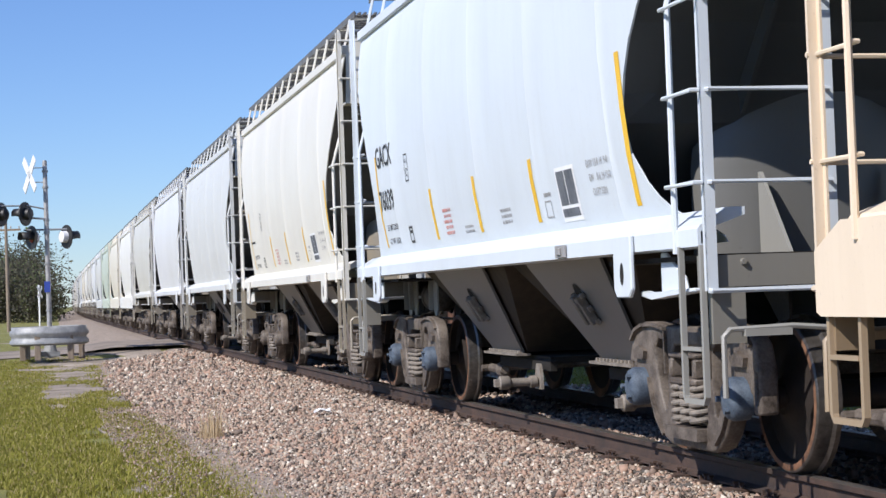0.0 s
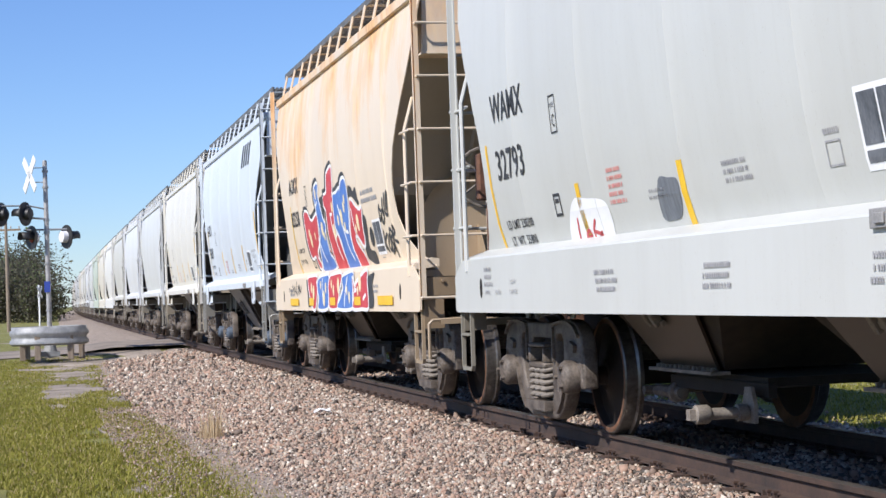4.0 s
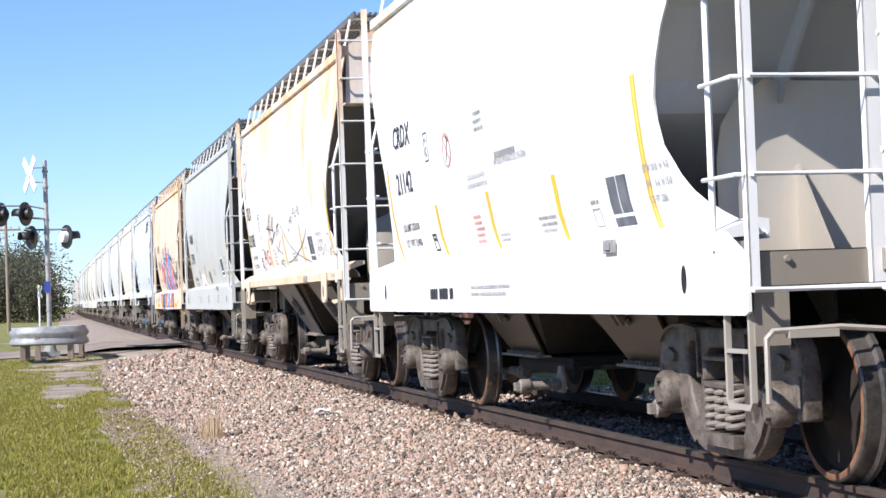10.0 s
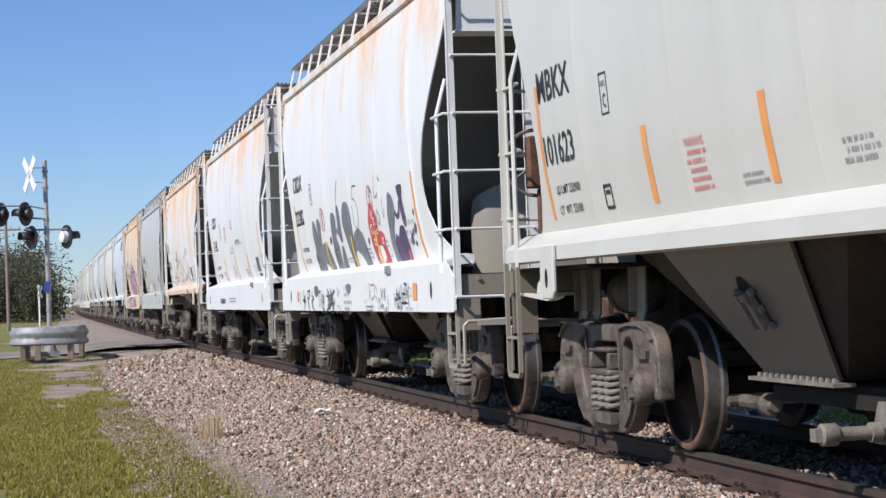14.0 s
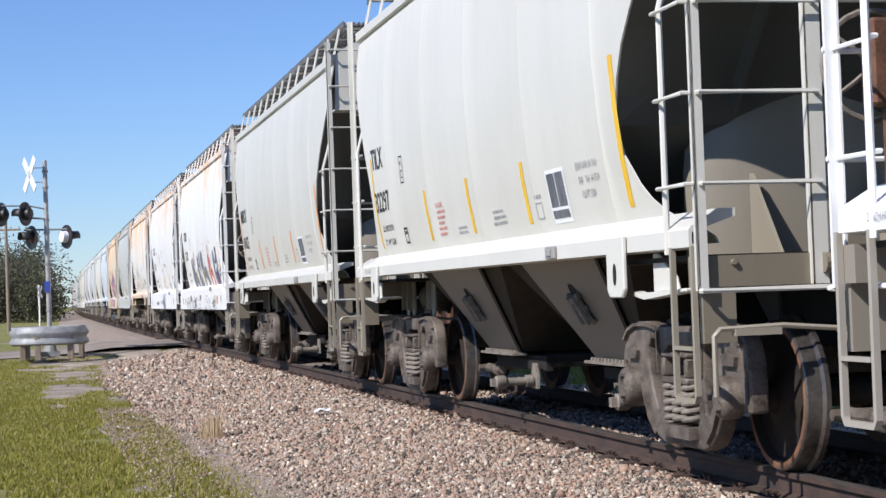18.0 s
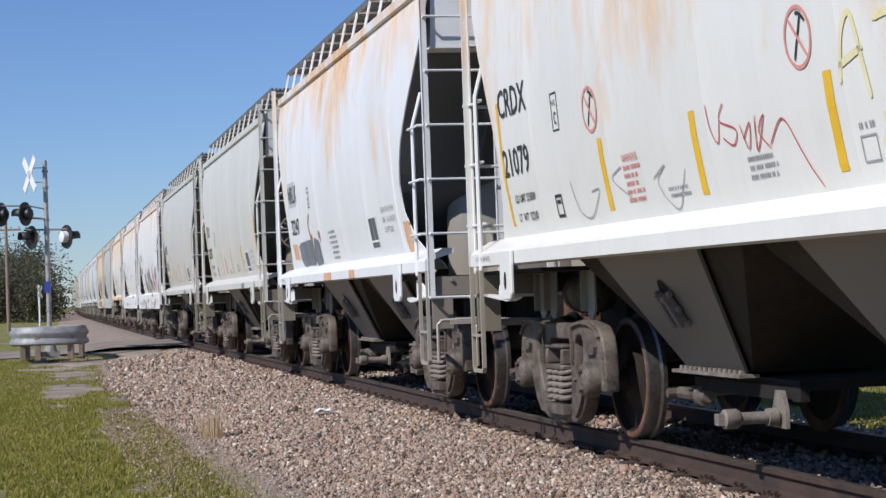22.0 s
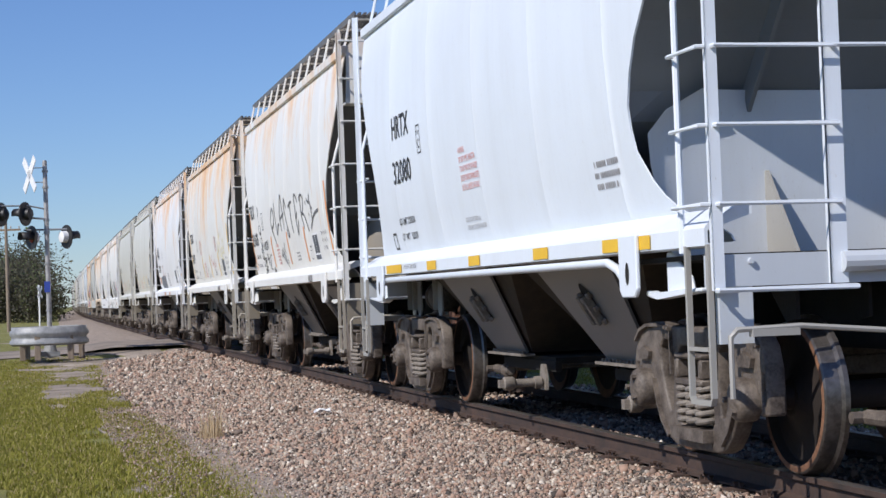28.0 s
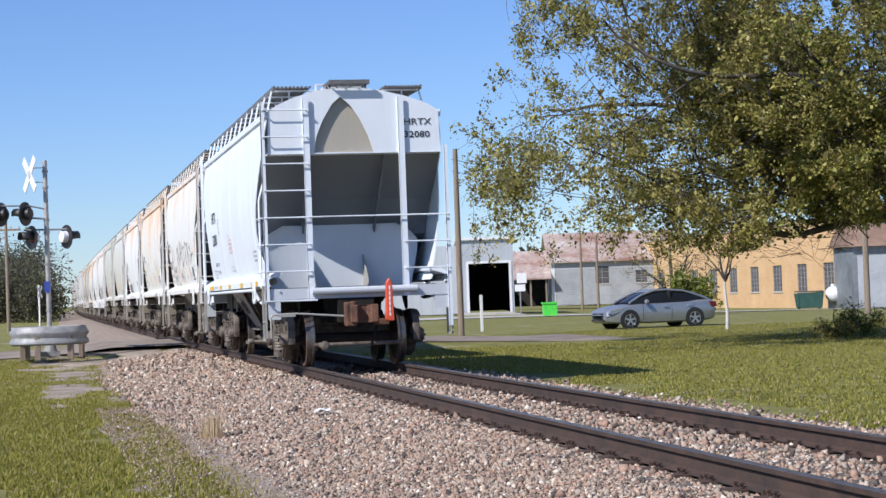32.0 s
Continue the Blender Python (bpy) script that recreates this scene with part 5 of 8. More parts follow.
def guard_ring():
    """Corrugated steel guard bent round the mast, on short timber posts."""
    g = thing("guard_rail_ring", "corrugated steel guard rail ring on short posts", "guard rail", "", pose(-4.74, 51.15, 0))
    bm = bmesh.new()
    wave = [(0.0, 0.18), (0.05, 0.22), (0.05, 0.28), (0.0, 0.33), (0.0, 0.37), (0.05, 0.42), (0.05, 0.49), (0.0, 0.54), (0.0, 0.60)]
    wave = [(a, 0.10 + (z - 0.18) * 1.22) for a, z in wave]
    loop = []
    for k in range(48):
        a = 2 * math.pi * k / 48
        c, s = math.cos(a), math.sin(a)
        loop.append((1.02 * math.copysign(abs(c) ** 0.8, c), 0.95 * math.copysign(abs(s) ** 0.8, s), c, s))
    rings = [[bm.verts.new((x + c * d, y + s * d, z)) for d, z in wave] for x, y, c, s in loop]
    for k in range(48):
        for j in range(len(wave) - 1):
            bm.faces.new((rings[k][j], rings[(k + 1) % 48][j], rings[(k + 1) % 48][j + 1], rings[k][j + 1]))
    band = part("guard_band", finish("guard_band", bm, GALV, True), g)
    band.modifiers.new("thick", "SOLIDIFY").thickness = 0.006
    for x, y in ((-0.72, -0.62), (-0.32, -0.86), (0.55, -0.78), (0.86, -0.4), (-0.6, 0.66), (0.6, 0.66)):
        bm = bmesh.new()
        box(bm, x - 0.08, x + 0.08, y - 0.08, y + 0.08, -0.30, 0.5)
        part("guard_post", finish("guard_post", bm, POLE_WOOD, False, 0.012), g)


def utility_pole(x, y, z, top, r=0.13, arm=False, label="grey weathered wooden utility pole"):
    p = thing("utility_pole", label, "utility pole", "utility poles", pose(x, y, z, 0, 0, -12.8))
    bm = bmesh.new()
    lathe(bm, [(-0.3, r), (top * 0.5, r * 0.9), (top, r * 0.75)], "z", 14)
    part("pole", finish("pole", bm, POLE_WOOD, True), p)
    if arm:
        bm = bmesh.new()
        box(bm, -0.9, 0.9, -0.06, 0.06, top - 0.55, top - 0.43)
        part("cross_arm", finish("cross_arm", bm, POLE_WOOD), p)
        for x0 in (-0.8, -0.3, 0.3, 0.8):
            bm = bmesh.new()
            lathe(bm, [(top - 0.43, 0.03), (top - 0.3, 0.05), (top - 0.26, 0.02)], "z", 8, (x0, 0, 0))
            part("insulator", finish("insulator", bm, CONCRETE, True), p)
    return p


def marker_post(x, y, z, h, w=0.06):
    p = thing("marker_post", "slim white marker post in the lawn", "post", "", pose(x, y, z))
    bm = bmesh.new()
    box(bm, -w, w, -0.02, 0.02, -0.2, h)
    part("post", finish("post", bm, SIGN_WHITE, False, 0.008), p)


def far_crossbuck():
    p = thing("crossbuck_sign", "small distant white crossbuck on a post", "road sign", "", pose(-4.6, 153.8, -0.3, 0, 0, 60))
    bm = bmesh.new()
    box(bm, -0.06, 0.06, -0.05, 0.05, -0.2, 3.3)
    part("post", finish("post", bm, SIGN_WHITE), p)
    for a in (50, -50):
        bm = bmesh.new()
        box(bm, -0.6, 0.6, -0.09, -0.07, -0.11, 0.11, Matrix.Translation((0, 0, 2.7)) @ pose(0, 0, 0, 0, a, 0))
        part("blade", finish("blade", bm, SIGN_WHITE), p)


# ---------------------------------------------------------------- buildings
STEEL_GREY = mottled("pale_steel_siding", (0.40, 0.43, 0.46), (0.50, 0.53, 0.56), 0.6, 0.6, 0.1, stretch=(4, 4, 0.4))
DARK = mottled("dark_interior", (0.010, 0.010, 0.010), (0.03, 0.028, 0.026), 1, 0.9)
RUST_ROOF = mottled("rusting_metal_roof", (0.26, 0.13, 0.09), (0.55, 0.50, 0.46), 0.28, 0.75, 0.1, stretch=(1, 1, 1))
GREY_SIDING = mottled("grey_lap_siding", (0.30, 0.32, 0.34), (0.42, 0.44, 0.46), 0.7, 0.8)
PANE = mottled("dull_pane", (0.05, 0.052, 0.055), (0.12, 0.12, 0.125), 2, 0.4)
TRIM_W = mottled("white_trim", (0.62, 0.63, 0.64), (0.74, 0.75, 0.76), 2, 0.6)


def brick_material():
    m, t, b = shader("tan_brick", 0.9)
    co = t.nodes.new("ShaderNodeTexCoord").outputs["Object"]
    mp = node(t, "Mapping", Rotation=(radians(90), 0, 0))
    t.links.new(co, mp.inputs[0])
    br = node(t, "TexBrick", Color1=(0.58, 0.36, 0.17, 1), Color2=(0.66, 0.43, 0.21, 1), Mortar=(0.54, 0.42, 0.29, 1), Scale=1.0)
    br.inputs["Brick Width"].default_value, br.inputs["Row Height"].default_value, br.inputs["Mortar Size"].default_value = 0.23, 0.075, 0.008
    t.links.new(mp.outputs[0], br.inputs["Vector"])
    n = noise_of(t, co, 0.5, 5)
    t.links.new(mix(t, 0.5, br.outputs[0], ramp(t, n, (0.35, (0.75, 0.7, 0.66)), (0.65, (1, 1, 1))), "MULTIPLY"), b.inputs["Base Color"])
    return m


BRICK = brick_material()


def wall_with_holes(bm, x0, x1, z0, z1, holes, y0=0.0, thick=0.3):
    """Upright wall along x with rectangular holes (x0, x1, z0, z1), at y0."""
    xs = sorted({x0, x1, *[h[0] for h in holes], *[h[1] for h in holes]})
    zs = sorted({z0, z1, *[h[2] for h in holes], *[h[3] for h in holes]})
    for a, b in zip(xs, xs[1:]):
        for c, d in zip(zs, zs[1:]):
            mx, mz = (a + b) / 2, (c + d) / 2
            if not any(h[0] < mx < h[1] and h[2] < mz < h[3] for h in holes):
                box(bm, a, b, y0, y0 + thick, c, d)
    bmesh.ops.remove_doubles(bm, verts=bm.verts[:], dist=0.0005)
    return bm


def window_unit(parent, x0, x1, z0, z1, y, cols=2, rows=5):
    bm = bmesh.new()
    box(bm, x0, x1, y + 0.10, y + 0.12, z0, z1)
    w = part("window", finish("window", bm, PANE), parent, "dark multi-pane window")
    bm = bmesh.new()
    for k in range(cols + 1):
        x = x0 + (x1 - x0) * k / cols
        box(bm, x - 0.025, x + 0.025, y + 0.05, y + 0.097, z0, z1)
    for k in range(rows + 1):
        z = z0 + (z1 - z0) * k / rows
        box(bm, x0, x1, y + 0.06, y + 0.09, z - 0.02, z + 0.02)
    part("window_frame", finish("window_frame", bm, ALU), w)
    bm = bmesh.new()
    box(bm, x0 - 0.08, x1 + 0.08, y - 0.06, y + 0.1, z0 - 0.12, z0 - 0.004)
    part("window_sill", finish("window_sill", bm, CONCRETE), w)


def metal_garage():
    g = thing("metal_garage", "pale grey metal garage with an open dark bay", "garage", "", pose(27.25, 128.1, -0.45, 0, 0, -12.84))
    bm = bmesh.new()
    wall_with_holes(bm, -2.1, 1.95, 0, 5.35, [(-1.32, 1.62, 0, 3.62)], 0, 0.18)
    front = part("wall", finish("wall", bm, STEEL_GREY), g)
    for k in range(28):
        bm = bmesh.new()
        x = -2.05 + 0.145 * k
        z0 = 3.7 if -1.4 < x < 1.66 else 0.02
        box(bm, x - 0.012, x + 0.012, -0.02, -0.002, z0, 5.3)
        part("siding_rib", finish("siding_rib", bm, STEEL_GREY), front)
    bm = bmesh.new()
    box(bm, -2.1, -1.92, 0.18, 16, 0, 5.35), box(bm, 1.77, 1.95, 0.18, 16, 0, 5.35), box(bm, -1.92, 1.77, 15.8, 16, 0, 5.35)
    part("wall", finish("wall", bm, DARK), g, "dark bay interior")
    bm = bmesh.new()
    box(bm, -2.25, 2.1, -0.2, 16.2, 5.354, 5.55)
    part("roof", finish("roof", bm, TRIM_W), g)
    bm = bmesh.new()
    for a, b, c, d in ((-1.5, -1.324, 0, 3.8), (1.624, 1.8, 0, 3.8), (-1.324, 1.624, 3.624, 3.8)):
        box(bm, a, b, -0.06, -0.003, c, d)
    part("door_trim", finish("door_trim", bm, TRIM_W), g)
    bm = bmesh.new()
    prism(bm, [(-1.9, -0.2), (-1.9, 0.05), (1.6, 0.05), (3.6, -0.35)], "y", -5.5, -0.25)
    part("ramp", finish("ramp", bm, CONCRETE), g, "tan concrete ramp")
    # lower wing to the side, behind the train for most of the clip
    bm = bmesh.new()
    box(bm, -9.5, -2.12, 0.4, 12, 0, 5.0)
    part("wing", finish("wing", bm, STEEL_GREY), g)


def old_warehouse():
    w = thing("old_warehouse", "old grey warehouse with a rusting metal roof", "warehouse", "", pose(45.15, 178.4, -0.6, 0, 0, -12.84))
    bm = bmesh.new()
    wall_with_holes(bm, 2.0, 14.5, 0, 4.6, [(6.1, 7.5, 2.1, 3.9), (10.2, 11.4, 2.1, 3.4)], 0, 0.25)
    wall = part("wall", finish("wall", bm, GREY_SIDING), w)
    for k in range(18):
        bm = bmesh.new()
        box(bm, 2.0, 6.05, -0.03, -0.002, 0.1 + 0.25 * k, 0.13 + 0.25 * k)
        box(bm, 7.55, 14.5, -0.03, -0.002, 0.1 + 0.25 * k, 0.13 + 0.25 * k)
        part("siding_board", finish("siding_board", bm, GREY_SIDING), wall)
    window_unit(w, 6.1, 7.5, 2.1, 3.9, 0.0, 2, 3)
    window_unit(w, 10.2, 11.4, 2.1, 3.4, 0.0, 2, 2)
    bm = bmesh.new()
    prism(bm, [(-0.4, 4.5), (7.0, 7.6), (14.4, 4.5), (14.4, 4.35), (7.0, 7.45), (-0.4, 4.35)], "x", 1.2, 15)
    part("roof", finish("roof", bm, RUST_ROOF), w)
    bm = bmesh.new()
    prism(bm, [(0.0, 0), (14, 0), (14, 4.34), (7, 7.4), (0, 4.34)], "x", 1.6, 1.95)
    part("gable", finish("gable", bm, TRIM_W), w, "white gable end")
    # open shed under a lower roof
    bm = bmesh.new()
    prism(bm, [(-1.0, 2.9), (5.2, 5.8), (5.2, 5.65), (-1.0, 2.75)], "x", -3.2, 1.55)
    part("shed_roof", finish("shed_roof", bm, RUST_ROOF), w)
    bm = bmesh.new()
    box(bm, -3.1, 1.5, 4.9, 5.1, 0, 5.6), box(bm, -3.15, -3.0, 0, 4.9, 0, 2.8)
    part("shed_wall", finish("shed_wall", bm, DARK), w)
    for x in (-2.9, -0.6, 1.0):
        bm = bmesh.new()
        box(bm, x - 0.09, x + 0.09, -0.7, -0.52, 0, 2.95)
        part("shed_post", finish("shed_post", bm, POLE_WOOD), w)


def brick_building():
    """Long tan brick block seen along its face, with a lower wing farther off."""
    a, b = Vector((54.13, 125.0, 0)), Vector((57.73, 190.9, 0))
    turn = math.degrees(math.atan2(a.y - b.y, a.x - b.x))
    length = (a - b).length
    g = thing("brick_building", "tan brick building with tall narrow windows", "building", "", pose(b.x, b.y, -1.3, 0, 0, turn))
    hs = []
    for k in range(11):
        x = length - 3.5 - 5.6 * k
        if x > 2:
            hs.append((x - 1.05, x + 1.05, 1.55, 3.7))
    bm = bmesh.new()
    wall_with_holes(bm, 0, length, 0, 6.9, hs, 0, 0.4)
    part("wall", finish("wall", bm, BRICK), g)
    for h in hs:
        window_unit(g, *h, 0.0, 3, 6)
    bm = bmesh.new()
    box(bm, length - 0.4, length, 0.405, 14, 0, 6.9), box(bm, 0, 0.4, 0.405, 14, 0, 6.9), box(bm, 0.4, length - 0.4, 13.6, 14, 0, 6.9)
    part("wall", finish("wall", bm, BRICK), g)
    bm = bmesh.new()
    box(bm, -0.1, length + 0.1, -0.1, 14.1, 6.904, 7.1)
    part("coping", finish("coping", bm, CONCRETE), g)
    bm = bmesh.new()
    lathe(bm, [(0.0, 0.09), (6.6, 0.09)], "z", 10, (length + 0.14, -0.12, 0))
    part("downpipe", finish("downpipe", bm, GREY_SIDING, True), g)
    return g


def grey_shed():
    g = thing("grey_shed", "weathered blue-grey metal shed with patched doors", "shed", "", pose(50.5, 112.6, -0.95, 0, 0, -12.84))
    bm = bmesh.new()
    box(bm, -1.6, 9, 0, 6, 0, 4.2)
    part("wall", finish("wall", bm, mottled("patched_metal", (0.12, 0.14, 0.16), (0.28, 0.30, 0.31), 0.45, 0.6, 0.2)), g)
    for k in range(4):
        bm = bmesh.new()
        box(bm, -1.3 + 2.2 * k, 0.75 + 2.2 * k, -0.06, -0.003, 0.05, 3.6)
        part("door_leaf", finish("door_leaf", bm, GREY_SIDING, False, 0.02), g)
    bm = bmesh.new()
    prism(bm, [(-0.4, 4.204), (6.3, 4.204), (3, 6.0)], "x", -1.9, 9.3)
    part("roof", finish("roof", bm, mottled("brown_roof", (0.16, 0.10, 0.07), (0.30, 0.20, 0.14), 0.5, 0.8)), g)


def stop_sign():
    s = thing("stop_sign", "red octagonal stop sign on a thin post", "road sign", "", pose(50.72, 182.2, -0.5, 0, 0, -12.84))
    bm = bmesh.new()
    box(bm, -0.03, 0.03, 0.0, 0.05, -0.2, 2.6)
    part("post", finish("post", bm, GALV), s)
    red = mottled("sign_red", (0.42, 0.02, 0.025), (0.50, 0.03, 0.03), 5, 0.5)
    oct_ = [(0.40 * math.cos(radians(22.5 + 45 * k)), 2.35 + 0.40 * math.sin(radians(22.5 + 45 * k))) for k in range(8)]
    bm = bmesh.new()
    prism(bm, oct_, "y", -0.02, -0.005)
    face = part("face", finish("face", bm, red), s)
    me = flat_text("STOP", 0.30, 0.85, "white").copy()
    for v in me.vertices:
        v.co = (v.co.x - 0.30, -0.026, 2.25 + v.co.y)
    part("lettering", me, face, "white word STOP")


def dumpster():
    d = thing("dumpster", "dark green steel dumpster beside the building", "dumpster", "", pose(48.4, 119.1, -0.98, 0, 0, -20))
    green = mottled("dumpster_green", (0.012, 0.05, 0.045), (0.03, 0.09, 0.075), 2, 0.55)
    bm = bmesh.new()
    prism(bm, [(-0.85, 0.12), (0.85, 0.12), (1.0, 1.25), (-1.0, 1.15)], "y", -0.75, 0.75)
    part("bin", finish("bin", bm, green, False, 0.02), d)
    for x in (-0.5, 0.5):
        bm = bmesh.new()
        box(bm, x - 0.48, x + 0.48, -0.8, 0.8, 1.26, 1.32)
        part("lid", finish("lid", bm, BLACK, False, 0.02), d)
    for x in (-0.8, 0.8):
        bm = bmesh.new()
        box(bm, x - 0.06, x + 0.06, -0.8, -0.755, 0.15, 1.1)
        part("rib", finish("rib", bm, green), d)
    for x, y in ((-0.7, -0.6), (0.7, -0.6), (-0.7, 0.6), (0.7, 0.6)):
        bm = bmesh.new()
        lathe(bm, [(-0.04, 0.1), (0.04, 0.1)], "x", 10, (x, y, 0.10))
        part("caster", finish("caster", bm, BLACK), d)


def gas_tank():
    d = thing("gas_tank", "white horizontal gas tank on saddles", "tank", "", pose(50.5, 119.6, -1.0, 0, 0, 66))
    bm = bmesh.new()
    lathe(bm, [(-1.5, 0.05), (-1.46, 0.3), (-1.3, 0.5), (-1.1, 0.56), (1.1, 0.56), (1.3, 0.5), (1.46, 0.3), (1.5, 0.05)], "x", 24, (0, 0, 1.05))
    part("shell", finish("shell", bm, TRIM_W, True), d)
    for x in (-0.8, 0.8):
        bm = bmesh.new()
        box(bm, x - 0.12, x + 0.12, -0.4, 0.4, 0, 0.62)
        part("saddle", finish("saddle", bm, CONCRETE), d)
    bm = bmesh.new()
    lathe(bm, [(1.58, 0.16), (1.74, 0.16), (1.78, 0.1)], "z", 12)
    part("valve_dome", finish("valve_dome", bm, TRIM_W, True), d)


def green_bin():
    d = thing("waste_bin", "bright green open waste bin on the lawn", "bin", "", pose(25.5, 105.9, -0.5, 0, 0, -10))
    m = mottled("bright_green_plastic", (0.05, 0.50, 0.04), (0.09, 0.62, 0.07), 4, 0.5)
    bm = bmesh.new()
    for a, b, c, e in ((-0.42, 0.42, -0.32, -0.29), (-0.42, 0.42, 0.29, 0.32), (-0.42, -0.39, -0.29, 0.29), (0.39, 0.42, -0.29, 0.29), (-0.39, 0.39, -0.29, 0.29)):
        box(bm, a, b, c, e, 0.0, 0.78 if (b - a < 0.7 or e - c < 0.1) else 0.05)
    part("tub", finish("tub", bm, m), d)
    bm = bmesh.new()
    for a, b, c, e in ((-0.47, 0.47, -0.37, -0.325), (-0.47, 0.47, 0.325, 0.37), (-0.47, -0.425, -0.32, 0.32), (0.425, 0.47, -0.32, 0.32)):
        box(bm, a, b, c, e, 0.74, 0.84)
    part("rim", finish("rim", bm, m), d)


def street_sign():
    d = thing("street_sign", "stack of small white signs on a post", "road sign", "", pose(26.4, 115.9, -0.5, 0, 0, -12))
    bm = bmesh.new()
    box(bm, -0.04, 0.04, 0, 0.06, -0.2, 2.7)
    part("post", finish("post", bm, GALV), d)
    for x0, x1, z0, z1 in ((-0.2, 0.45, 2.1, 2.75), (-0.35, 0.35, 1.55, 2.0)):
        bm = bmesh.new()
        box(bm, x0, x1, -0.02, -0.004, z0, z1)
        part("sign_plate", finish("sign_plate", bm, SIGN_WHITE), d)


# ---------------------------------------------------------------- the sedan
def sedan():
    silver, t, b = shader("silver_paint", 0.28, 0.55)
    co = t.nodes.new("ShaderNodeTexCoord").outputs["Object"]
    n = noise_of(t, co, 220, 2)
    t.links.new(ramp(t, n, (0.3, (0.30, 0.32, 0.36)), (0.7, (0.37, 0.39, 0.43))), b.inputs["Base Color"])
    glass, t, b = shader("tinted_glass", 0.12)
    b.inputs["Specular IOR Level"].default_value = 0.15
    b.inputs["Base Color"].default_value = (0.012, 0.014, 0.017, 1)
    tyre = mottled("tyre_rubber", (0.015, 0.015, 0.016), (0.03, 0.03, 0.03), 20, 0.85)
    alloy = mottled("alloy_rim", (0.45, 0.46, 0.48), (0.58, 0.59, 0.60), 8, 0.3, 0.8)
    # front along local +x; the car shows its near side and a little of its nose
    car = thing("sedan", "silver sedan with dark tinted windows parked on the lawn", "car", "", pose(17.88, 65.52, -0.47, 0, 0, 186))

    def loft(name, rows, mat, smooth=True):
        bm = bmesh.new()
        rings = []
        for x, pts in rows:
            rings.append([bm.verts.new((x, y, z)) for y, z in pts])
        for p, q in zip(rings, rings[1:]):
            for k in range(len(p)):
                bm.faces.new((p[k], p[(k + 1) % len(p)], q[(k + 1) % len(p)], q[k]))
        bm.faces.new(rings[0][::-1]), bm.faces.new(rings[-1])
        return part(name, finish(name, bm, mat, smooth), car)

    def ring(w, zb, belt, top):
        half = [(0.0, zb), (w * 0.82, zb), (w * 0.96, zb + 0.06), (w, zb + 0.22), (w, belt - 0.18), (w * 0.965, belt - 0.02), (w * 0.86, top - 0.02), (w * 0.5, top), (0, top + 0.015)]
        return half + [(-y, z) for y, z in half[-2:0:-1]]

    loft("body", [(x, ring(*v)) for x, v in (
        (-2.30, (0.55, 0.42, 0.80, 0.86)), (-2.24, (0.78, 0.30, 0.92, 0.98)), (-2.0, (0.87, 0.24, 0.95, 1.03)), (-1.5, (0.895, 0.20, 0.95, 1.02)), (-0.6, (0.90, 0.19, 0.94, 0.98)),
        (0.5, (0.90, 0.19, 0.93, 0.96)), (1.0, (0.90, 0.20, 0.91, 0.95)), (1.6, (0.885, 0.20, 0.84, 0.88)), (2.0, (0.84, 0.22, 0.74, 0.79)), (2.22, (0.72, 0.26, 0.62, 0.68)), (2.29, (0.5, 0.32, 0.52, 0.56)))], silver)

    def cab(w0, w1, z0, z1):
        half = [(0, z0), (w0, z0), (w1 + (w0 - w1) * 0.35, z0 + (z1 - z0) * 0.7), (w1, z1 - 0.04), (w1 * 0.6, z1), (0, z1 + 0.01)]
        return half + [(-y, z) for y, z in half[-2:0:-1]]

    loft("glasshouse", [(x, cab(*v)) for x, v in ((-1.98, (0.70, 0.62, 0.97, 1.03)), (-1.55, (0.78, 0.60, 0.97, 1.20)), (-1.0, (0.82, 0.60, 0.95, 1.37)), (-0.3, (0.83, 0.60, 0.95, 1.43)), (0.2, (0.83, 0.59, 0.95, 1.42)), (0.75, (0.82, 0.58, 0.94, 1.24)), (1.25, (0.78, 0.66, 0.92, 0.99)))], glass)
    bm = bmesh.new()
    rows = [(-1.35, 0.50, 1.30), (-1.0, 0.60, 1.395), (-0.3, 0.61, 1.455), (0.2, 0.60, 1.445), (0.45, 0.57, 1.37)]
    grid = [[bm.verts.new((x, w * k / 3, z - 0.03 * (k / 3) ** 2)) for k in range(-3, 4)] for x, w, z in rows]
    for p, q in zip(grid, grid[1:]):
        for k in range(6):
            bm.faces.new((p[k], p[k + 1], q[k + 1], q[k]))
    top = part("roof", finish("roof", bm, silver, True), car)
    top.modifiers.new("thick", "SOLIDIFY").thickness = 0.02
    for side in (-1, 1):
        bm = bmesh.new()
        pts = [(-2.02, 0.69, 1.015), (-1.55, 0.64, 1.205), (-1.0, 0.635, 1.365), (-0.3, 0.63, 1.425), (0.2, 0.62, 1.415), (0.75, 0.61, 1.25), (1.3, 0.70, 0.97)]
        tube(bm, [(x, side * y, z) for x, y, z in pts], 0.045, 8)
        part("roof_rail", finish("roof_rail", bm, silver, True), car)
        bm = bmesh.new()
        box(bm, -0.40, -0.33, side * 0.70 - 0.06, side * 0.70 + 0.06, 0.93, 1.39, None)
        part("door_pillar", finish("door_pillar", bm, BLACK), car)
        for x in (-0.25, -1.25):
            bm = bmesh.new()
            tube(bm, [(x, side * 0.90, 0.80), (x + 0.05, side * 0.93, 0.80), (x + 0.2, side * 0.93, 0.80), (x + 0.24, side * 0.90, 0.80)], 0.016, 6)
            part("door_handle", finish("door_handle", bm, alloy, True), car)
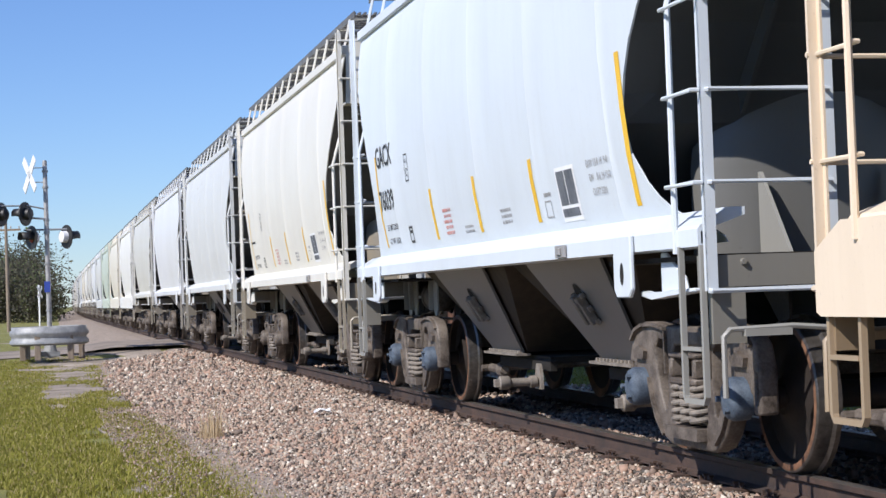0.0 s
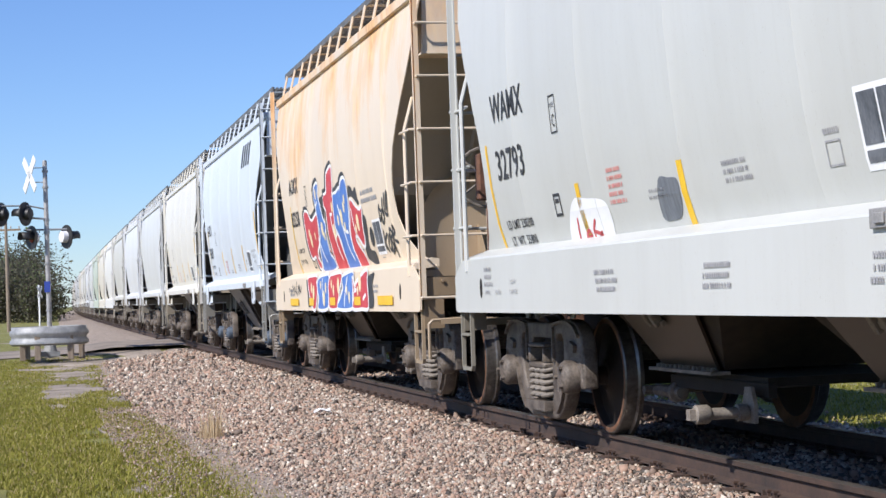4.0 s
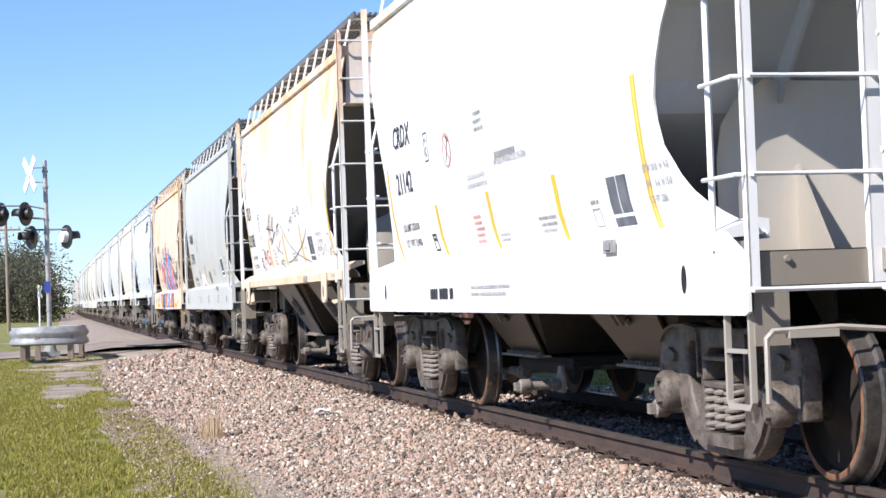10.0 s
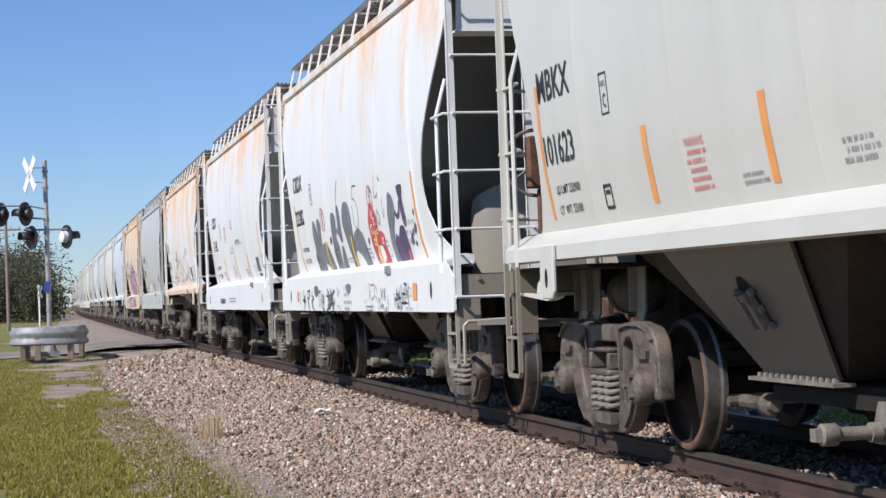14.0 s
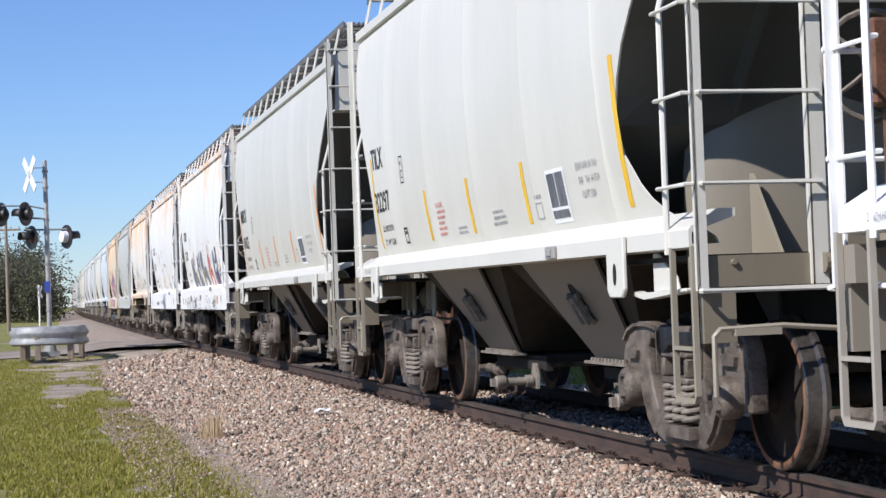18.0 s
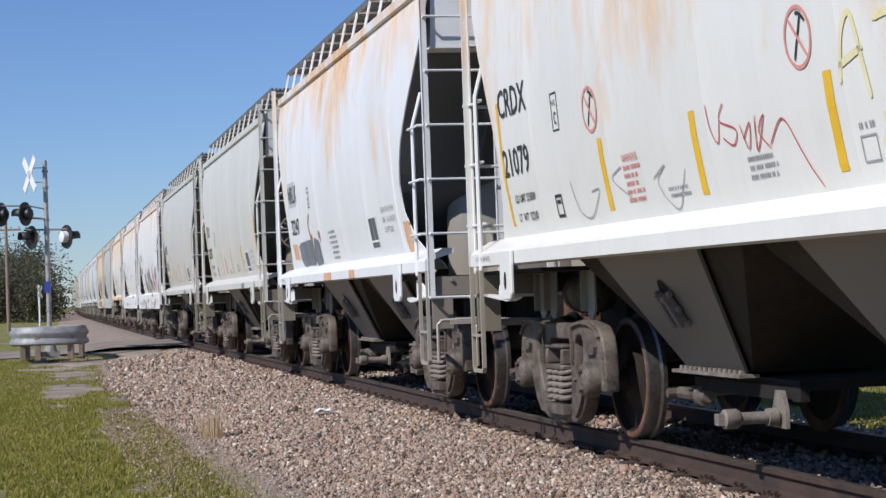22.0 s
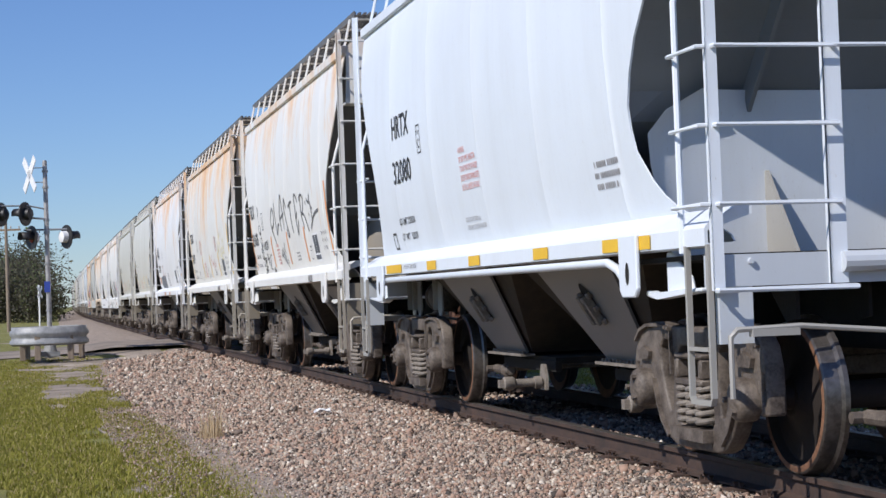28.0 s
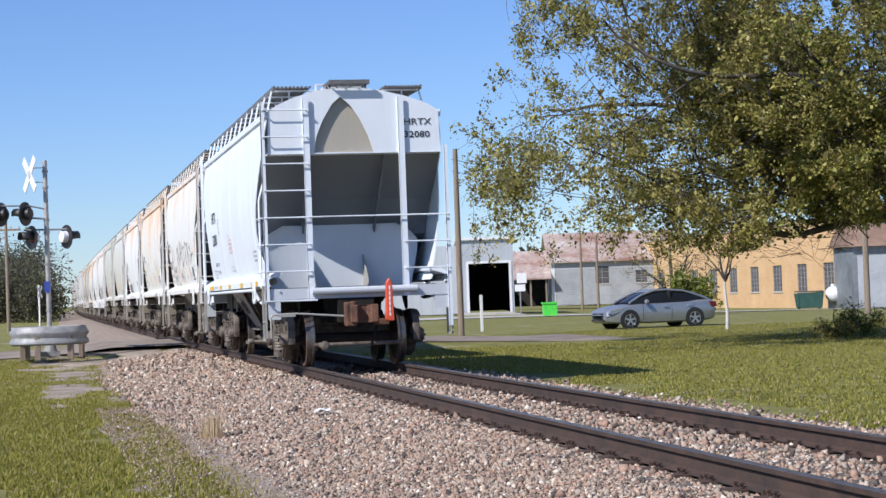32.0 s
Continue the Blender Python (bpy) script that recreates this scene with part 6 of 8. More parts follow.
        for x in (-1.32, -0.36, 0.82):
            bm = bmesh.new()
            tube(bm, [(x, side * 0.903, 0.30), (x - 0.02, side * 0.903, 0.72), (x, side * 0.868, 0.91)], 0.006, 5)
            part("door_gap", finish("door_gap", bm, BLACK), car)
        bm = bmesh.new()
        lathe(bm, [(-0.07, 0.03), (-0.03, 0.085), (0.05, 0.09), (0.09, 0.04)], "x", 12, (0.68, side * 0.98, 1.0))
        part("mirror", finish("mirror", bm, silver, True), car)
        bm = bmesh.new()
        prism(bm, [(2.20, 0.60), (2.10, 0.72), (1.62, 0.80), (1.72, 0.68), (2.02, 0.57)], "y", side * 0.60, side * 0.872)
        part("headlight", finish("headlight", bm, alloy), car)
        bm = bmesh.new()
        prism(bm, [(-2.27, 0.72), (-2.24, 0.92), (-1.98, 0.93), (-2.02, 0.78)], "y", side * 0.60, side * 0.895)
        part("tail_light", finish("tail_light", bm, LENS), car)
        for x in (1.36, -1.33):
            bm = bmesh.new()
            lathe(bm, [(-0.11, 0.22), (-0.105, 0.30), (-0.06, 0.335), (0.06, 0.335), (0.105, 0.30), (0.11, 0.22)], "y", 28)
            wh = part("wheel", finish("wheel", bm, tyre, True), car, "", None, pose(x, side * 0.80, 0.335))
            bm = bmesh.new()
            lathe(bm, [(0.10 * side, 0.235), (0.118 * side, 0.225), (0.10 * side, 0.20), (0.09 * side, 0.2)], "y", 24)
            for k in range(5):
                a = 2 * math.pi * k / 5
                m = Matrix.Rotation(a, 4, "Y")
                box(bm, -0.035, 0.035, min(0.1 * side, 0.118 * side), max(0.1 * side, 0.118 * side), 0.02, 0.21, m)
            lathe(bm, [(0.09 * side, 0.05), (0.124 * side, 0.045)], "y", 12)
            part("rim", finish("rim", bm, alloy), wh, "five-spoke alloy rim")
            bm = bmesh.new()
            lathe(bm, [(side * 0.02, 0.38), (side * 0.105, 0.385)], "y", 28, (x, side * 0.80, 0.345))
            part("wheel_arch", finish("wheel_arch", bm, BLACK, True), car)
    bm = bmesh.new()
    box(bm, 2.215, 2.285, -0.5, 0.5, 0.46, 0.62)
    box(bm, 2.215, 2.29, -0.62, 0.62, 0.30, 0.38)
    part("grille", finish("grille", bm, BLACK, False, 0.02), car)


# ---------------------------------------------------------------- trees
BARK = mottled("grey_bark", (0.035, 0.03, 0.026), (0.12, 0.10, 0.085), 6, 0.95, bumps=0.8, stretch=(1, 1, 0.3))
PALE_BARK = mottled("pale_bark", (0.42, 0.40, 0.38), (0.62, 0.60, 0.58), 6, 0.9)
LEAF = leafy("spring_leaf", ((0.0, (0.11, 0.075, 0.032)), (0.3, (0.22, 0.185, 0.047)), (0.65, (0.32, 0.30, 0.068)), (1.0, (0.52, 0.46, 0.16))), 0.6, 0.4)
DEEP_LEAF = leafy("green_leaf", ((0.0, (0.07, 0.08, 0.016)), (0.5, (0.17, 0.205, 0.03)), (1.0, (0.32, 0.36, 0.07))), 0.6, 0.45)
WOOD_LEAF = leafy("far_woods", ((0.0, (0.045, 0.04, 0.03)), (0.5, (0.09, 0.082, 0.055)), (0.85, (0.125, 0.125, 0.066)), (1.0, (0.15, 0.20, 0.07))), 0.8, 0.3)


def twig_mesh(name, lines, sides=5):
    """Tapered branches: each a list of (point, radius)."""
    verts, faces = [], []
    for line in lines:
        base = len(verts)
        for i, (p, r) in enumerate(line):
            d = (line[min(i + 1, len(line) - 1)][0] - line[max(i - 1, 0)][0]).normalized()
            a = d.orthogonal().normalized()
            b = d.cross(a)
            for k in range(sides):
                an = 2 * math.pi * k / sides
                verts.append(p + (a * math.cos(an) + b * math.sin(an)) * r)
        for i in range(len(line) - 1):
            for k in range(sides):
                q = base + i * sides
                faces.append((q + k, q + (k + 1) % sides, q + sides + (k + 1) % sides, q + sides + k))
    me = bpy.data.meshes.new(name)
    me.from_pydata(verts, [], faces)
    me.polygons.foreach_set("use_smooth", [True] * len(me.polygons))
    return me


def leaf_mesh(name, spots, size, seed):
    """Small bent leaves, two triangles each, at the spots."""
    rng = np.random.default_rng(seed)
    n = len(spots)
    a = rng.normal(size=(n, 3))
    a /= np.linalg.norm(a, axis=1, keepdims=True)
    b = np.cross(a, rng.normal(size=(n, 3)))
    b /= np.linalg.norm(b, axis=1, keepdims=True)
    s = (size * rng.lognormal(0, 0.35, n))[:, None]
    p = np.asarray(spots)
    v = np.stack([p, p + a * s * 0.5 + b * s * 0.32, p + a * s, p + a * s * 0.5 - b * s * 0.32], 1)
    me = bpy.data.meshes.new(name)
    me.vertices.add(n * 4)
    me.vertices.foreach_set("co", v.ravel())
    me.loops.add(n * 4)
    me.loops.foreach_set("vertex_index", np.arange(n * 4))
    me.polygons.add(n)
    me.polygons.foreach_set("loop_start", np.arange(0, n * 4, 4))
    me.update(calc_edges=True)
    return me


def grow(rnd, start, way, length, r, depth, lines, tips, droop=0.10, kids=(4, 6)):
    """One branch and, from it, its twigs."""
    p, d = Vector(start), Vector(way).normalized()
    n = max(4, int(length / 0.45)) if depth > 0 else 3
    line = [(p.copy(), r)]
    for i in range(n):
        d = (d + Vector((rnd.gauss(0, 0.13), rnd.gauss(0, 0.13), rnd.gauss(0, 0.11) - droop * (0.3 if depth > 2 else 0.6) * i / n))).normalized()
        p = p + d * (length / n)
        line.append((p.copy(), max(0.004, r * (1 - 0.82 * (i + 1) / n))))
    lines.append(line)
    if depth == 0:
        tips.extend(q for q, _ in line[1:])
        return
    for k in range(rnd.randint(*kids) + (2 if depth > 1 else 0)):
        f = rnd.uniform(0.22, 1.0)
        i = min(len(line) - 2, int(f * (len(line) - 1)))
        q, rr = line[i]
        ax = (line[i + 1][0] - q).normalized()
        side = ax.orthogonal().normalized()
        side.rotate(Matrix.Rotation(rnd.uniform(0, 6.283), 3, ax))
        w = ax * rnd.uniform(0.5, 1.0) + side * rnd.uniform(0.5, 1.0)
        grow(rnd, q, w, length * rnd.uniform(0.32, 0.55), max(0.005, rr * rnd.uniform(0.4, 0.6)), depth - 1, lines, tips, droop, kids)


def big_tree():
    rnd = random.Random(21)
    base = Vector((18.2, 42.2, -0.45))
    tree = thing("large_tree", "spreading roadside tree with sparse spring leaves", "tree", "", pose(*base))
    right = Vector((0.975, -0.2223, 0))
    away = Vector((0.2223, 0.975, 0))
    lines, tips = [], []
    trunk = [(Vector((0, 0, -0.2)), 0.55), (Vector((0.02, 0, 0.8)), 0.44), (Vector((0.0, 0.05, 2.0)), 0.40), (Vector((-0.05, 0.05, 3.2)), 0.36), (Vector((-0.1, 0, 4.2)), 0.28), (Vector((0.0, 0, 6.0)), 0.2)]
    for z0, a, b, c, ln, r in ((3.4, -11.5, -1.0, 2.2, 12.2, 0.15), (3.1, -10.5, 2.0, 1.2, 10.5, 0.12), (3.6, -10.5, 0.5, 4.2, 12.0, 0.15), (4.0, -9.0, -2.5, 6.2, 11.5, 0.14), (4.2, -6.5, 1.0, 7.0, 10.5, 0.14),
                               (3.0, -7.0, -3.0, 1.0, 9.0, 0.11), (3.0, -8.5, 0.0, 0.5, 10.0, 0.10), (4.2, -4.0, -2.0, 7.0, 9.0, 0.13), (3.6, 4.0, -3.0, 5.0, 7.5, 0.13), (3.5, 5.0, 3.0, 4.0, 7.0, 0.13),
                               (3.2, -4.5, 4.0, 1.5, 8.0, 0.12), (5.0, 0.5, 0.5, 7.0, 6.5, 0.13), (3.2, -3.5, -4.0, 1.8, 7.0, 0.12), (3.0, -5.5, -1.0, 0.7, 7.5, 0.10), (3.8, -9.5, 3.0, 3.2, 11.0, 0.12), (3.6, -6.0, -3.5, 4.0, 9.5, 0.12)):
        way = right * a + away * b + Vector((0, 0, c))
        grow(rnd, (0, 0, z0), way, ln, r, 3, lines, tips, 0.05, (5, 6))
    me = twig_mesh("trunk", [trunk], 12)
    me.materials.append(BARK)
    part("trunk", me, tree)
    me = twig_mesh("limb_work", [[(p, r * 1.25) for p, r in k] for k in lines if k[-1][0].z > 2.2 and all(p.dot(right) > (-13.0 if p.z < 6.3 else -11.6) for p, _ in k)], 4)
    me.materials.append(BARK)
    part("limb_work", me, tree)
    rng = np.random.default_rng(4)
    tips = np.array([tuple(p) for p in tips])
    reach = tips @ np.array(tuple(right))
    edge = np.interp(tips[:, 2], (2.5, 6.2, 7.2, 9.0), (-12.7, -13.0, -11.7, -11.4))
    billow = np.sin(tips @ np.array((1.9, 1.1, 3.3))) + np.sin(tips @ np.array((-1.2, 2.3, 2.1)) + 1.0) + 0.8 * np.sin(tips @ np.array((3.1, -0.7, -4.6)) + 2.0)
    tips = tips[(tips[:, 2] > np.interp(reach, (-6.0, -2.0), (2.35, 3.1))) & (reach > edge + 0.6 * rng.random(len(tips))) & (billow > -0.75)]
    for name, mat, share, size, seed in (("crown", LEAF, 1.0, 0.078, 5), ("crown", DEEP_LEAF, 0.6, 0.082, 6)):
        keep = tips
        if name == "crown" and mat is DEEP_LEAF:
            side = tips @ np.array(tuple(right))
            keep = tips[rng.random(len(tips)) < np.clip((side + 7.5) / 7.0, 0.06, 1)]
        pts = np.repeat(keep, max(1, int(300000 / len(tips))), axis=0)
        pts = pts[rng.random(len(pts)) < share] 
        pts = pts + rng.normal(0, 0.10, pts.shape)
        me = leaf_mesh("crown", pts, size, seed)
        me.materials.append(mat)
        part("crown", me, tree)


def small_tree(name, label, x, y, z, h, spread, seed, leaf, share, size, bark=BARK, depth=2, r=0.09, stems=5):
    rnd = random.Random(seed)
    t = thing(name, label, "tree" if "tree" in name else "shrub", "", pose(x, y, z))
    lines, tips = [], []
    for k in range(stems):
        a = 2 * math.pi * (k + rnd.random() * 0.6) / stems
        grow(rnd, (0, 0, h * rnd.uniform(0.05, 0.35) if bark is BARK else h * 0.8), (math.cos(a) * spread, math.sin(a) * spread, h * 0.75), h * rnd.uniform(0.6, 0.85), r * 0.6, depth, lines, tips, 0.04, (4, 6))
    me = twig_mesh("trunk", [[(Vector((0, 0, -0.2)), r), (Vector((0.03, 0, h * 0.3)), r * 0.85), (Vector((-0.02, 0.03, h * 0.7)), r * 0.6), (Vector((0, 0, h)), r * 0.3)]], 8)
    me.materials.append(bark)
    part("trunk", me, t)
    me = twig_mesh("branches", lines, 4)
    me.materials.append(BARK)
    part("branches", me, t)
    rng = np.random.default_rng(seed)
    pts = np.repeat(np.array([tuple(p) for p in tips]), 3, axis=0)
    pts = pts[rng.random(len(pts)) < share] + 0
    if len(pts):
        pts = pts + rng.normal(0, size, pts.shape)
        me = leaf_mesh("crown", pts, size, seed)
        me.materials.append(leaf)
        part("crown", me, t)


def far_woods(name, label, x0, x1, y0, y1, top, n, seed, size=0.22, floor=-0.5):
    """Dense far woods: uneven clumps of leaves over thin stems."""
    rng = np.random.default_rng(seed)
    pts = []
    for k in range(n):
        cx, cy = rng.uniform(x0, x1), rng.uniform(y0, y1)
        h = top * rng.uniform(0.55, 1.1)
        w = h * rng.uniform(0.22, 0.4)
        m = rng.normal(size=(1500, 3))
        m /= np.linalg.norm(m, axis=1, keepdims=True)
        m *= rng.random((1500, 1)) ** 0.33
        pts.append(m * np.array([w, w, h * 0.5]) + np.array([cx, cy, floor + h * 0.5]) + rng.normal(0, 0.5, (1500, 3)))
    me = leaf_mesh(name, np.concatenate(pts), size, seed)
    me.materials.append(WOOD_LEAF)
    tagged(new(name, me), label, "woods", "", "stuff")


def litter():
    p = thing("paper_scrap", "crumpled white paper scrap on the ballast", "litter", "", pose(-1.88, 21.1, -0.235))
    rng = random.Random(2)
    bm = bmesh.new()
    g = [[bm.verts.new((0.028 * i + rng.uniform(-0.01, 0.01) - 0.1, 0.03 * j - 0.08, 0.02 + rng.uniform(0, 0.05))) for j in range(6)] for i in range(8)]
    for i in range(7):
        for j in range(5):
            bm.faces.new((g[i][j], g[i + 1][j], g[i + 1][j + 1], g[i][j + 1]))
    ob = part("sheet", finish("sheet", bm, WHITE), p)
    ob.modifiers.new("thick", "SOLIDIFY").thickness = 0.003


def wires():
    bm = bmesh.new()
    for k, dz in enumerate((0, 0.4)):
        a, b = Vector((9.0, 60.3, 5.7 - dz)), Vector((34, 86, 5.9 - dz))
        tube(bm, [a.lerp(b, t / 12) - Vector((0, 0, 0.8 * math.sin(math.pi * t / 12))) for t in range(13)], 0.012, 4)
    tagged(new("overhead_wire", finish("overhead_wire", bm, BLACK)), "thin dark overhead wires between poles", "wire", "", "")


crossing_signal()
guard_ring()
far_crossbuck()
utility_pole(-6.6, 113.1, 0.0, 6.4, 0.12, True)
utility_pole(9.15, 60.4, -0.43, 6.5, 0.11)
utility_pole(45.25, 163.0, -0.7, 7.1, 0.13)
utility_pole(40.6, 143.5, -0.8, 6.2, 0.13)
utility_pole(30.9, 74.0, -0.75, 7.2, 0.14)
marker_post(12.3, 70.1, -0.45, 1.45)
metal_garage()
old_warehouse()
brick_building()
grey_shed()
stop_sign()
dumpster()
gas_tank()
green_bin()
street_sign()
sedan()
big_tree()
small_tree("bare_tree", "half-bare small tree with thin grey branches", 29.6, 95.5, -0.7, 4.6, 3.6, 31, LEAF, 0.35, 0.10, depth=2, r=0.14, stems=7)
small_tree("green_shrub", "dense green shrub beside the street", 29.4, 91.5, -0.7, 2.6, 1.1, 32, DEEP_LEAF, 1.0, 0.14, depth=2, r=0.05, stems=9)
small_tree("young_tree", "young tree with a pale slim trunk", 18.04, 58.4, -0.5, 2.1, 0.8, 33, LEAF, 0.5, 0.07, PALE_BARK, 1, 0.07, 4)
small_tree("dry_shrub", "sprawling half-dry shrub at the lawn's edge", 15.6, 44.6, -0.45, 0.8, 1.6, 34, LEAF, 0.4, 0.05, depth=2, r=0.02, stems=12)
small_tree("dry_shrub", "sprawling half-dry shrub at the lawn's edge", 16.6, 45.2, -0.45, 1.0, 1.4, 35, DEEP_LEAF, 0.5, 0.05, depth=2, r=0.02, stems=12)
far_woods("woods", "brown and green spring woods beyond the crossing", -50, -2.6, 195, 245, 7.6, 150, 41)
far_woods("woods", "tall brown and green spring woods beyond the crossing", -64, -3.5, 270, 330, 12.5, 170, 43, 0.28)
far_woods("distant_trees", "distant treetops behind the buildings", 40, 130, 250, 300, 8.5, 60, 42, 0.7, -1)
litter()
wires()


# ---------------------------------------------------------------- writing and graffiti
SOOT = mottled("black_spray", (0.02, 0.02, 0.022), (0.07, 0.07, 0.07), 6, 0.6, bumps=0.05)
SPRAY = mottled("thin_grey_spray", (0.07, 0.07, 0.075), (0.20, 0.20, 0.20), 12, 0.7, bumps=0.05)
SLATE = mottled("slate_spray", (0.10, 0.11, 0.125), (0.22, 0.235, 0.26), 3, 0.6, bumps=0.05, stretch=(1, 3, 0.3))
PLUM = mottled("plum_spray", (0.045, 0.03, 0.075), (0.12, 0.09, 0.16), 4, 0.6, bumps=0.05)
CRIMSON = mottled("crimson_spray", (0.42, 0.04, 0.05), (0.58, 0.12, 0.12), 5, 0.6, bumps=0.05)
RED = mottled("red_spray", (0.48, 0.035, 0.05), (0.60, 0.07, 0.08), 4, 0.5, bumps=0.05)
BLUE = mottled("blue_spray", (0.05, 0.13, 0.42), (0.11, 0.24, 0.58), 3, 0.5, bumps=0.05)
CREAM = mottled("cream_spray", (0.72, 0.58, 0.34), (0.80, 0.68, 0.44), 4, 0.6, bumps=0.05)
RUST = mottled("rust_run", (0.34, 0.13, 0.06), (0.52, 0.24, 0.12), 7, 0.8, bumps=0.05)
PRIMER = mottled("orange_primer", (0.56, 0.30, 0.17), (0.68, 0.42, 0.27), 4, 0.8, bumps=0.05)
CHART = mottled("weathered_black_panel", (0.045, 0.05, 0.06), (0.17, 0.18, 0.20), 9, 0.6, bumps=0.05, stretch=(1, 1, 0.3))
OCHRE = mottled("ochre_spray", (0.70, 0.62, 0.30), (0.76, 0.71, 0.50), 5, 0.7, bumps=0.05)


def graffiti():
    c = [t[0] for t in TRAIN]
    tan = c[10]
    upper = (
        ([(-2.56, 2.33), (-2.26, 2.31), (-2.0, 2.18), (-1.64, 2.23), (-1.44, 2.26), (-1.48, 2.16), (-1.56, 1.97), (-1.69, 1.86), (-1.92, 1.77), (-1.9, 1.64), (-1.95, 1.54), (-2.12, 1.57), (-2.16, 1.72), (-2.48, 1.7), (-2.63, 1.87), (-2.61, 2.04), (-2.64, 2.2)], RED),
        ([(-1.58, 2.51), (-1.43, 2.61), (-1.21, 2.65), (-1.14, 2.61), (-1.23, 2.51), (-1.1, 2.34), (-1.0, 2.17), (-0.86, 2.08), (-0.97, 1.97), (-0.94, 1.78), (-0.91, 1.69), (-0.75, 1.62), (-0.77, 1.53), (-1.15, 1.5), (-1.64, 1.48), (-1.83, 1.52), (-1.71, 1.66), (-1.58, 1.85), (-1.38, 1.99), (-1.41, 2.15), (-1.46, 2.35)], BLUE),
        ([(-0.74, 2.46), (-0.48, 2.48), (-0.37, 2.66), (-0.27, 2.73), (0.05, 2.78), (0.04, 2.64), (0.0, 2.5), (-0.07, 2.43), (-0.01, 2.33), (-0.07, 2.22), (-0.12, 2.02), (0.02, 1.87), (0.13, 1.7), (0.19, 1.54), (0.19, 1.49), (-0.15, 1.48), (-0.5, 1.48), (-0.62, 1.53), (-0.62, 1.7), (-0.7, 1.89), (-0.68, 2.07), (-0.64, 2.27), (-0.75, 2.34)], RED),
        ([(0.02, 2.42), (0.27, 2.43), (0.53, 2.47), (0.5, 2.36), (0.6, 2.49), (0.75, 2.56), (0.93, 2.57), (1.03, 2.49), (1.05, 2.3), (0.95, 2.08), (0.83, 1.9), (0.86, 1.76), (0.9, 1.66), (0.98, 1.57), (0.98, 1.5), (0.83, 1.48), (0.52, 1.48), (0.24, 1.48), (0.22, 1.61), (0.17, 1.81), (0.03, 1.96), (-0.08, 2.05), (-0.03, 2.25)], BLUE),
        ([(1.19, 2.28), (1.33, 2.27), (1.5, 2.2), (1.74, 2.14), (1.88, 2.16), (1.83, 2.05), (1.77, 1.91), (1.76, 1.83), (1.68, 1.74), (1.56, 1.77), (1.39, 1.86), (1.24, 1.88), (1.2, 1.8), (1.39, 1.69), (1.53, 1.6), (1.56, 1.49), (1.26, 1.48), (1.1, 1.49), (1.01, 1.6), (0.92, 1.79), (0.95, 1.92), (1.11, 2.12)], RED))
    lower = (
        ([(-1.7, 1.41), (-1.12, 1.41), (-1.18, 1.34), (-1.12, 1.25), (-1.17, 1.15), (-1.31, 1.01), (-1.52, 1.0), (-1.75, 1.13), (-1.89, 1.3), (-1.9, 1.39)], RED),
        ([(-1.04, 1.35), (-0.74, 1.4), (-0.36, 1.41), (-0.15, 1.41), (-0.12, 1.29), (-0.21, 1.12), (-0.31, 1.01), (-1.03, 1.0), (-0.96, 1.12), (-1.06, 1.24)], BLUE),
        ([(0.0, 1.39), (0.35, 1.41), (0.86, 1.41), (0.72, 1.27), (0.55, 1.11), (0.44, 1.01), (-0.1, 1.01), (-0.14, 1.14), (-0.15, 1.29)], RED),
        ([(0.9, 1.36), (1.25, 1.4), (1.69, 1.41), (1.63, 1.25), (1.57, 1.1), (1.52, 1.01), (0.53, 1.01), (0.73, 1.11), (0.97, 1.24)], BLUE),
        ([(1.75, 1.25), (2.09, 1.33), (2.5, 1.41), (2.62, 1.4), (2.58, 1.32), (2.6, 1.21), (2.62, 1.09), (2.58, 1.01), (2.2, 1.01), (1.64, 1.01), (1.7, 1.13), (1.64, 1.35)], RED))
    for low, shapes in ((False, upper), (True, lower)):
        for n, (pts, ink) in enumerate(shapes):
            ring = pts + [pts[0]]
            if not low and n != 4:
                sprayed(tan, 0, 0, [[(u - 0.07, v + 0.02) for u, v in ring]], 0.15, SOOT, 0.0035, "spray_shade")
            sprayed(tan, 0, 0, [ring], 0.085, WHITE, 0.005 + 0.0006 * n, "spray_outline", low)
            blob(tan, 0, 0, pts, ink, 0.0053 + 0.0006 * n, "spray_letter", 4, low)
    for pts, low in (([(1.89, 2.07), (2.06, 2.03), (2.04, 1.91), (1.96, 1.75), (2.01, 1.67), (2.22, 1.64), (2.18, 1.49), (1.98, 1.5), (1.8, 1.54), (1.64, 1.59), (1.68, 1.72)], False),
                     ([(2.13, 1.86), (2.25, 1.93), (2.36, 1.83), (2.25, 1.7), (2.13, 1.74)], False),
                     ([(1.15, 2.47), (1.35, 2.45), (1.45, 2.39), (1.63, 2.43), (1.7, 2.31), (1.78, 2.24), (1.7, 2.21), (1.46, 2.3), (1.27, 2.34), (1.1, 2.34)], False),
                     ([(-1.11, 2.45), (-0.85, 2.46), (-0.81, 2.35), (-0.88, 2.17), (-1.09, 2.25), (-1.16, 2.35)], False),
                     ([(-2.07, 1.38), (-1.88, 1.36), (-1.86, 1.2), (-1.72, 1.05), (-1.95, 1.02), (-2.0, 1.2)], True),
                     ([(2.64, 1.34), (2.84, 1.38), (3.03, 1.39), (2.89, 1.27), (2.95, 1.11), (2.9, 1.01), (2.66, 1.01), (2.66, 1.12)], True)):
        blob(tan, 0, 0, pts, SOOT, 0.0045, "spray_shade", 4, low)
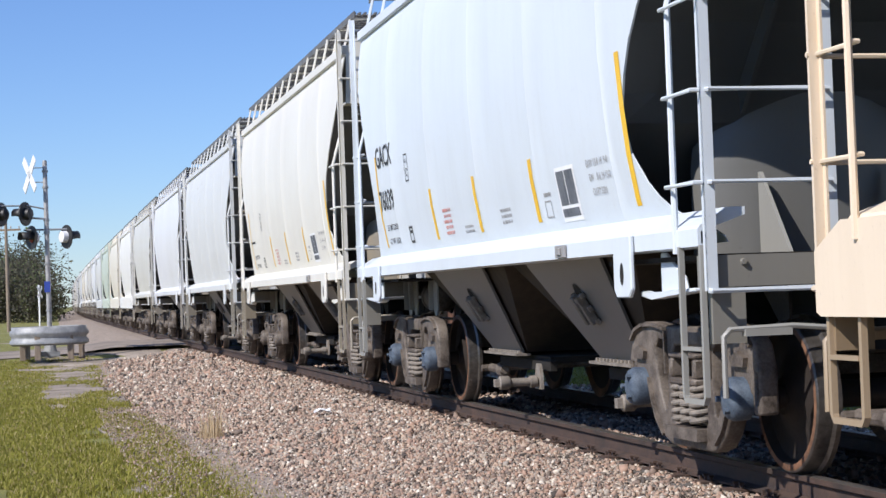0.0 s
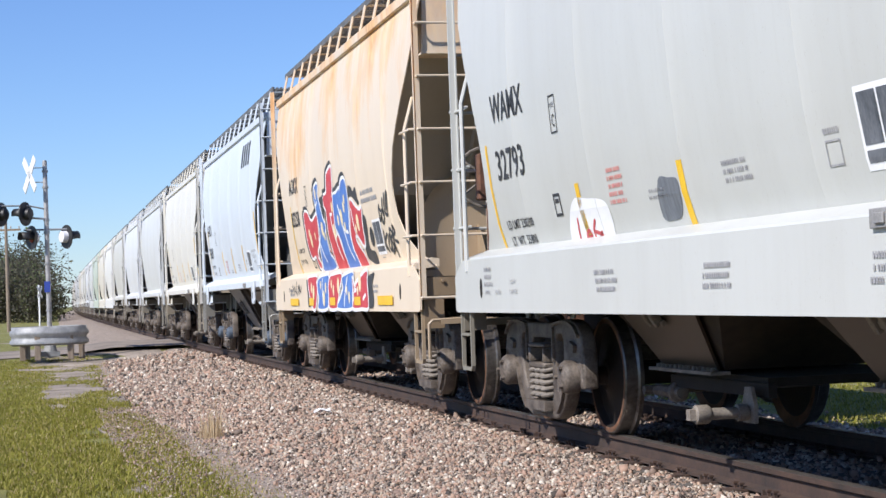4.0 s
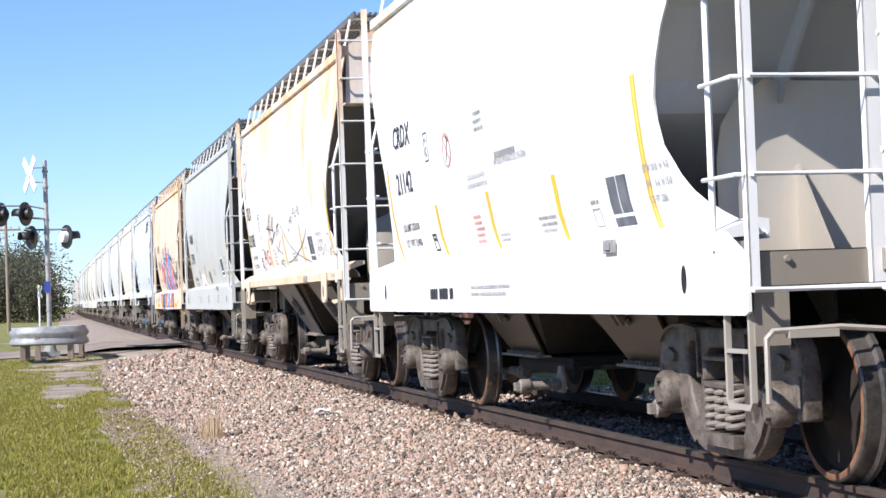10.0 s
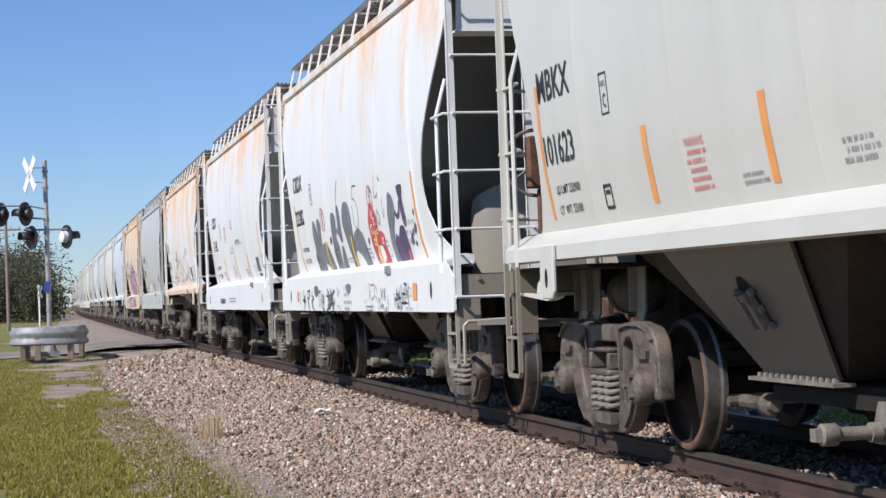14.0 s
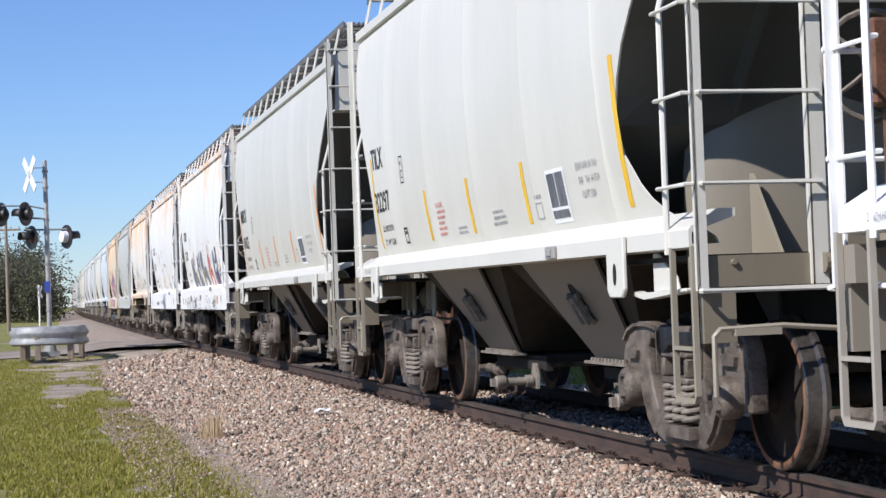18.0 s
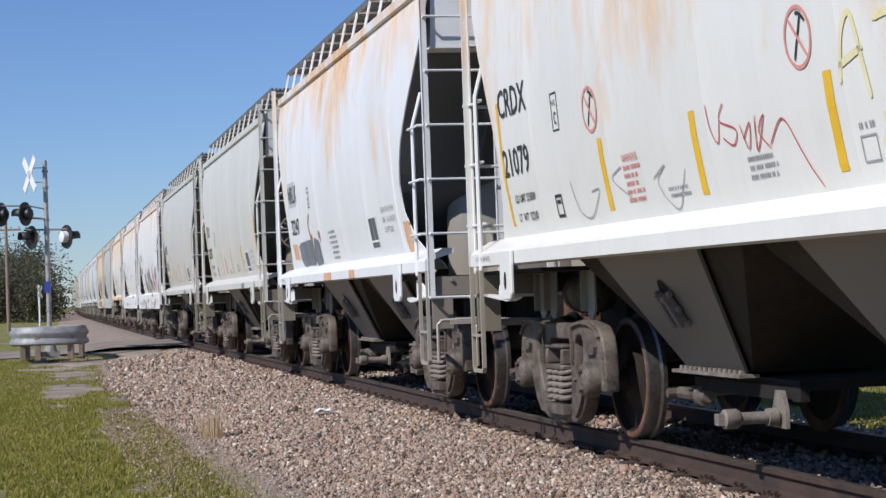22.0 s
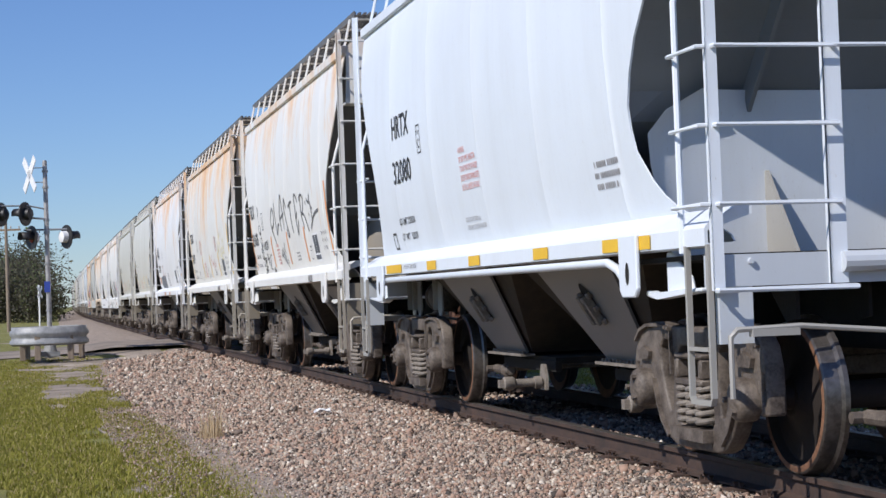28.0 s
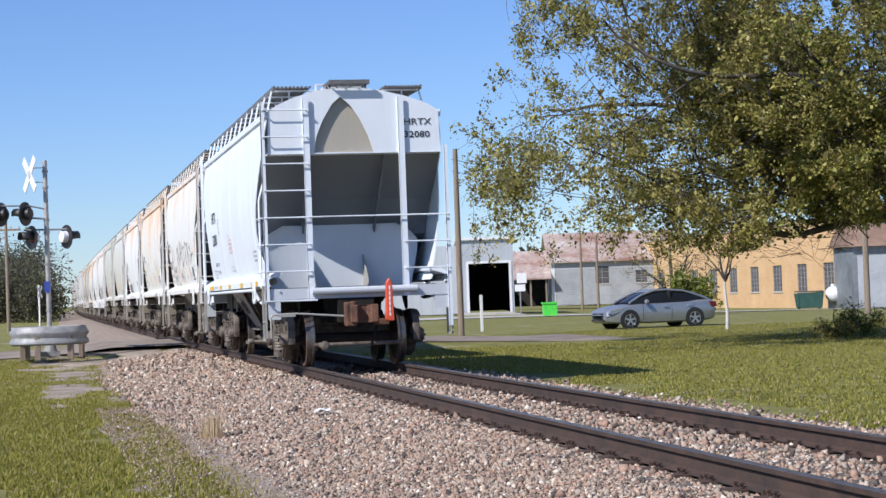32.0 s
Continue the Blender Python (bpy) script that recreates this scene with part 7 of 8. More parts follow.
    for low, spots in ((False, ((-2.3, 2.02), (-2.24, 1.93), (-1.83, 1.98), (-1.38, 2.52), (-1.15, 2.04), (-1.05, 1.95), (-0.14, 2.28), (-0.2, 1.97), (0.81, 2.33), (0.72, 2.24), (0.46, 2.12), (0.63, 2.0), (0.2, 2.1), (1.53, 2.01), (1.36, 1.94))),
                       (True, ((-1.6, 1.27), (-1.43, 1.2), (-0.8, 1.3), (-0.38, 1.26), (-0.55, 1.12), (0.09, 1.3), (0.24, 1.22), (0.61, 1.27), (1.22, 1.21), (1.38, 1.13), (2.12, 1.29), (1.97, 1.2)))):
        for n, (u, v) in enumerate(spots):
            k = (0.8, 1.15, 0.65)[n % 3]
            blob(tan, -u, v, [(-0.07 * k, 0.0), (-0.045 * k, 0.07 * k), (0.03 * k, 0.09 * k), (0.075 * k, 0.02 * k), (0.04 * k, -0.08 * k), (-0.03 * k, -0.07 * k)], CREAM, 0.0095, "spray_dot", 4, low)
    # white breaks and loops inside the letters
    sprayed(tan, 0, 0, [[(-0.35, 2.2), (-0.25, 1.9), (-0.02, 1.6)], [(-0.38, 2.2), (-0.2, 2.2)], [(-0.2, 1.9), (0.02, 1.96)], [(0.3, 2.3), (0.42, 2.1), (0.62, 1.75), (0.78, 1.58)], [(0.42, 2.05), (0.6, 1.95), (0.8, 1.93)], [(1.2, 2.2), (1.25, 1.98), (1.3, 1.88)],
                        [(-1.6, 1.95), (-1.45, 1.75), (-1.3, 1.6)], [(-1.5, 2.35), (-1.3, 2.42)], [(-2.0, 1.7), (-1.8, 1.6)]], 0.045, WHITE, 0.0092, "spray_glint")
    sprayed(tan, 0, 0, [[(-0.62, 1.4), (-0.66, 1.25), (-0.6, 1.05)], [(1.3, 1.38), (1.12, 1.2), (1.0, 1.02)], [(1.85, 1.28), (1.75, 1.2), (1.9, 1.22)], [(2.3, 1.1), (2.5, 1.16)]], 0.045, WHITE, 0.0092, "spray_glint", True)
    sprayed(tan, 0, 0, [[(2.97, 2.14), (2.91, 2.09), (2.92, 1.95)], [(2.95, 2.1), (3.04, 2.06), (3.0, 2.0), (2.92, 1.97)], [(3.13, 2.09), (3.04, 2.03), (3.04, 1.94), (3.14, 1.96), (3.19, 2.04), (3.13, 2.09)], [(3.2, 2.21), (3.13, 2.09), (3.2, 1.98)],
                        [(3.34, 2.26), (3.25, 2.1), (3.3, 2.02), (3.42, 2.02)], [(3.32, 2.06), (3.39, 2.19), (3.48, 2.26), (3.38, 2.04)], [(2.96, 1.87), (2.92, 1.64)], [(3.14, 1.82), (2.95, 1.73), (3.05, 1.61)],
                        [(3.21, 1.8), (3.12, 1.69), (3.15, 1.63), (3.26, 1.68), (3.26, 1.78), (3.21, 1.8)], [(3.31, 1.88), (3.22, 1.58)], [(3.34, 1.87), (3.42, 1.8), (3.31, 1.75), (3.37, 1.66), (3.24, 1.6)], [(3.49, 1.9), (3.39, 1.61)],
                        [(3.49, 1.9), (3.57, 1.82), (3.43, 1.75), (3.47, 1.54)], [(3.49, 1.73), (3.67, 1.7)]], 0.042, SOOT, 0.006, "spray_scrawl")
    bars(tan, -2.09, 2.36, 1.0, 2, 0.05)
    blob(c[6], 0, 0, [(-2.78, 2.18), (-2.6, 2.14), (-2.5, 1.95), (-2.53, 1.73), (-2.66, 1.42), (-3.01, 1.43), (-2.89, 1.8), (-2.89, 2.01)], SLATE, 0.004)
    blob(c[6], 0, 0, [(-2.43, 2.17), (-2.26, 2.19), (-2.15, 2.1), (-2.25, 1.86), (-2.03, 1.86), (-1.76, 1.78), (-1.61, 1.58), (-1.61, 1.39), (-1.93, 1.4), (-2.08, 1.53), (-2.31, 1.59), (-2.42, 1.42), (-2.61, 1.43), (-2.49, 1.73), (-2.48, 1.98)], SLATE, 0.004)
    blob(c[6], 0, 0, [(-1.25, 2.17), (-1.07, 2.22), (-0.91, 2.16), (-0.93, 2.03), (-0.82, 2.01), (-0.75, 2.25), (-0.63, 2.29), (-0.55, 2.18), (-0.58, 1.97), (-0.59, 1.85), (-0.72, 1.82), (-0.82, 1.91), (-0.94, 1.95), (-1.04, 1.88), (-0.95, 1.79), (-0.98, 1.64), (-1.07, 1.49), (-0.84, 1.67), (-0.74, 1.78), (-0.62, 1.74), (-0.65, 1.53), (-0.74, 1.35), (-1.37, 1.37), (-1.43, 1.57), (-1.36, 1.82)], SLATE, 0.004)
    blob(c[6], 0, 0, [(-0.39, 2.14), (-0.21, 2.28), (0.01, 2.3), (0.16, 2.24), (0.22, 2.07), (0.19, 1.9), (0.14, 1.75), (0.25, 1.88), (0.49, 1.94), (0.71, 1.92), (0.87, 1.82), (0.95, 1.61), (0.9, 1.34), (0.64, 1.32), (0.63, 1.46), (0.52, 1.6), (0.31, 1.68), (0.14, 1.67), (0.02, 1.5), (0.06, 1.32), (-0.26, 1.41), (-0.2, 1.59), (-0.33, 1.87), (-0.41, 2.02)], SLATE, 0.004)
    white6 = c[6]
    blob(white6, 0, 0, [(1.22, 2.18), (1.35, 2.19), (1.45, 2.13), (1.56, 2.02), (1.56, 1.94), (1.58, 1.87), (1.74, 1.85), (1.84, 1.8), (1.82, 1.7), (1.85, 1.6), (1.85, 1.48), (1.76, 1.36), (1.53, 1.36), (1.35, 1.34), (1.14, 1.35), (1.06, 1.41), (1.08, 1.54), (1.07, 1.65), (1.04, 1.8), (1.04, 1.96), (1.12, 2.08)], CRIMSON, 0.004, "spray_letter")
    blob(white6, 0, 0, [(1.4, 1.69), (1.61, 1.69), (1.66, 1.59), (1.53, 1.52), (1.3, 1.5), (1.26, 1.61)], WHITE, 0.0055, "spray_gap")
    for u, v, k in ((1.2, 1.9, 1.0), (1.4, 1.98, 0.8), (1.25, 1.75, 0.7), (1.5, 1.86, 0.6), (1.3, 2.05, 0.6), (1.72, 1.75, 0.7), (1.15, 1.5, 0.6), (1.62, 1.42, 0.7)):
        sprayed(white6, -u, v, [[(0.06 * k * math.cos(a), 0.05 * k * math.sin(a)) for a in (0.0, 1.2, 2.5, 3.9, 5.0, 6.2)]], 0.016, WHITE, 0.0058, "spray_glint")
    blob(white6, 0, 0, [(2.4, 2.24), (2.52, 2.23), (2.64, 2.16), (2.65, 2.05), (2.6, 1.96), (2.47, 1.86), (2.4, 1.73), (2.37, 1.57), (2.34, 1.41), (2.37, 1.34), (2.22, 1.34), (2.14, 1.49), (2.15, 1.68), (2.2, 1.89), (2.28, 2.09)], SLATE, 0.004, "spray_letter")
    blob(white6, 0, 0, [(2.91, 2.28), (3.18, 2.28), (3.12, 2.15), (3.14, 2.04), (3.16, 1.93), (3.1, 1.85), (3.0, 1.87), (2.96, 2.0), (2.96, 2.12), (2.91, 2.22)], PLUM, 0.004, "spray_letter")
    blob(white6, 0, 0, [(2.78, 1.86), (2.9, 1.87), (3.01, 1.83), (3.06, 1.68), (3.02, 1.54), (2.92, 1.35), (2.7, 1.34), (2.43, 1.35), (2.25, 1.35), (2.38, 1.46), (2.38, 1.62), (2.49, 1.79), (2.62, 1.76), (2.71, 1.82)], PLUM, 0.0045, "spray_letter")
    blob(white6, 0, 0, [(2.9, 1.58), (3.0, 1.6), (2.89, 1.36), (2.76, 1.36)], CRIMSON, 0.0055, "spray_letter")
    sprayed(white6, 0, 0, [[(2.66, 2.03), (2.73, 1.97), (2.86, 2.0), (2.95, 2.13)]], 0.06, PLUM, 0.0045, "spray_scrawl")
    sprayed(white6, 0, 0, [[(1.74, 2.48), (1.67, 2.35), (1.69, 2.23), (1.85, 2.28)], [(1.95, 2.44), (2.02, 2.4), (2.0, 2.48)], [(0.17, 2.27), (0.15, 2.04), (0.35, 1.94), (0.49, 2.12), (0.43, 2.26), (0.23, 2.31)], [(-0.73, 2.59), (-0.9, 2.43), (-0.94, 2.22)], [(0.54, 2.44), (0.32, 2.44), (0.25, 2.31)],
                           [(1.68, 2.1), (1.62, 2.0), (1.7, 1.93), (1.78, 2.02), (1.68, 2.1)], [(2.05, 2.22), (1.98, 2.08), (2.04, 2.0), (2.1, 2.1)]], 0.014, PLUM, 0.006, "spray_scrawl")
    sprayed(white6, 0, 0, [[(-3.79, 1.236), (-3.88, 1.056)], [(-3.46, 1.256), (-3.56, 1.095), (-3.32, 1.174)], [(-3.38, 1.183), (-3.5, 0.966)], [(-3.46, 1.079), (-3.32, 1.102), (-3.43, 0.982)], [(-3.1, 1.234), (-3.04, 0.998)], [(-3.12, 1.219), (-2.91, 1.239), (-3, 1.139), (-3.14, 1.132), (-2.94, 0.983)], [(-2.7, 1.236), (-2.7, 0.991)], [(-2.76, 1.168), (-2.58, 1.136), (-2.76, 1.076), (-2.52, 0.968)], [(-2.08, 1.249), (-2.1, 0.999)], [(-2.14, 1.198), (-2, 1.233)], [(-1.9, 1.246), (-1.96, 1.014)], [(-1.87, 1.086), (-1.76, 1.172), (-1.7, 1.114), (-1.86, 1.028), (-1.68, 0.971)], [(-1.74, 1.193), (-1.72, 0.978)]], 0.022, SOOT, 0.006, "spray_tag", True)
    sprayed(white6, 0, 0, [[(-1.4, 1.259), (-1.3, 1.069), (-1.47, 0.957)], [(-1.28, 1.222), (-1.38, 1.027)], [(-1.15, 1.261), (-1.1, 1.082), (-1.31, 0.986)], [(-1.06, 1.205), (-1, 1.068), (-0.96, 0.932)], [(-1.5, 1.155), (-1.09, 1.164), (-0.84, 1.228)], [(-1.25, 1.11), (-1, 1.136), (-1.3, 1.041), (-0.91, 1.067)], [(-0.85, 1.121), (-1, 0.945)]], 0.034, SPRAY, 0.006, "spray_tag", True)
    sprayed(white6, 0, 0, [[(-0.66, 1.265), (-0.59, 1.198), (-0.64, 1.159)], [(-0.47, 1.222), (-0.6, 1.145)], [(-0.63, 1.066), (-0.67, 0.934)], [(-0.56, 1.026), (-0.48, 1.013), (-0.38, 0.935)]], 0.02, FADED, 0.006, "spray_tag", True)
    sprayed(white6, 0, 0, [[(1.46, 1.285), (1.41, 1.169)], [(1.31, 0.99), (1.29, 1.069), (1.4, 1.104)], [(1.57, 1.282), (1.57, 1.067)], [(1.64, 1.22), (1.56, 1.1)], [(1.64, 1.22), (1.69, 1.105), (1.91, 1.145), (1.91, 1.215), (1.98, 1.245), (2.07, 1.159)], [(1.88, 1.274), (1.88, 1.146)], [(1.91, 1.145), (2.05, 1.086), (2.17, 0.95)], [(1.71, 1.099), (1.75, 0.947), (1.86, 1.002), (1.79, 1.034)]], 0.009, SPRAY, 0.006, "spray_tag", True)
    sprayed(white6, 0, 0, [[(1.58, 1.282), (1.72, 1.253), (1.87, 1.278)]], 0.012, CRIMSON, 0.006, "spray_tag", True)
    sprayed(white6, 0, 0, [[(2.26, 1.218), (2.34, 1.094)], [(2.38, 1.221), (2.27, 1.092)], [(2.42, 1.215), (2.53, 1.082)], [(2.52, 1.223), (2.43, 1.088)], [(2.14, 1.064), (2.18, 1.111), (2.24, 1.002), (2.36, 1.043), (2.47, 0.931), (2.56, 1.012), (2.6, 0.927)], [(2.65, 1.136), (2.67, 0.972), (2.5, 0.967)]], 0.016, SPRAY, 0.006, "spray_tag", True)
    sprayed(white6, 0, 0, [[(3.01, 1.16), (3.06, 1.002)], [(3.11, 1.163), (3.19, 0.979)], [(3.05, 1.088), (3.15, 1.106)], [(3.15, 1.209), (3.18, 1.096), (3.24, 1.142), (3.14, 1.143)], [(3.22, 1.17), (3.27, 1.002), (3.2, 1.04)], [(3.24, 1.105), (3.35, 1.113)], [(3.28, 1.225), (3.38, 0.952)], [(3.38, 1.245), (3.42, 1.094), (3.36, 0.966)], [(3.48, 1.157), (3.53, 1.03)], [(3.39, 1.057), (3.69, 1.056)], [(3.44, 1.148), (3.57, 1.151)], [(3.52, 1.251), (3.65, 1.247)], [(3.56, 1.236), (3.52, 1.138)], [(3.65, 1.243), (3.58, 1.056)], [(3.68, 1.198), (3.68, 1.091)], [(3.74, 1.258), (3.75, 1.016)]], 0.02, SOOT, 0.006, "spray_tag", True)
    sprayed(white6, 0, 0, [[(3.76, 1.213), (3.87, 1.193), (3.88, 1.133), (3.81, 1.125)], [(4.17, 1.045), (4.15, 0.961)]], 0.012, FADED, 0.006, "spray_tag", True)
    for words, y, z in (("CAUTION", 0.16, 1.225), ("OPEN HATCH", 0.16, 1.145), ("BEFORE UNLOADING", 0.16, 1.055), ("COMPARTMENT", 0.16, 0.975)):
        lettering(white6, words, y - 0.27, z, 0.042, 0.95, "faded", True)
    lettering(white6, "LIFT HERE  JACK HERE", -3.85, 0.985, 0.032, 0.75, "faded", True)
    bars(white6, -1.60, 1.03, 0.42, 2, 0.022, SPRAY, True)
    for u, z, w, h in ((3.96, 1.25, 0.19, 0.17), (-4.12, 1.23, 0.12, 0.14)):
        patch(white6, "sill_patch", -u, z, w, h, ORANGE, 0.004, True)
    blob(white6, 0, 0, [(-2.5, 1.28), (-2.2, 1.28), (-2.25, 1.16), (-2.45, 1.17)], SPRAY, 0.004, "spray_dot", 4, True)
    blob(white6, 0, 0, [(0.02, 1.28), (0.33, 1.28), (0.28, 1.19), (0.1, 1.18)], SLATE, 0.004, "spray_dot", 4, True)
    blob(c[6], 0, 0, [(3.74, 1.82), (3.84, 1.87), (3.86, 1.81), (3.77, 1.75)], PLUM, 0.004)
    blob(c[6], 0, 0, [(3.49, 1.71), (3.59, 1.78), (3.61, 1.7), (3.49, 1.64)], PLUM, 0.004)
    blob(c[6], 0, 0, [(3.63, 1.79), (3.69, 1.82), (3.71, 1.78), (3.64, 1.74)], PLUM, 0.004)
    blob(c[6], 0, 0, [(3.66, 1.66), (3.72, 1.69), (3.73, 1.65), (3.67, 1.63)], PLUM, 0.004)
    blob(c[6], 0, 0, [(3.82, 1.98), (3.87, 2.01), (3.88, 1.97), (3.83, 1.94)], PLUM, 0.004)
    blob(c[6], 0, 0, [(-1.57, 1.88), (-1.44, 1.93), (-1.41, 1.87), (-1.53, 1.82)], PLUM, 0.004)
    blob(c[6], 0, 0, [(1.09, 1.78), (1.17, 1.82), (1.19, 1.77), (1.11, 1.73)], PLUM, 0.004)
    sprayed(c[1], 0, 0, [[(-1.73, 2.4), (-1.58, 2.54), (-1.45, 2.57), (-1.36, 2.45), (-1.46, 2.31), (-1.7, 2.26)],
                       [(-1.73, 2.4), (-1.7, 2.26), (-1.52, 2.14), (-1.39, 2.01)],
                       [(-1.19, 2.66), (-1.19, 2.46), (-1.11, 2.13)],
                       [(-1.11, 2.13), (-0.92, 2.28), (-0.79, 2.29)],
                       [(-0.66, 2.34), (-0.56, 2.56), (-0.4, 2.73), (-0.32, 2.53), (-0.25, 2.2)],
                       [(-0.66, 2.43), (-0.58, 2.18)],
                       [(-0.64, 2.36), (-0.21, 2.44)],
                       [(0.13, 2.5), (0.05, 2.59), (-0.02, 2.64), (-0.09, 2.51), (0.03, 2.33), (0.14, 2.16), (0.22, 2.1), (0.1, 2.07), (0, 2.2)],
                       [(0.35, 2.5), (0.56, 2.55), (0.75, 2.56)],
                       [(0.56, 2.53), (0.56, 2.36), (0.65, 2.1)],
                       [(1.35, 2.52), (1.24, 2.61), (1.14, 2.64), (1.04, 2.6), (1.07, 2.45), (1.06, 2.27)],
                       [(1.06, 2.27), (1.24, 2.39)],
                       [(1.07, 2.28), (1.1, 2.15), (1.15, 2.07), (1.31, 2.27)],
                       [(1.54, 2.53), (1.62, 2.59), (1.78, 2.6), (1.9, 2.52), (1.8, 2.36), (1.69, 2.34)],
                       [(1.62, 2.59), (1.64, 2.34), (1.8, 2.12)],
                       [(1.69, 2.34), (1.93, 2.29), (2.17, 2.07)],
                       [(2.11, 2.49), (2.1, 2.44)],
                       [(2.36, 2.31), (2.36, 2.27)],
                       [(2.24, 2.51), (2.41, 2.46), (2.49, 2.57)],
                       [(2.5, 2.47), (2.58, 2.3), (2.55, 2.17)],
                       [(2.39, 2.09), (2.59, 2.2), (2.83, 2.28), (3.21, 2.32)],
                       [(2.64, 2.39), (2.63, 2.35)]], 0.04, SPRAY, 0.006)
    sprayed(c[1], 0, 0, [[(-3.45, 2.71), (-3.43, 2.54), (-3.32, 2.68)], [(-3.41, 2.62), (-3.37, 2.41)], [(-3.42, 2.38), (-3.48, 2.3), (-3.38, 2.23), (-3.24, 2.27), (-3.26, 2.36), (-3.4, 2.38)], [(-3.39, 2.32), (-3.39, 2.3)], [(-3.3, 2.32), (-3.29, 2.3)], [(-3.42, 2.28), (-3.35, 2.25), (-3.28, 2.27)],
                         [(-3.37, 2.2), (-3.43, 2.12), (-3.3, 2.07), (-3.2, 2.13), (-3.32, 2.19)], [(-3.39, 2.04), (-3.16, 2.04), (-3.39, 1.98), (-3.16, 1.96)], [(-3.5, 1.93), (-3.3, 1.93), (-3.3, 1.84), (-3.52, 1.83), (-3.28, 1.8)], [(-3.52, 1.77), (-3.44, 1.7), (-3.21, 1.79), (-3.22, 1.67), (-3.46, 1.63), (-3.12, 1.63)],
                         [(-3.57, 1.58), (-3.39, 1.59), (-3.41, 1.52), (-3.6, 1.51), (-3.73, 1.46), (-3.57, 1.46)], [(-3.5, 2.0), (-3.42, 1.9), (-3.55, 1.85)], [(-3.3, 1.75), (-3.4, 1.68), (-3.3, 1.58)]], 0.018, INK, 0.006, "spray_scrawl")
    sprayed(c[1], 0, 0, [[(-3.04, 1.94), (-3.02, 2.08), (-2.96, 1.97), (-2.85, 2.09), (-2.84, 1.96)], [(-2.76, 2.08), (-2.83, 1.98), (-2.7, 1.97), (-2.67, 2.08), (-2.76, 2.08)], [(-2.7, 1.96), (-2.64, 2.1), (-2.54, 1.97), (-2.5, 2.11)], [(-2.91, 1.9), (-2.94, 1.8), (-2.79, 1.82), (-2.81, 1.91)],
                         [(-2.86, 1.7), (-2.73, 1.84), (-2.66, 1.7), (-2.49, 1.85), (-2.35, 1.86)], [(-2.62, 1.73), (-2.74, 1.66), (-2.59, 1.62)], [(-2.44, 1.65), (-2.44, 1.57), (-2.23, 1.66), (-2.34, 1.58), (-2.17, 1.57)], [(-2.4, 1.62), (-2.2, 1.6)]], 0.022, SOOT, 0.006, "spray_scrawl")
    sprayed(c[1], 0, 0, [[(-1.15, 1.78), (-0.99, 1.91), (-1.01, 1.76), (-0.85, 1.93), (-0.89, 1.73), (-0.76, 1.9), (-0.78, 1.7), (-0.62, 2.01), (-0.68, 1.72), (-0.58, 1.59)], [(-1.1, 1.85), (-1.0, 1.8), (-0.9, 1.86), (-0.8, 1.78)]], 0.016, SPRAY, 0.006, "spray_scrawl")
    rusty8 = c[8]
    sprayed(rusty8, -0.07, 0, [[(-0.64, 2.31), (-0.3, 2.15), (0.13, 1.96), (0.65, 1.82), (1.26, 1.73), (1.93, 1.64)], [(-0.33, 1.69), (0.35, 1.73), (0.87, 1.81), (1.37, 1.9), (1.79, 2.02), (2.02, 2.11)], [(-1.36, 1.98), (-1.04, 1.89), (-0.71, 1.83)], [(-1.29, 1.87), (-0.96, 1.99), (-0.74, 2.06)],
                               [(-1.15, 1.75), (-0.99, 1.68), (-0.82, 1.63)], [(-1.2, 1.67), (-0.93, 1.74), (-0.86, 1.77)]], 0.016, SPRAY, 0.006, "spray_scrawl")
    sprayed(rusty8, 0, 0, [[(0.9, 2.34), (1.1, 2.47), (1.14, 2.33)], [(0.95, 2.39), (1.14, 2.38)], [(1.19, 2.46), (1.2, 2.34), (1.32, 2.34)], [(1.3, 2.42), (1.33, 2.36)], [(1.42, 2.47), (1.41, 2.35)], [(1.42, 2.46), (1.55, 2.46)], [(1.42, 2.41), (1.5, 2.41)], [(1.66, 2.45), (1.53, 2.42), (1.58, 2.39), (1.52, 2.35), (1.65, 2.35)],
                           [(0.68, 2.42), (0.64, 2.24)], [(0.67, 2.31), (0.51, 2.29), (0.61, 2.24)], [(0.79, 2.35), (0.7, 2.31), (0.78, 2.26), (0.85, 2.32), (0.79, 2.35)], [(0.41, 2.26), (0.33, 2.15), (0.3, 2.2)], [(0.33, 2.15), (0.45, 2.17)], [(1.46, 2.26), (1.47, 2.14), (1.41, 2.2)]], 0.014, SPRAY, 0.006, "spray_scrawl")
    sprayed(rusty8, 0.12, -0.02, [[(-2.09, 2.38), (-1.9, 2.3), (-1.48, 2.53), (-1.47, 2.28), (-1.16, 2.48), (-1.38, 2.14)], [(-2.05, 2.31), (-1.23, 2.25)], [(-1.76, 2.42), (-1.82, 2.13), (-1.54, 2.15), (-1.66, 2.04), (-1.08, 2.23)], [(-0.99, 2.24), (-0.97, 2.13)], [(-0.74, 2.33), (-0.87, 2.25), (-0.79, 2.16)], [(-0.59, 2.34), (-0.76, 2.26), (-0.61, 2.2)],
                           [(-1.75, 2.5), (-1.7, 2.2)], [(-1.6, 2.45), (-1.65, 2.18)]], 0.024, SPRAY, 0.006, "spray_scrawl")
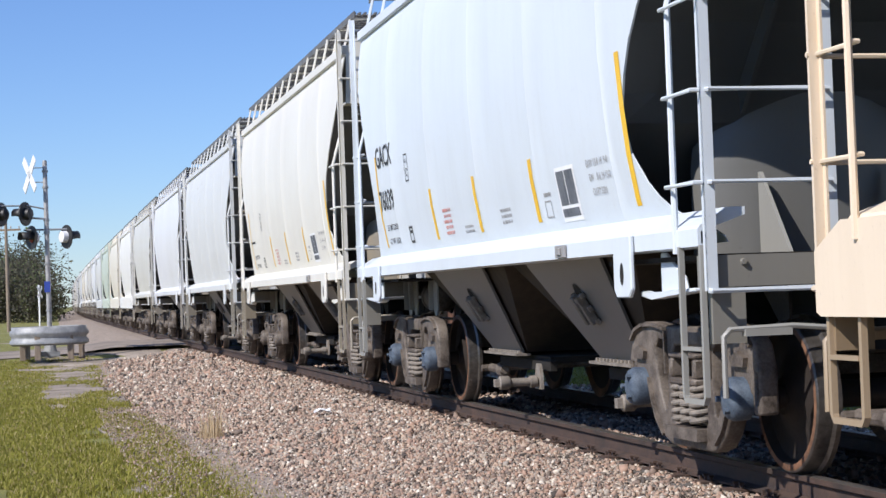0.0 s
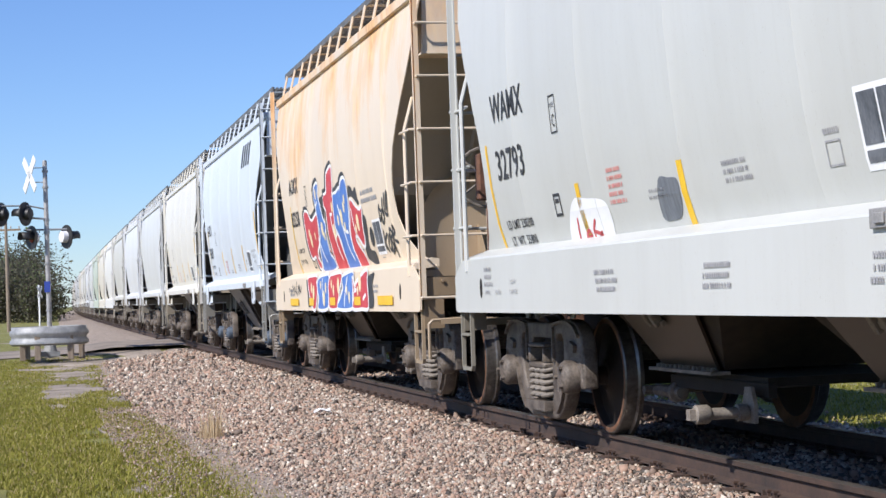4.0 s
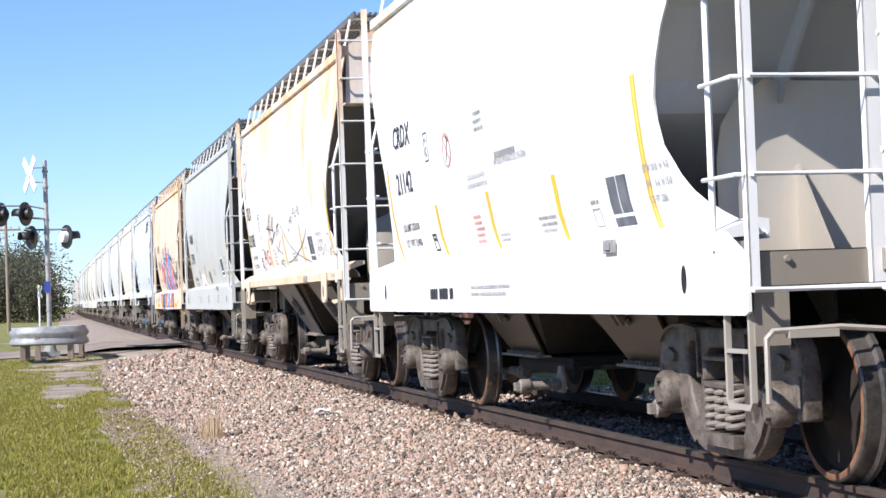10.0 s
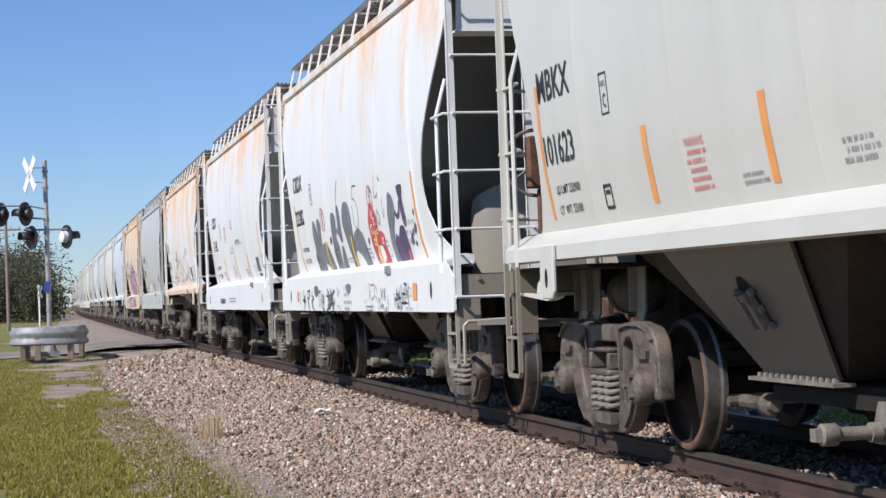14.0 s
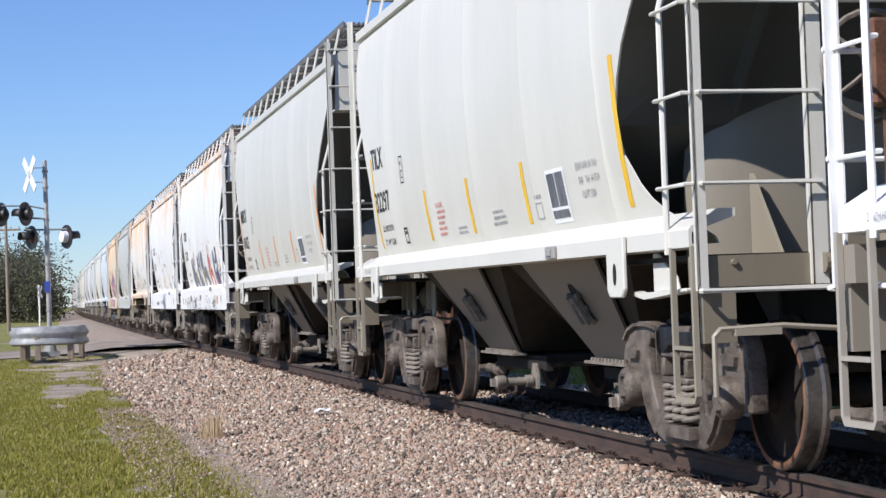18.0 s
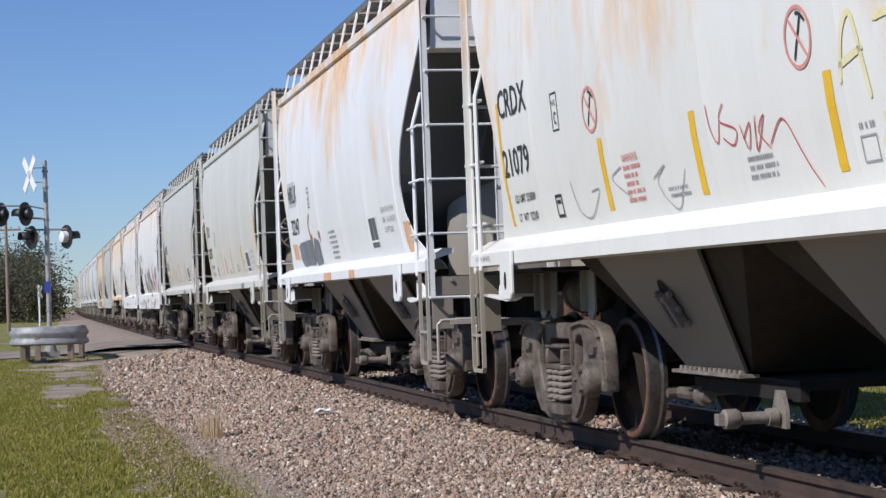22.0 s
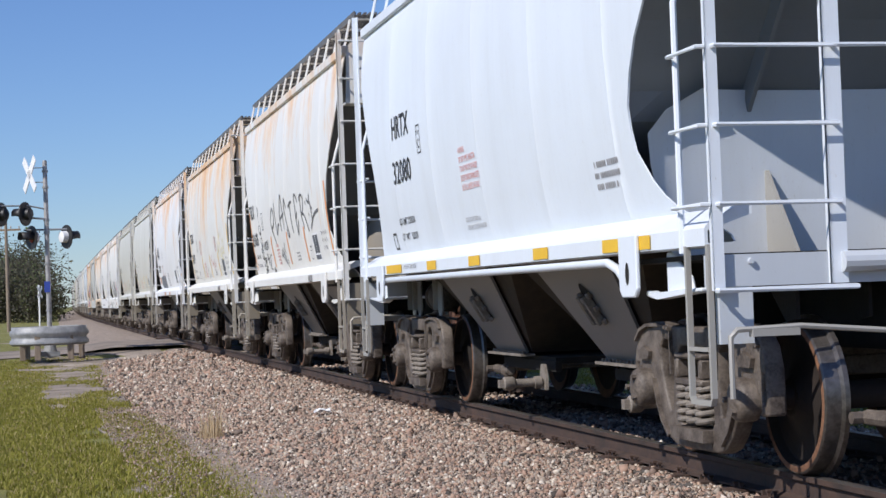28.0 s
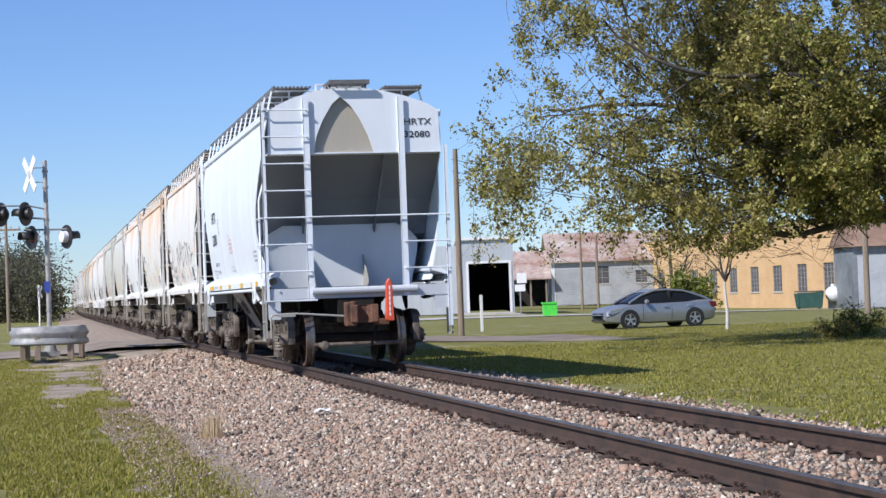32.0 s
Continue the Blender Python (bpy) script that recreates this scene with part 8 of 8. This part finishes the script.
    sprayed(rusty8, 0, 0, [[(3.14, 1.94), (3.12, 1.76), (3.21, 1.72), (3.32, 1.8), (3.3, 1.91), (3.2, 1.91)], [(3.77, 1.96), (3.66, 1.81), (3.72, 1.72), (3.87, 1.71), (3.98, 1.84), (3.96, 1.95), (3.84, 1.98), (3.77, 1.96)], [(3.34, 1.74), (3.54, 1.86), (3.53, 1.74)], [(3.79, 1.87), (3.84, 1.88)], [(3.92, 1.89), (3.93, 1.86)], [(3.75, 1.78), (3.82, 1.75), (3.91, 1.79)],
                           [(2.75, 1.9), (2.8, 1.7), (2.95, 1.88), (3.0, 1.7)], [(-3.17, 2.05), (-3.2, 2.18), (-3.02, 2.19), (-2.89, 2.06), (-3.01, 1.74)], [(-3.14, 1.95), (-2.91, 1.97), (-2.94, 1.72), (-3.26, 1.63), (-3.38, 1.74)]], 0.012, SPRAY, 0.006, "spray_scrawl")
    sprayed(rusty8, 0, 0, [[(-4.95, 3.85), (-5.0, 3.55), (-4.85, 3.2), (-4.7, 2.92), (-4.55, 3.2), (-4.5, 3.5), (-4.62, 3.8), (-4.45, 3.9)], [(-5.0, 3.55), (-4.75, 3.55), (-4.6, 3.35), (-4.8, 3.25)]], 0.03, SPRAY, 0.006, "spray_scrawl")
    sprayed(rusty8, 0.33, 0, [[(-2.68, 1.77), (-2.45, 1.95), (-2.38, 1.72)], [(-2.6, 1.83), (-2.4, 1.83)], [(-2.0, 1.92), (-2.15, 1.93), (-2.27, 1.81), (-2.2, 1.71), (-2.0, 1.75), (-1.98, 1.82), (-2.12, 1.82)]], 0.034, CRIMSON, 0.006, "spray_scrawl")
    blob(c[3], 0, 0, [(-3.92, 1.9), (-3.39, 1.94), (-2.98, 1.95), (-2.67, 1.93), (-2.69, 1.81), (-2.75, 1.61), (-3.33, 1.6), (-3.93, 1.61)], SLATE, 0.005)
    blob(c[3], 0, 0, [(-2.52, 1.94), (-2.27, 1.93), (-2.13, 1.91), (-2.09, 1.76), (-2.14, 1.61), (-2.4, 1.59), (-2.67, 1.59)], SLATE, 0.005)
    sprayed(c[3], 0, 0, [[(-2.66, 2.3), (-2.83, 2.17), (-2.81, 2.07)],
                       [(-2.82, 2.09), (-2.74, 1.96), (-2.65, 2), (-2.62, 1.93)],
                       [(-2.67, 1.87), (-2.67, 1.77)],
                       [(-2.05, 2.04), (-2.03, 1.94)],
                       [(-1.95, 2.04), (-1.97, 1.89)]], 0.05, RUST, 0.006)
    sprayed(c[2], 0, 0, [[(1.76, 2.07), (1.83, 2.3), (1.94, 2.38), (2.01, 2.15), (2.05, 1.97)],
                       [(1.76, 2.15), (2.03, 2.21)],
                       [(2.22, 2.6), (2.28, 2.44), (2.46, 2.56)],
                       [(2.16, 2.32), (2.39, 2.31), (2.24, 2.08), (2.43, 2.06)],
                       [(2.48, 1.99), (2.59, 2.21), (2.75, 2.21)],
                       [(2.53, 2.11), (2.69, 2.12)],
                       [(2.51, 1.99), (2.73, 2.01)],
                       [(2.84, 2.4), (2.82, 2.26), (2.85, 2.12), (2.98, 2.14), (3.02, 2.41)],
                       [(2.15, 1.9), (2.14, 1.81), (2.08, 1.75)]], 0.036, OCHRE, 0.006)
    sprayed(c[2], 0, 0, [[(0.02, 2.16), (0.05, 2.02), (0.13, 1.93), (0.2, 2.05)], [(0.28, 2.14), (0.2, 2.05), (0.42, 1.98), (0.35, 1.9), (0.22, 1.95)], [(0.48, 2.0), (0.55, 1.86), (0.62, 2.0), (0.5, 1.92)], [(0.7, 2.03), (0.66, 1.84), (0.82, 2.02), (0.72, 1.94), (0.84, 1.84)],
                         [(0.84, 1.86), (1.0, 1.97), (1.09, 1.95), (1.2, 1.8), (1.36, 1.6)]], 0.011, CRIMSON, 0.006, "spray_scrawl")
    sprayed(c[2], 0, 0, [[(-2.79, 1.91), (-2.68, 1.69), (-2.44, 1.64), (-2.16, 1.81), (-2.34, 1.81)],
                       [(-1.62, 1.93), (-1.84, 1.86), (-1.52, 1.72)],
                       [(-1.05, 1.81), (-0.81, 1.88), (-0.98, 1.78), (-0.73, 1.6), (-0.48, 1.83)]], 0.010, FADED, 0.006)
    blob(c[9], 0, 0, [(-2.04, 1.76), (-1.66, 1.77), (-1.29, 1.73), (-1.23, 1.6), (-1.29, 1.44), (-1.18, 1.42), (-1.23, 1.35), (-2.29, 1.39)], WHITE, 0.003)
    sprayed(c[9], 0, 0, [[(-1.99, 1.65), (-2.07, 1.49), (-2.06, 1.45), (-1.95, 1.46)],
                       [(-1.9, 1.49), (-1.78, 1.51), (-1.81, 1.55), (-1.9, 1.5), (-1.81, 1.46)],
                       [(-1.6, 1.62), (-1.7, 1.54), (-1.67, 1.45), (-1.53, 1.53), (-1.66, 1.43)],
                       [(-1.7, 1.54), (-1.52, 1.51)]], 0.03, CRIMSON, 0.006)
    sprayed(c[9], 0, 0, [[(-2.31, 1.37), (-1.77, 1.38), (-1.27, 1.37)]], 0.035, CRIMSON, 0.006)
    blob(c[9], 0, 0, [(-0.16, 1.8), (0.03, 1.8), (0.17, 1.78), (0.17, 1.66), (0.09, 1.56), (-0.07, 1.54), (-0.24, 1.57)], SLATE, 0.004)


def chart(car, y, z):
    """Black inspection panel with a white frame, its words too small to read."""
    patch(car, "chart_backing", y + 0.03, z + 0.03, 0.48, 0.40, WHITE, 0.003)
    patch(car, "inspection_chart", y, z, 0.19, 0.25, CHART, 0.0055)
    patch(car, "inspection_chart", y - 0.21, z, 0.20, 0.25, CHART, 0.0055)
    patch(car, "inspection_chart", y, z - 0.275, 0.41, 0.06, CHART, 0.0055)


def roundel(car, y, z, r=0.15):
    """Red ring round a crossed hammer."""
    ring = [(r * math.cos(a), r * math.sin(a)) for a in [2 * math.pi * k / 16 for k in range(17)]]
    part("warning_ring", conform(stroke_mesh([ring, [(-0.09, 0.10), (0.09, -0.10)]], 0.022, REDINK, "warning_ring"), y, z, 0.005), car, "red no-hammering ring")
    part("hammer_sign", conform(stroke_mesh([[(0.05, 0.10), (0, 0), (-0.06, -0.11)], [(0.0, 0.12), (0.05, 0.11), (0.10, 0.07)]], 0.02, INK, "hammer_sign"), y, z, 0.0045), car)


def plate_mark(car, y, z):
    framed(car, y, z, 0.16, 0.28, 0.012, INK)
    lettering(car, "PLATE", y - 0.025, z - 0.09, 0.035, 0.7)
    lettering(car, "C", y - 0.05, z - 0.23, 0.09, 0.7)


def side_marks(k, off, mark, number, limit, weight, mat, deep=False, row=(1.95, 0.2, -1.65), rear=True, band=0.0, digits=0.0, loads=(0.0, 0.0, 0.0), plate=0.0, wide=0.98):
    """Marks of one side; band, digits, loads and plate move the stripe, the number, the weights and the framed letter."""
    car = TRAIN[k][0]
    dz = (0.12 if k != 9 else -0.01) if deep else 0.0
    if mark:
        lettering(car, mark, 4.40 + off + digits, 2.53 + dz, 0.225, 0.93)
    lettering(car, number, 4.42 + off + digits, 2.06 + dz, 0.215 if k != 9 else 0.24, 1.0 if len(number) < 6 else 0.86)
    lettering(car, "LD LMT " + limit, 4.24 + off + loads[0], 1.84 - dz * 0.4 + loads[1], 0.062 * wide / 0.98, wide)
    lettering(car, "LT  WT  " + weight, 4.24 + off + loads[0], 1.69 - dz * 0.5 + loads[2], 0.062 * wide / 0.98, wide)
    plate_mark(car, 2.92 + off + plate, 2.57 + dz)
    framed(car, 3.16 + off + plate, 1.84 - dz, 0.17, 0.17, 0.022, INK, "scale_mark")
    patch(car, "scale_mark", 3.12 + off + plate, 1.80 - dz, 0.09, 0.03, INK, 0.004)
    lo = 1.66 if not deep else 1.50 if k != 9 else 1.40
    top = 2.66 if not deep else 2.48 if k != 9 else 2.36
    patch(car, "reflector_stripe", 4.47 + off + band, top, 0.065, top - lo, mat)
    for y in row:
        patch(car, "reflector_stripe", y + off, lo + 0.49, 0.095, 0.49, mat)
    if rear:
        patch(car, "rear_stripe", (1.60 if k != 7 else 1.95) - TRAIN[k][2]["half"], top, 0.09, top - lo, mat)
    bars(car, 1.52 + off, 1.93 - dz, 0.36, 5, 0.028, REDINK)
    bars(car, 0.75 + off, 1.74 - dz, 0.40, 2, 0.022)
    bars(car, -0.55 + off, 1.82 - dz, 0.46, 3, 0.026)
    if k == 6:
        framed(car, -2.73, 1.74, 0.43, 0.35, 0.02, WHITE, "chart_frame")
    else:
        chart(car, -2.64 if k == 10 else -2.36 + off, 2.0 - dz if k != 10 else 1.97)
    framed(car, -1.93 + off, 1.81 - dz, 0.17, 0.13, 0.01, FADED, "test_mark")
    bars(car, -1.92 + off, 1.87 - dz, 0.2, 1, 0.03)
    if k == 10:
        return
    lettering(car, "EXW 10-8  H  9-0", -3.12 + off, 1.98 - dz, 0.05, 0.9, "faded")
    lettering(car, "EW    8-6  H 15-0", -3.14 + off, 1.88 - dz, 0.05, 0.9, "faded")
    lettering(car, "CU FT 3281", -3.16 + off, 1.78 - dz, 0.05, 0.9, "faded")
    bm = bmesh.new()
    box(bm, -1.515, -1.495, -2.93 + off, -2.70 + off, 1.36, 1.45)
    box(bm, -1.53, -1.515, -2.86 + off, -2.77 + off, 1.38, 1.43)
    part("tag_reader_plate", finish("tag_reader_plate", bm, ALU, False, 0.004), car, "small grey tag plate on the sill")


def marks():
    side_marks(11, 0.0, "GACX", "76039", "220500", "65500", YELLOW)
    side_marks(12, 0.0, "", "-----", "220500", "65500", YELLOW)
    side_marks(10, -0.82, "AOKX", "83258", "232700", "53300", YELLOW, True, (), False)
    side_marks(9, -0.36, "WAMX", "32793", "230200", "55800", YELLOW, True, (2.25, 0.15), True, 0.1, -0.15, (0.04, -0.20, -0.185), -0.33, 1.14)
    side_marks(8, 0.64, "TILX", "33183", "233900", "52100", YELLOW)
    side_marks(7, -0.15, "CRDX", "21142", "232600", "53400", YELLOW, True, (2.9, 0.9, -1.1), True, 0.49, 0.08, (0.29, 0.0, 0.0), 0.1, 1.14)
    side_marks(6, -0.18, "CRDX", "22282", "228800", "57200", YELLOW, True, (), False)
    for y in (2.22, 0.28, -1.33):
        patch(TRAIN[6][0], "long_stripe", y, 1.88, 0.095, 0.48, YELLOW, 0.009)
    patch(TRAIN[6][0], "reflector_stripe", -3.93, 2.38, 0.09, 0.96, ORANGE)
    side_marks(5, 0.53, "MBKX", "101623", "232900", "53100", ORANGE, False, (2.22, 0.33, -1.6))
    side_marks(4, 0.55, "TILX", "32297", "233700", "52300", YELLOW)
    side_marks(2, 0.08, "CRDX", "21079", "233800", "52200", YELLOW)
    side_marks(1, 0.0, "TILX", "331605", "233900", "52100", ORANGE, False, (2.05, 0.2, -1.6))
    for k, spots in ((7, ((1.95, 2.45),)), (6, ((1.92, 2.17), (-1.61, 2.24))), (2, ((2.1, 2.36), (-1.35, 2.35)))):
        for y, z in spots:
            roundel(TRAIN[k][0], y, z)
    # bright white car with painted-out patches
    car = TRAIN[3][0]
    patch(car, "grey_patch", 4.47, 2.83, 0.75, 0.36, mottled("pale_grey_patch", (0.42, 0.43, 0.45), (0.52, 0.53, 0.55), 3, 0.6), 0.0025)
    lettering(car, "NRLX", 4.43, 2.53, 0.24, 0.9)
    lettering(car, "32247", 4.42, 2.07, 0.22, 0.98)
    lettering(car, "LD LMT", 4.1, 1.84, 0.062, 0.72, "faded")
    lettering(car, "LT WT", 4.1, 1.70, 0.062, 0.72, "faded")
    plate_mark(car, 2.62, 2.66)
    for y, z, w, h, sill in ((4.60, 1.93, 0.42, 0.22, False), (-3.62, 1.90, 0.30, 0.32, False), (1.0, 1.453, 0.55, 0.095, True), (-0.9, 1.453, 0.35, 0.095, True)):
        patch(car, "primer_patch", y, z, w, h, PRIMER, 0.003, sill)
    bars(car, 1.2, 2.0, 0.6, 6, 0.035)
    chart(car, -1.72, 2.02)
    lettering(car, "EXW 10-8  H  9-8", -2.55, 2.05, 0.06, 1.1, "faded")
    lettering(car, "EW    8-6  H 15-0", -2.58, 1.94, 0.06, 1.1, "faded")
    lettering(car, "CU FT 3221", -2.6, 1.83, 0.06, 1.1, "faded")
    # deep sill of the clean white car: maker's device and words as plain shapes
    car = TRAIN[7][0]
    framed(car, 3.06, 1.235, 0.2, 0.16, 0.03, INK, "maker_mark").location.x = -0.155
    bars(car, 2.62, 1.185, 1.05, 1, 0.10, INK, True)
    bars(car, 0.97, 1.195, 1.35, 2, 0.03, FADED, True)
    bars(car, 0.31, 2.29, 0.8, 1, 0.055)
    lettering(car, "APPLIED PARAGOULD 05-2006", 0.32, 2.185, 0.052, 1.0, "faded")
    lettering(car, "CLOSE AND LOCK HATCH", 1.29, 2.125, 0.04, 0.9, "faded")
    lettering(car, "COVERS BEFORE MOVING CAR", 1.34, 2.05, 0.04, 0.9, "faded")
    lettering(car, "LIFT HERE", 4.93, 1.10, 0.03, 0.8, "faded", True)
    bars(car, 0.86, 2.68, 0.34, 3, 0.035)
    for y in (3.5, 1.1, -0.9, -3.0):
        bars(TRAIN[10][0], y, 1.26, 0.5, 2, 0.03, FADED, True)
    # small notices on the deep sill of the pale grey car
    car = TRAIN[9][0]
    for words, y, z in (("LIFT HERE", 4.42, 1.12), ("JACK HERE", 4.08, 1.12), ("2 INCH HF", 3.62, 1.20), ("COMP SHOES", 3.62, 1.12)):
        lettering(car, words, y - 0.32, z, 0.032, 0.8, "faded", True)
    bars(car, 4.14, 1.34, 0.28, 3, 0.032, FADED, True)
    for y in (1.1, -0.9, -3.0):
        bars(car, y, 1.26, 0.5, 3, 0.03, FADED, True)
    jot = random.Random(77)
    for n in range(9):
        line = [(0.045 * j + jot.uniform(-0.02, 0.02), jot.uniform(0.0, 0.15)) for j in range(5)]
        part("sill_scrawl", conform(stroke_mesh([line], jot.choice((0.014, 0.024)), SOOT, "sill_scrawl"), 3.6 - 0.13 * n, 1.17 + 0.02 * (n % 3), 0.004, -1, True), TRAIN[10][0])
    for y, w in ((3.45, 0.82), (1.6, 0.4), (-0.16, 0.43), (-1.96, 0.42), (-3.44, 0.85)):
        patch(TRAIN[10][0], "reflector_patch", y, 1.135, w, 0.10, YELLOW, 0.011, True)
    # lessor's device on the blue-grey car, as plain leaning shapes
    for n in range(4):
        patch(TRAIN[11][0], "lessor_mark", -2.42 - 0.34 * n, 3.92, 0.20, 0.40, INK, 0.004, False, 8, -0.10)
    for k, y in ((8, -4.35), (2, 5.2), (1, 5.1), (3, 5.25), (4, 5.3)):
        lettering(TRAIN[k][0], "2 INCH HF COMP SHOES", y, 1.395, 0.04, 0.75, "faded", True)
    for k, off in ((1, 0.0), (2, 0.08), (4, 0.55), (5, 0.53)):
        lettering(TRAIN[k][0], "WARNING", 1.50 + off, 1.955, 0.05, 0.9, "red")
    # last car
    car = TRAIN[0][0]
    lettering(car, "HRTX", 3.58, 2.76, 0.23, 0.98)
    lettering(car, "32080", 3.68, 2.30, 0.23, 1.12)
    lettering(car, "LD LMT 233500", 3.70, 1.87, 0.068, 1.2)
    lettering(car, "LT  WT   52500", 3.70, 1.71, 0.068, 1.2)
    plate_mark(car, 2.37, 2.80)
    framed(car, 4.19, 1.80, 0.17, 0.18, 0.022, INK, "scale_mark")
    for n, words in enumerate(("WARNING", "DO NOT APPLY VIBRATOR", "TO ANY PART OF CAR BODY", "EXCEPT VIBRATOR BRACKETS", "USE ON LOADED CAR ONLY")):
        lettering(car, words, 0.70, 2.38 - 0.083 * n, 0.052, 0.66, "red")
    lettering(car, "CLOSE LOCK AND CARSEAL ALL", 0.80, 1.77, 0.04, 0.66, "faded")
    lettering(car, "COVERS AND OUTLETS BEFORE MOVING", 0.80, 1.70, 0.04, 0.66, "faded")
    bars(car, -3.1, 2.0, 0.6, 3, 0.04)
    for y, w in ((3.89, 0.8), (1.87, 0.4), (0.17, 0.4), (-1.9, 0.4), (-3.6, 0.95)):
        patch(car, "reflector_patch", y, 1.45, w, 0.085, YELLOW, 0.004, True)
    lettering(car, "2 INCH HF COMP SHOES", 2.98, 1.40, 0.042, 0.95, "faded", True)
    bm = bmesh.new()
    tube(bm, [(-1.44, 4.3, 1.27), (-1.46, 4.2, 1.30), (-1.46, -3.6, 1.30), (-1.44, -3.75, 1.25), (-1.38, -3.8, 1.12)], 0.03, 10)
    part("brake_pipe", finish("brake_pipe", bm, PAINT, True), car, "", (0.66, 0.71, 0.77, 0.02))
    for words, z in (("HRTX", 3.96), ("32080", 3.75)):
        me = flat_text(words, 0.15, 1.2, "ink").copy()
        for v in me.vertices:
            v.co = (0.905 + v.co.x, -5.513, z + v.co.y)
        part("lettering", me, car)
    # marks keep their own offsets along the side
    kinds = ("lettering", "letter", "small_print", "graffiti_line", "graffiti_fill", "reflector_stripe", "reflector_patch", "plate_mark", "scale_mark", "inspection_chart", "chart_backing", "test_mark",
             "primer_patch", "grey_patch", "warning_ring", "hammer_sign", "tag_reader_plate", "sill_scrawl", "maker_mark")
    for k, d in ((10, 0.225), (9, 0.32), (8, -0.37), (7, -0.265), (6, 0.27), (5, -0.235), (4, -0.425), (3, -0.185), (2, -0.015), (1, 0.09)):
        for ob in TRAIN[k][0].children:
            if ob.name.split(".")[0] in kinds:
                ob.location.y += d


def end_marker():
    """Orange flag device clamped to the last coupler."""
    ob = thing("end_marker", "orange-red end-of-train marker on the last coupler", "train marker")
    hot = mottled("orange_red_plastic", (0.62, 0.07, 0.03), (0.74, 0.12, 0.06), 5, 0.45)
    bm = bmesh.new()
    prism(bm, [(0.42, 0.72), (0.56, 0.72), (0.54, 1.34), (0.49, 1.42), (0.44, 1.34)], "y", -5.95, -5.86)
    part("marker_body", finish("marker_body", bm, hot, False, 0.01), ob)
    bm = bmesh.new()
    for k in range(6):
        box(bm, 0.478, 0.502, -5.957, -5.953, 0.80 + 0.085 * k, 0.865 + 0.085 * k)
    part("marker_print", finish("marker_print", bm, WHITE), ob)
    bm = bmesh.new()
    box(bm, 0.44, 0.54, -5.85, -5.72, 0.74, 0.86), box(bm, 0.25, 0.5, -5.8, -5.7, 0.66, 0.76)
    part("clamp", finish("clamp", bm, COUPLER, False, 0.01), ob)
    return ob


MARKER = end_marker()


def motions():
    for k, (car, wheels, spec) in enumerate(TRAIN):
        rows = []
        for t in (0, 4, 8, 12, 16, 20, 24, 28, 32):
            s = spec["at"] + SPEED * t
            x, turn = on_track(s)
            rows.append((t, pose(x, s, 0, 0, 0, turn)))
        walk(car, rows)
        if k == 0:
            walk(MARKER, rows)
        if spec["near"]:
            for ws, y in wheels:
                spin = [(n / 10, pose(0, y, 0.457, -math.degrees(SPEED * n / 10 / 0.457) - 40 * (y % 1), 0, 0)) for n in range(321)]
                walk(ws, spin)


graffiti()
marks()
build_ties(TRACK)
scatter_stones()
grow_grass()
motions()
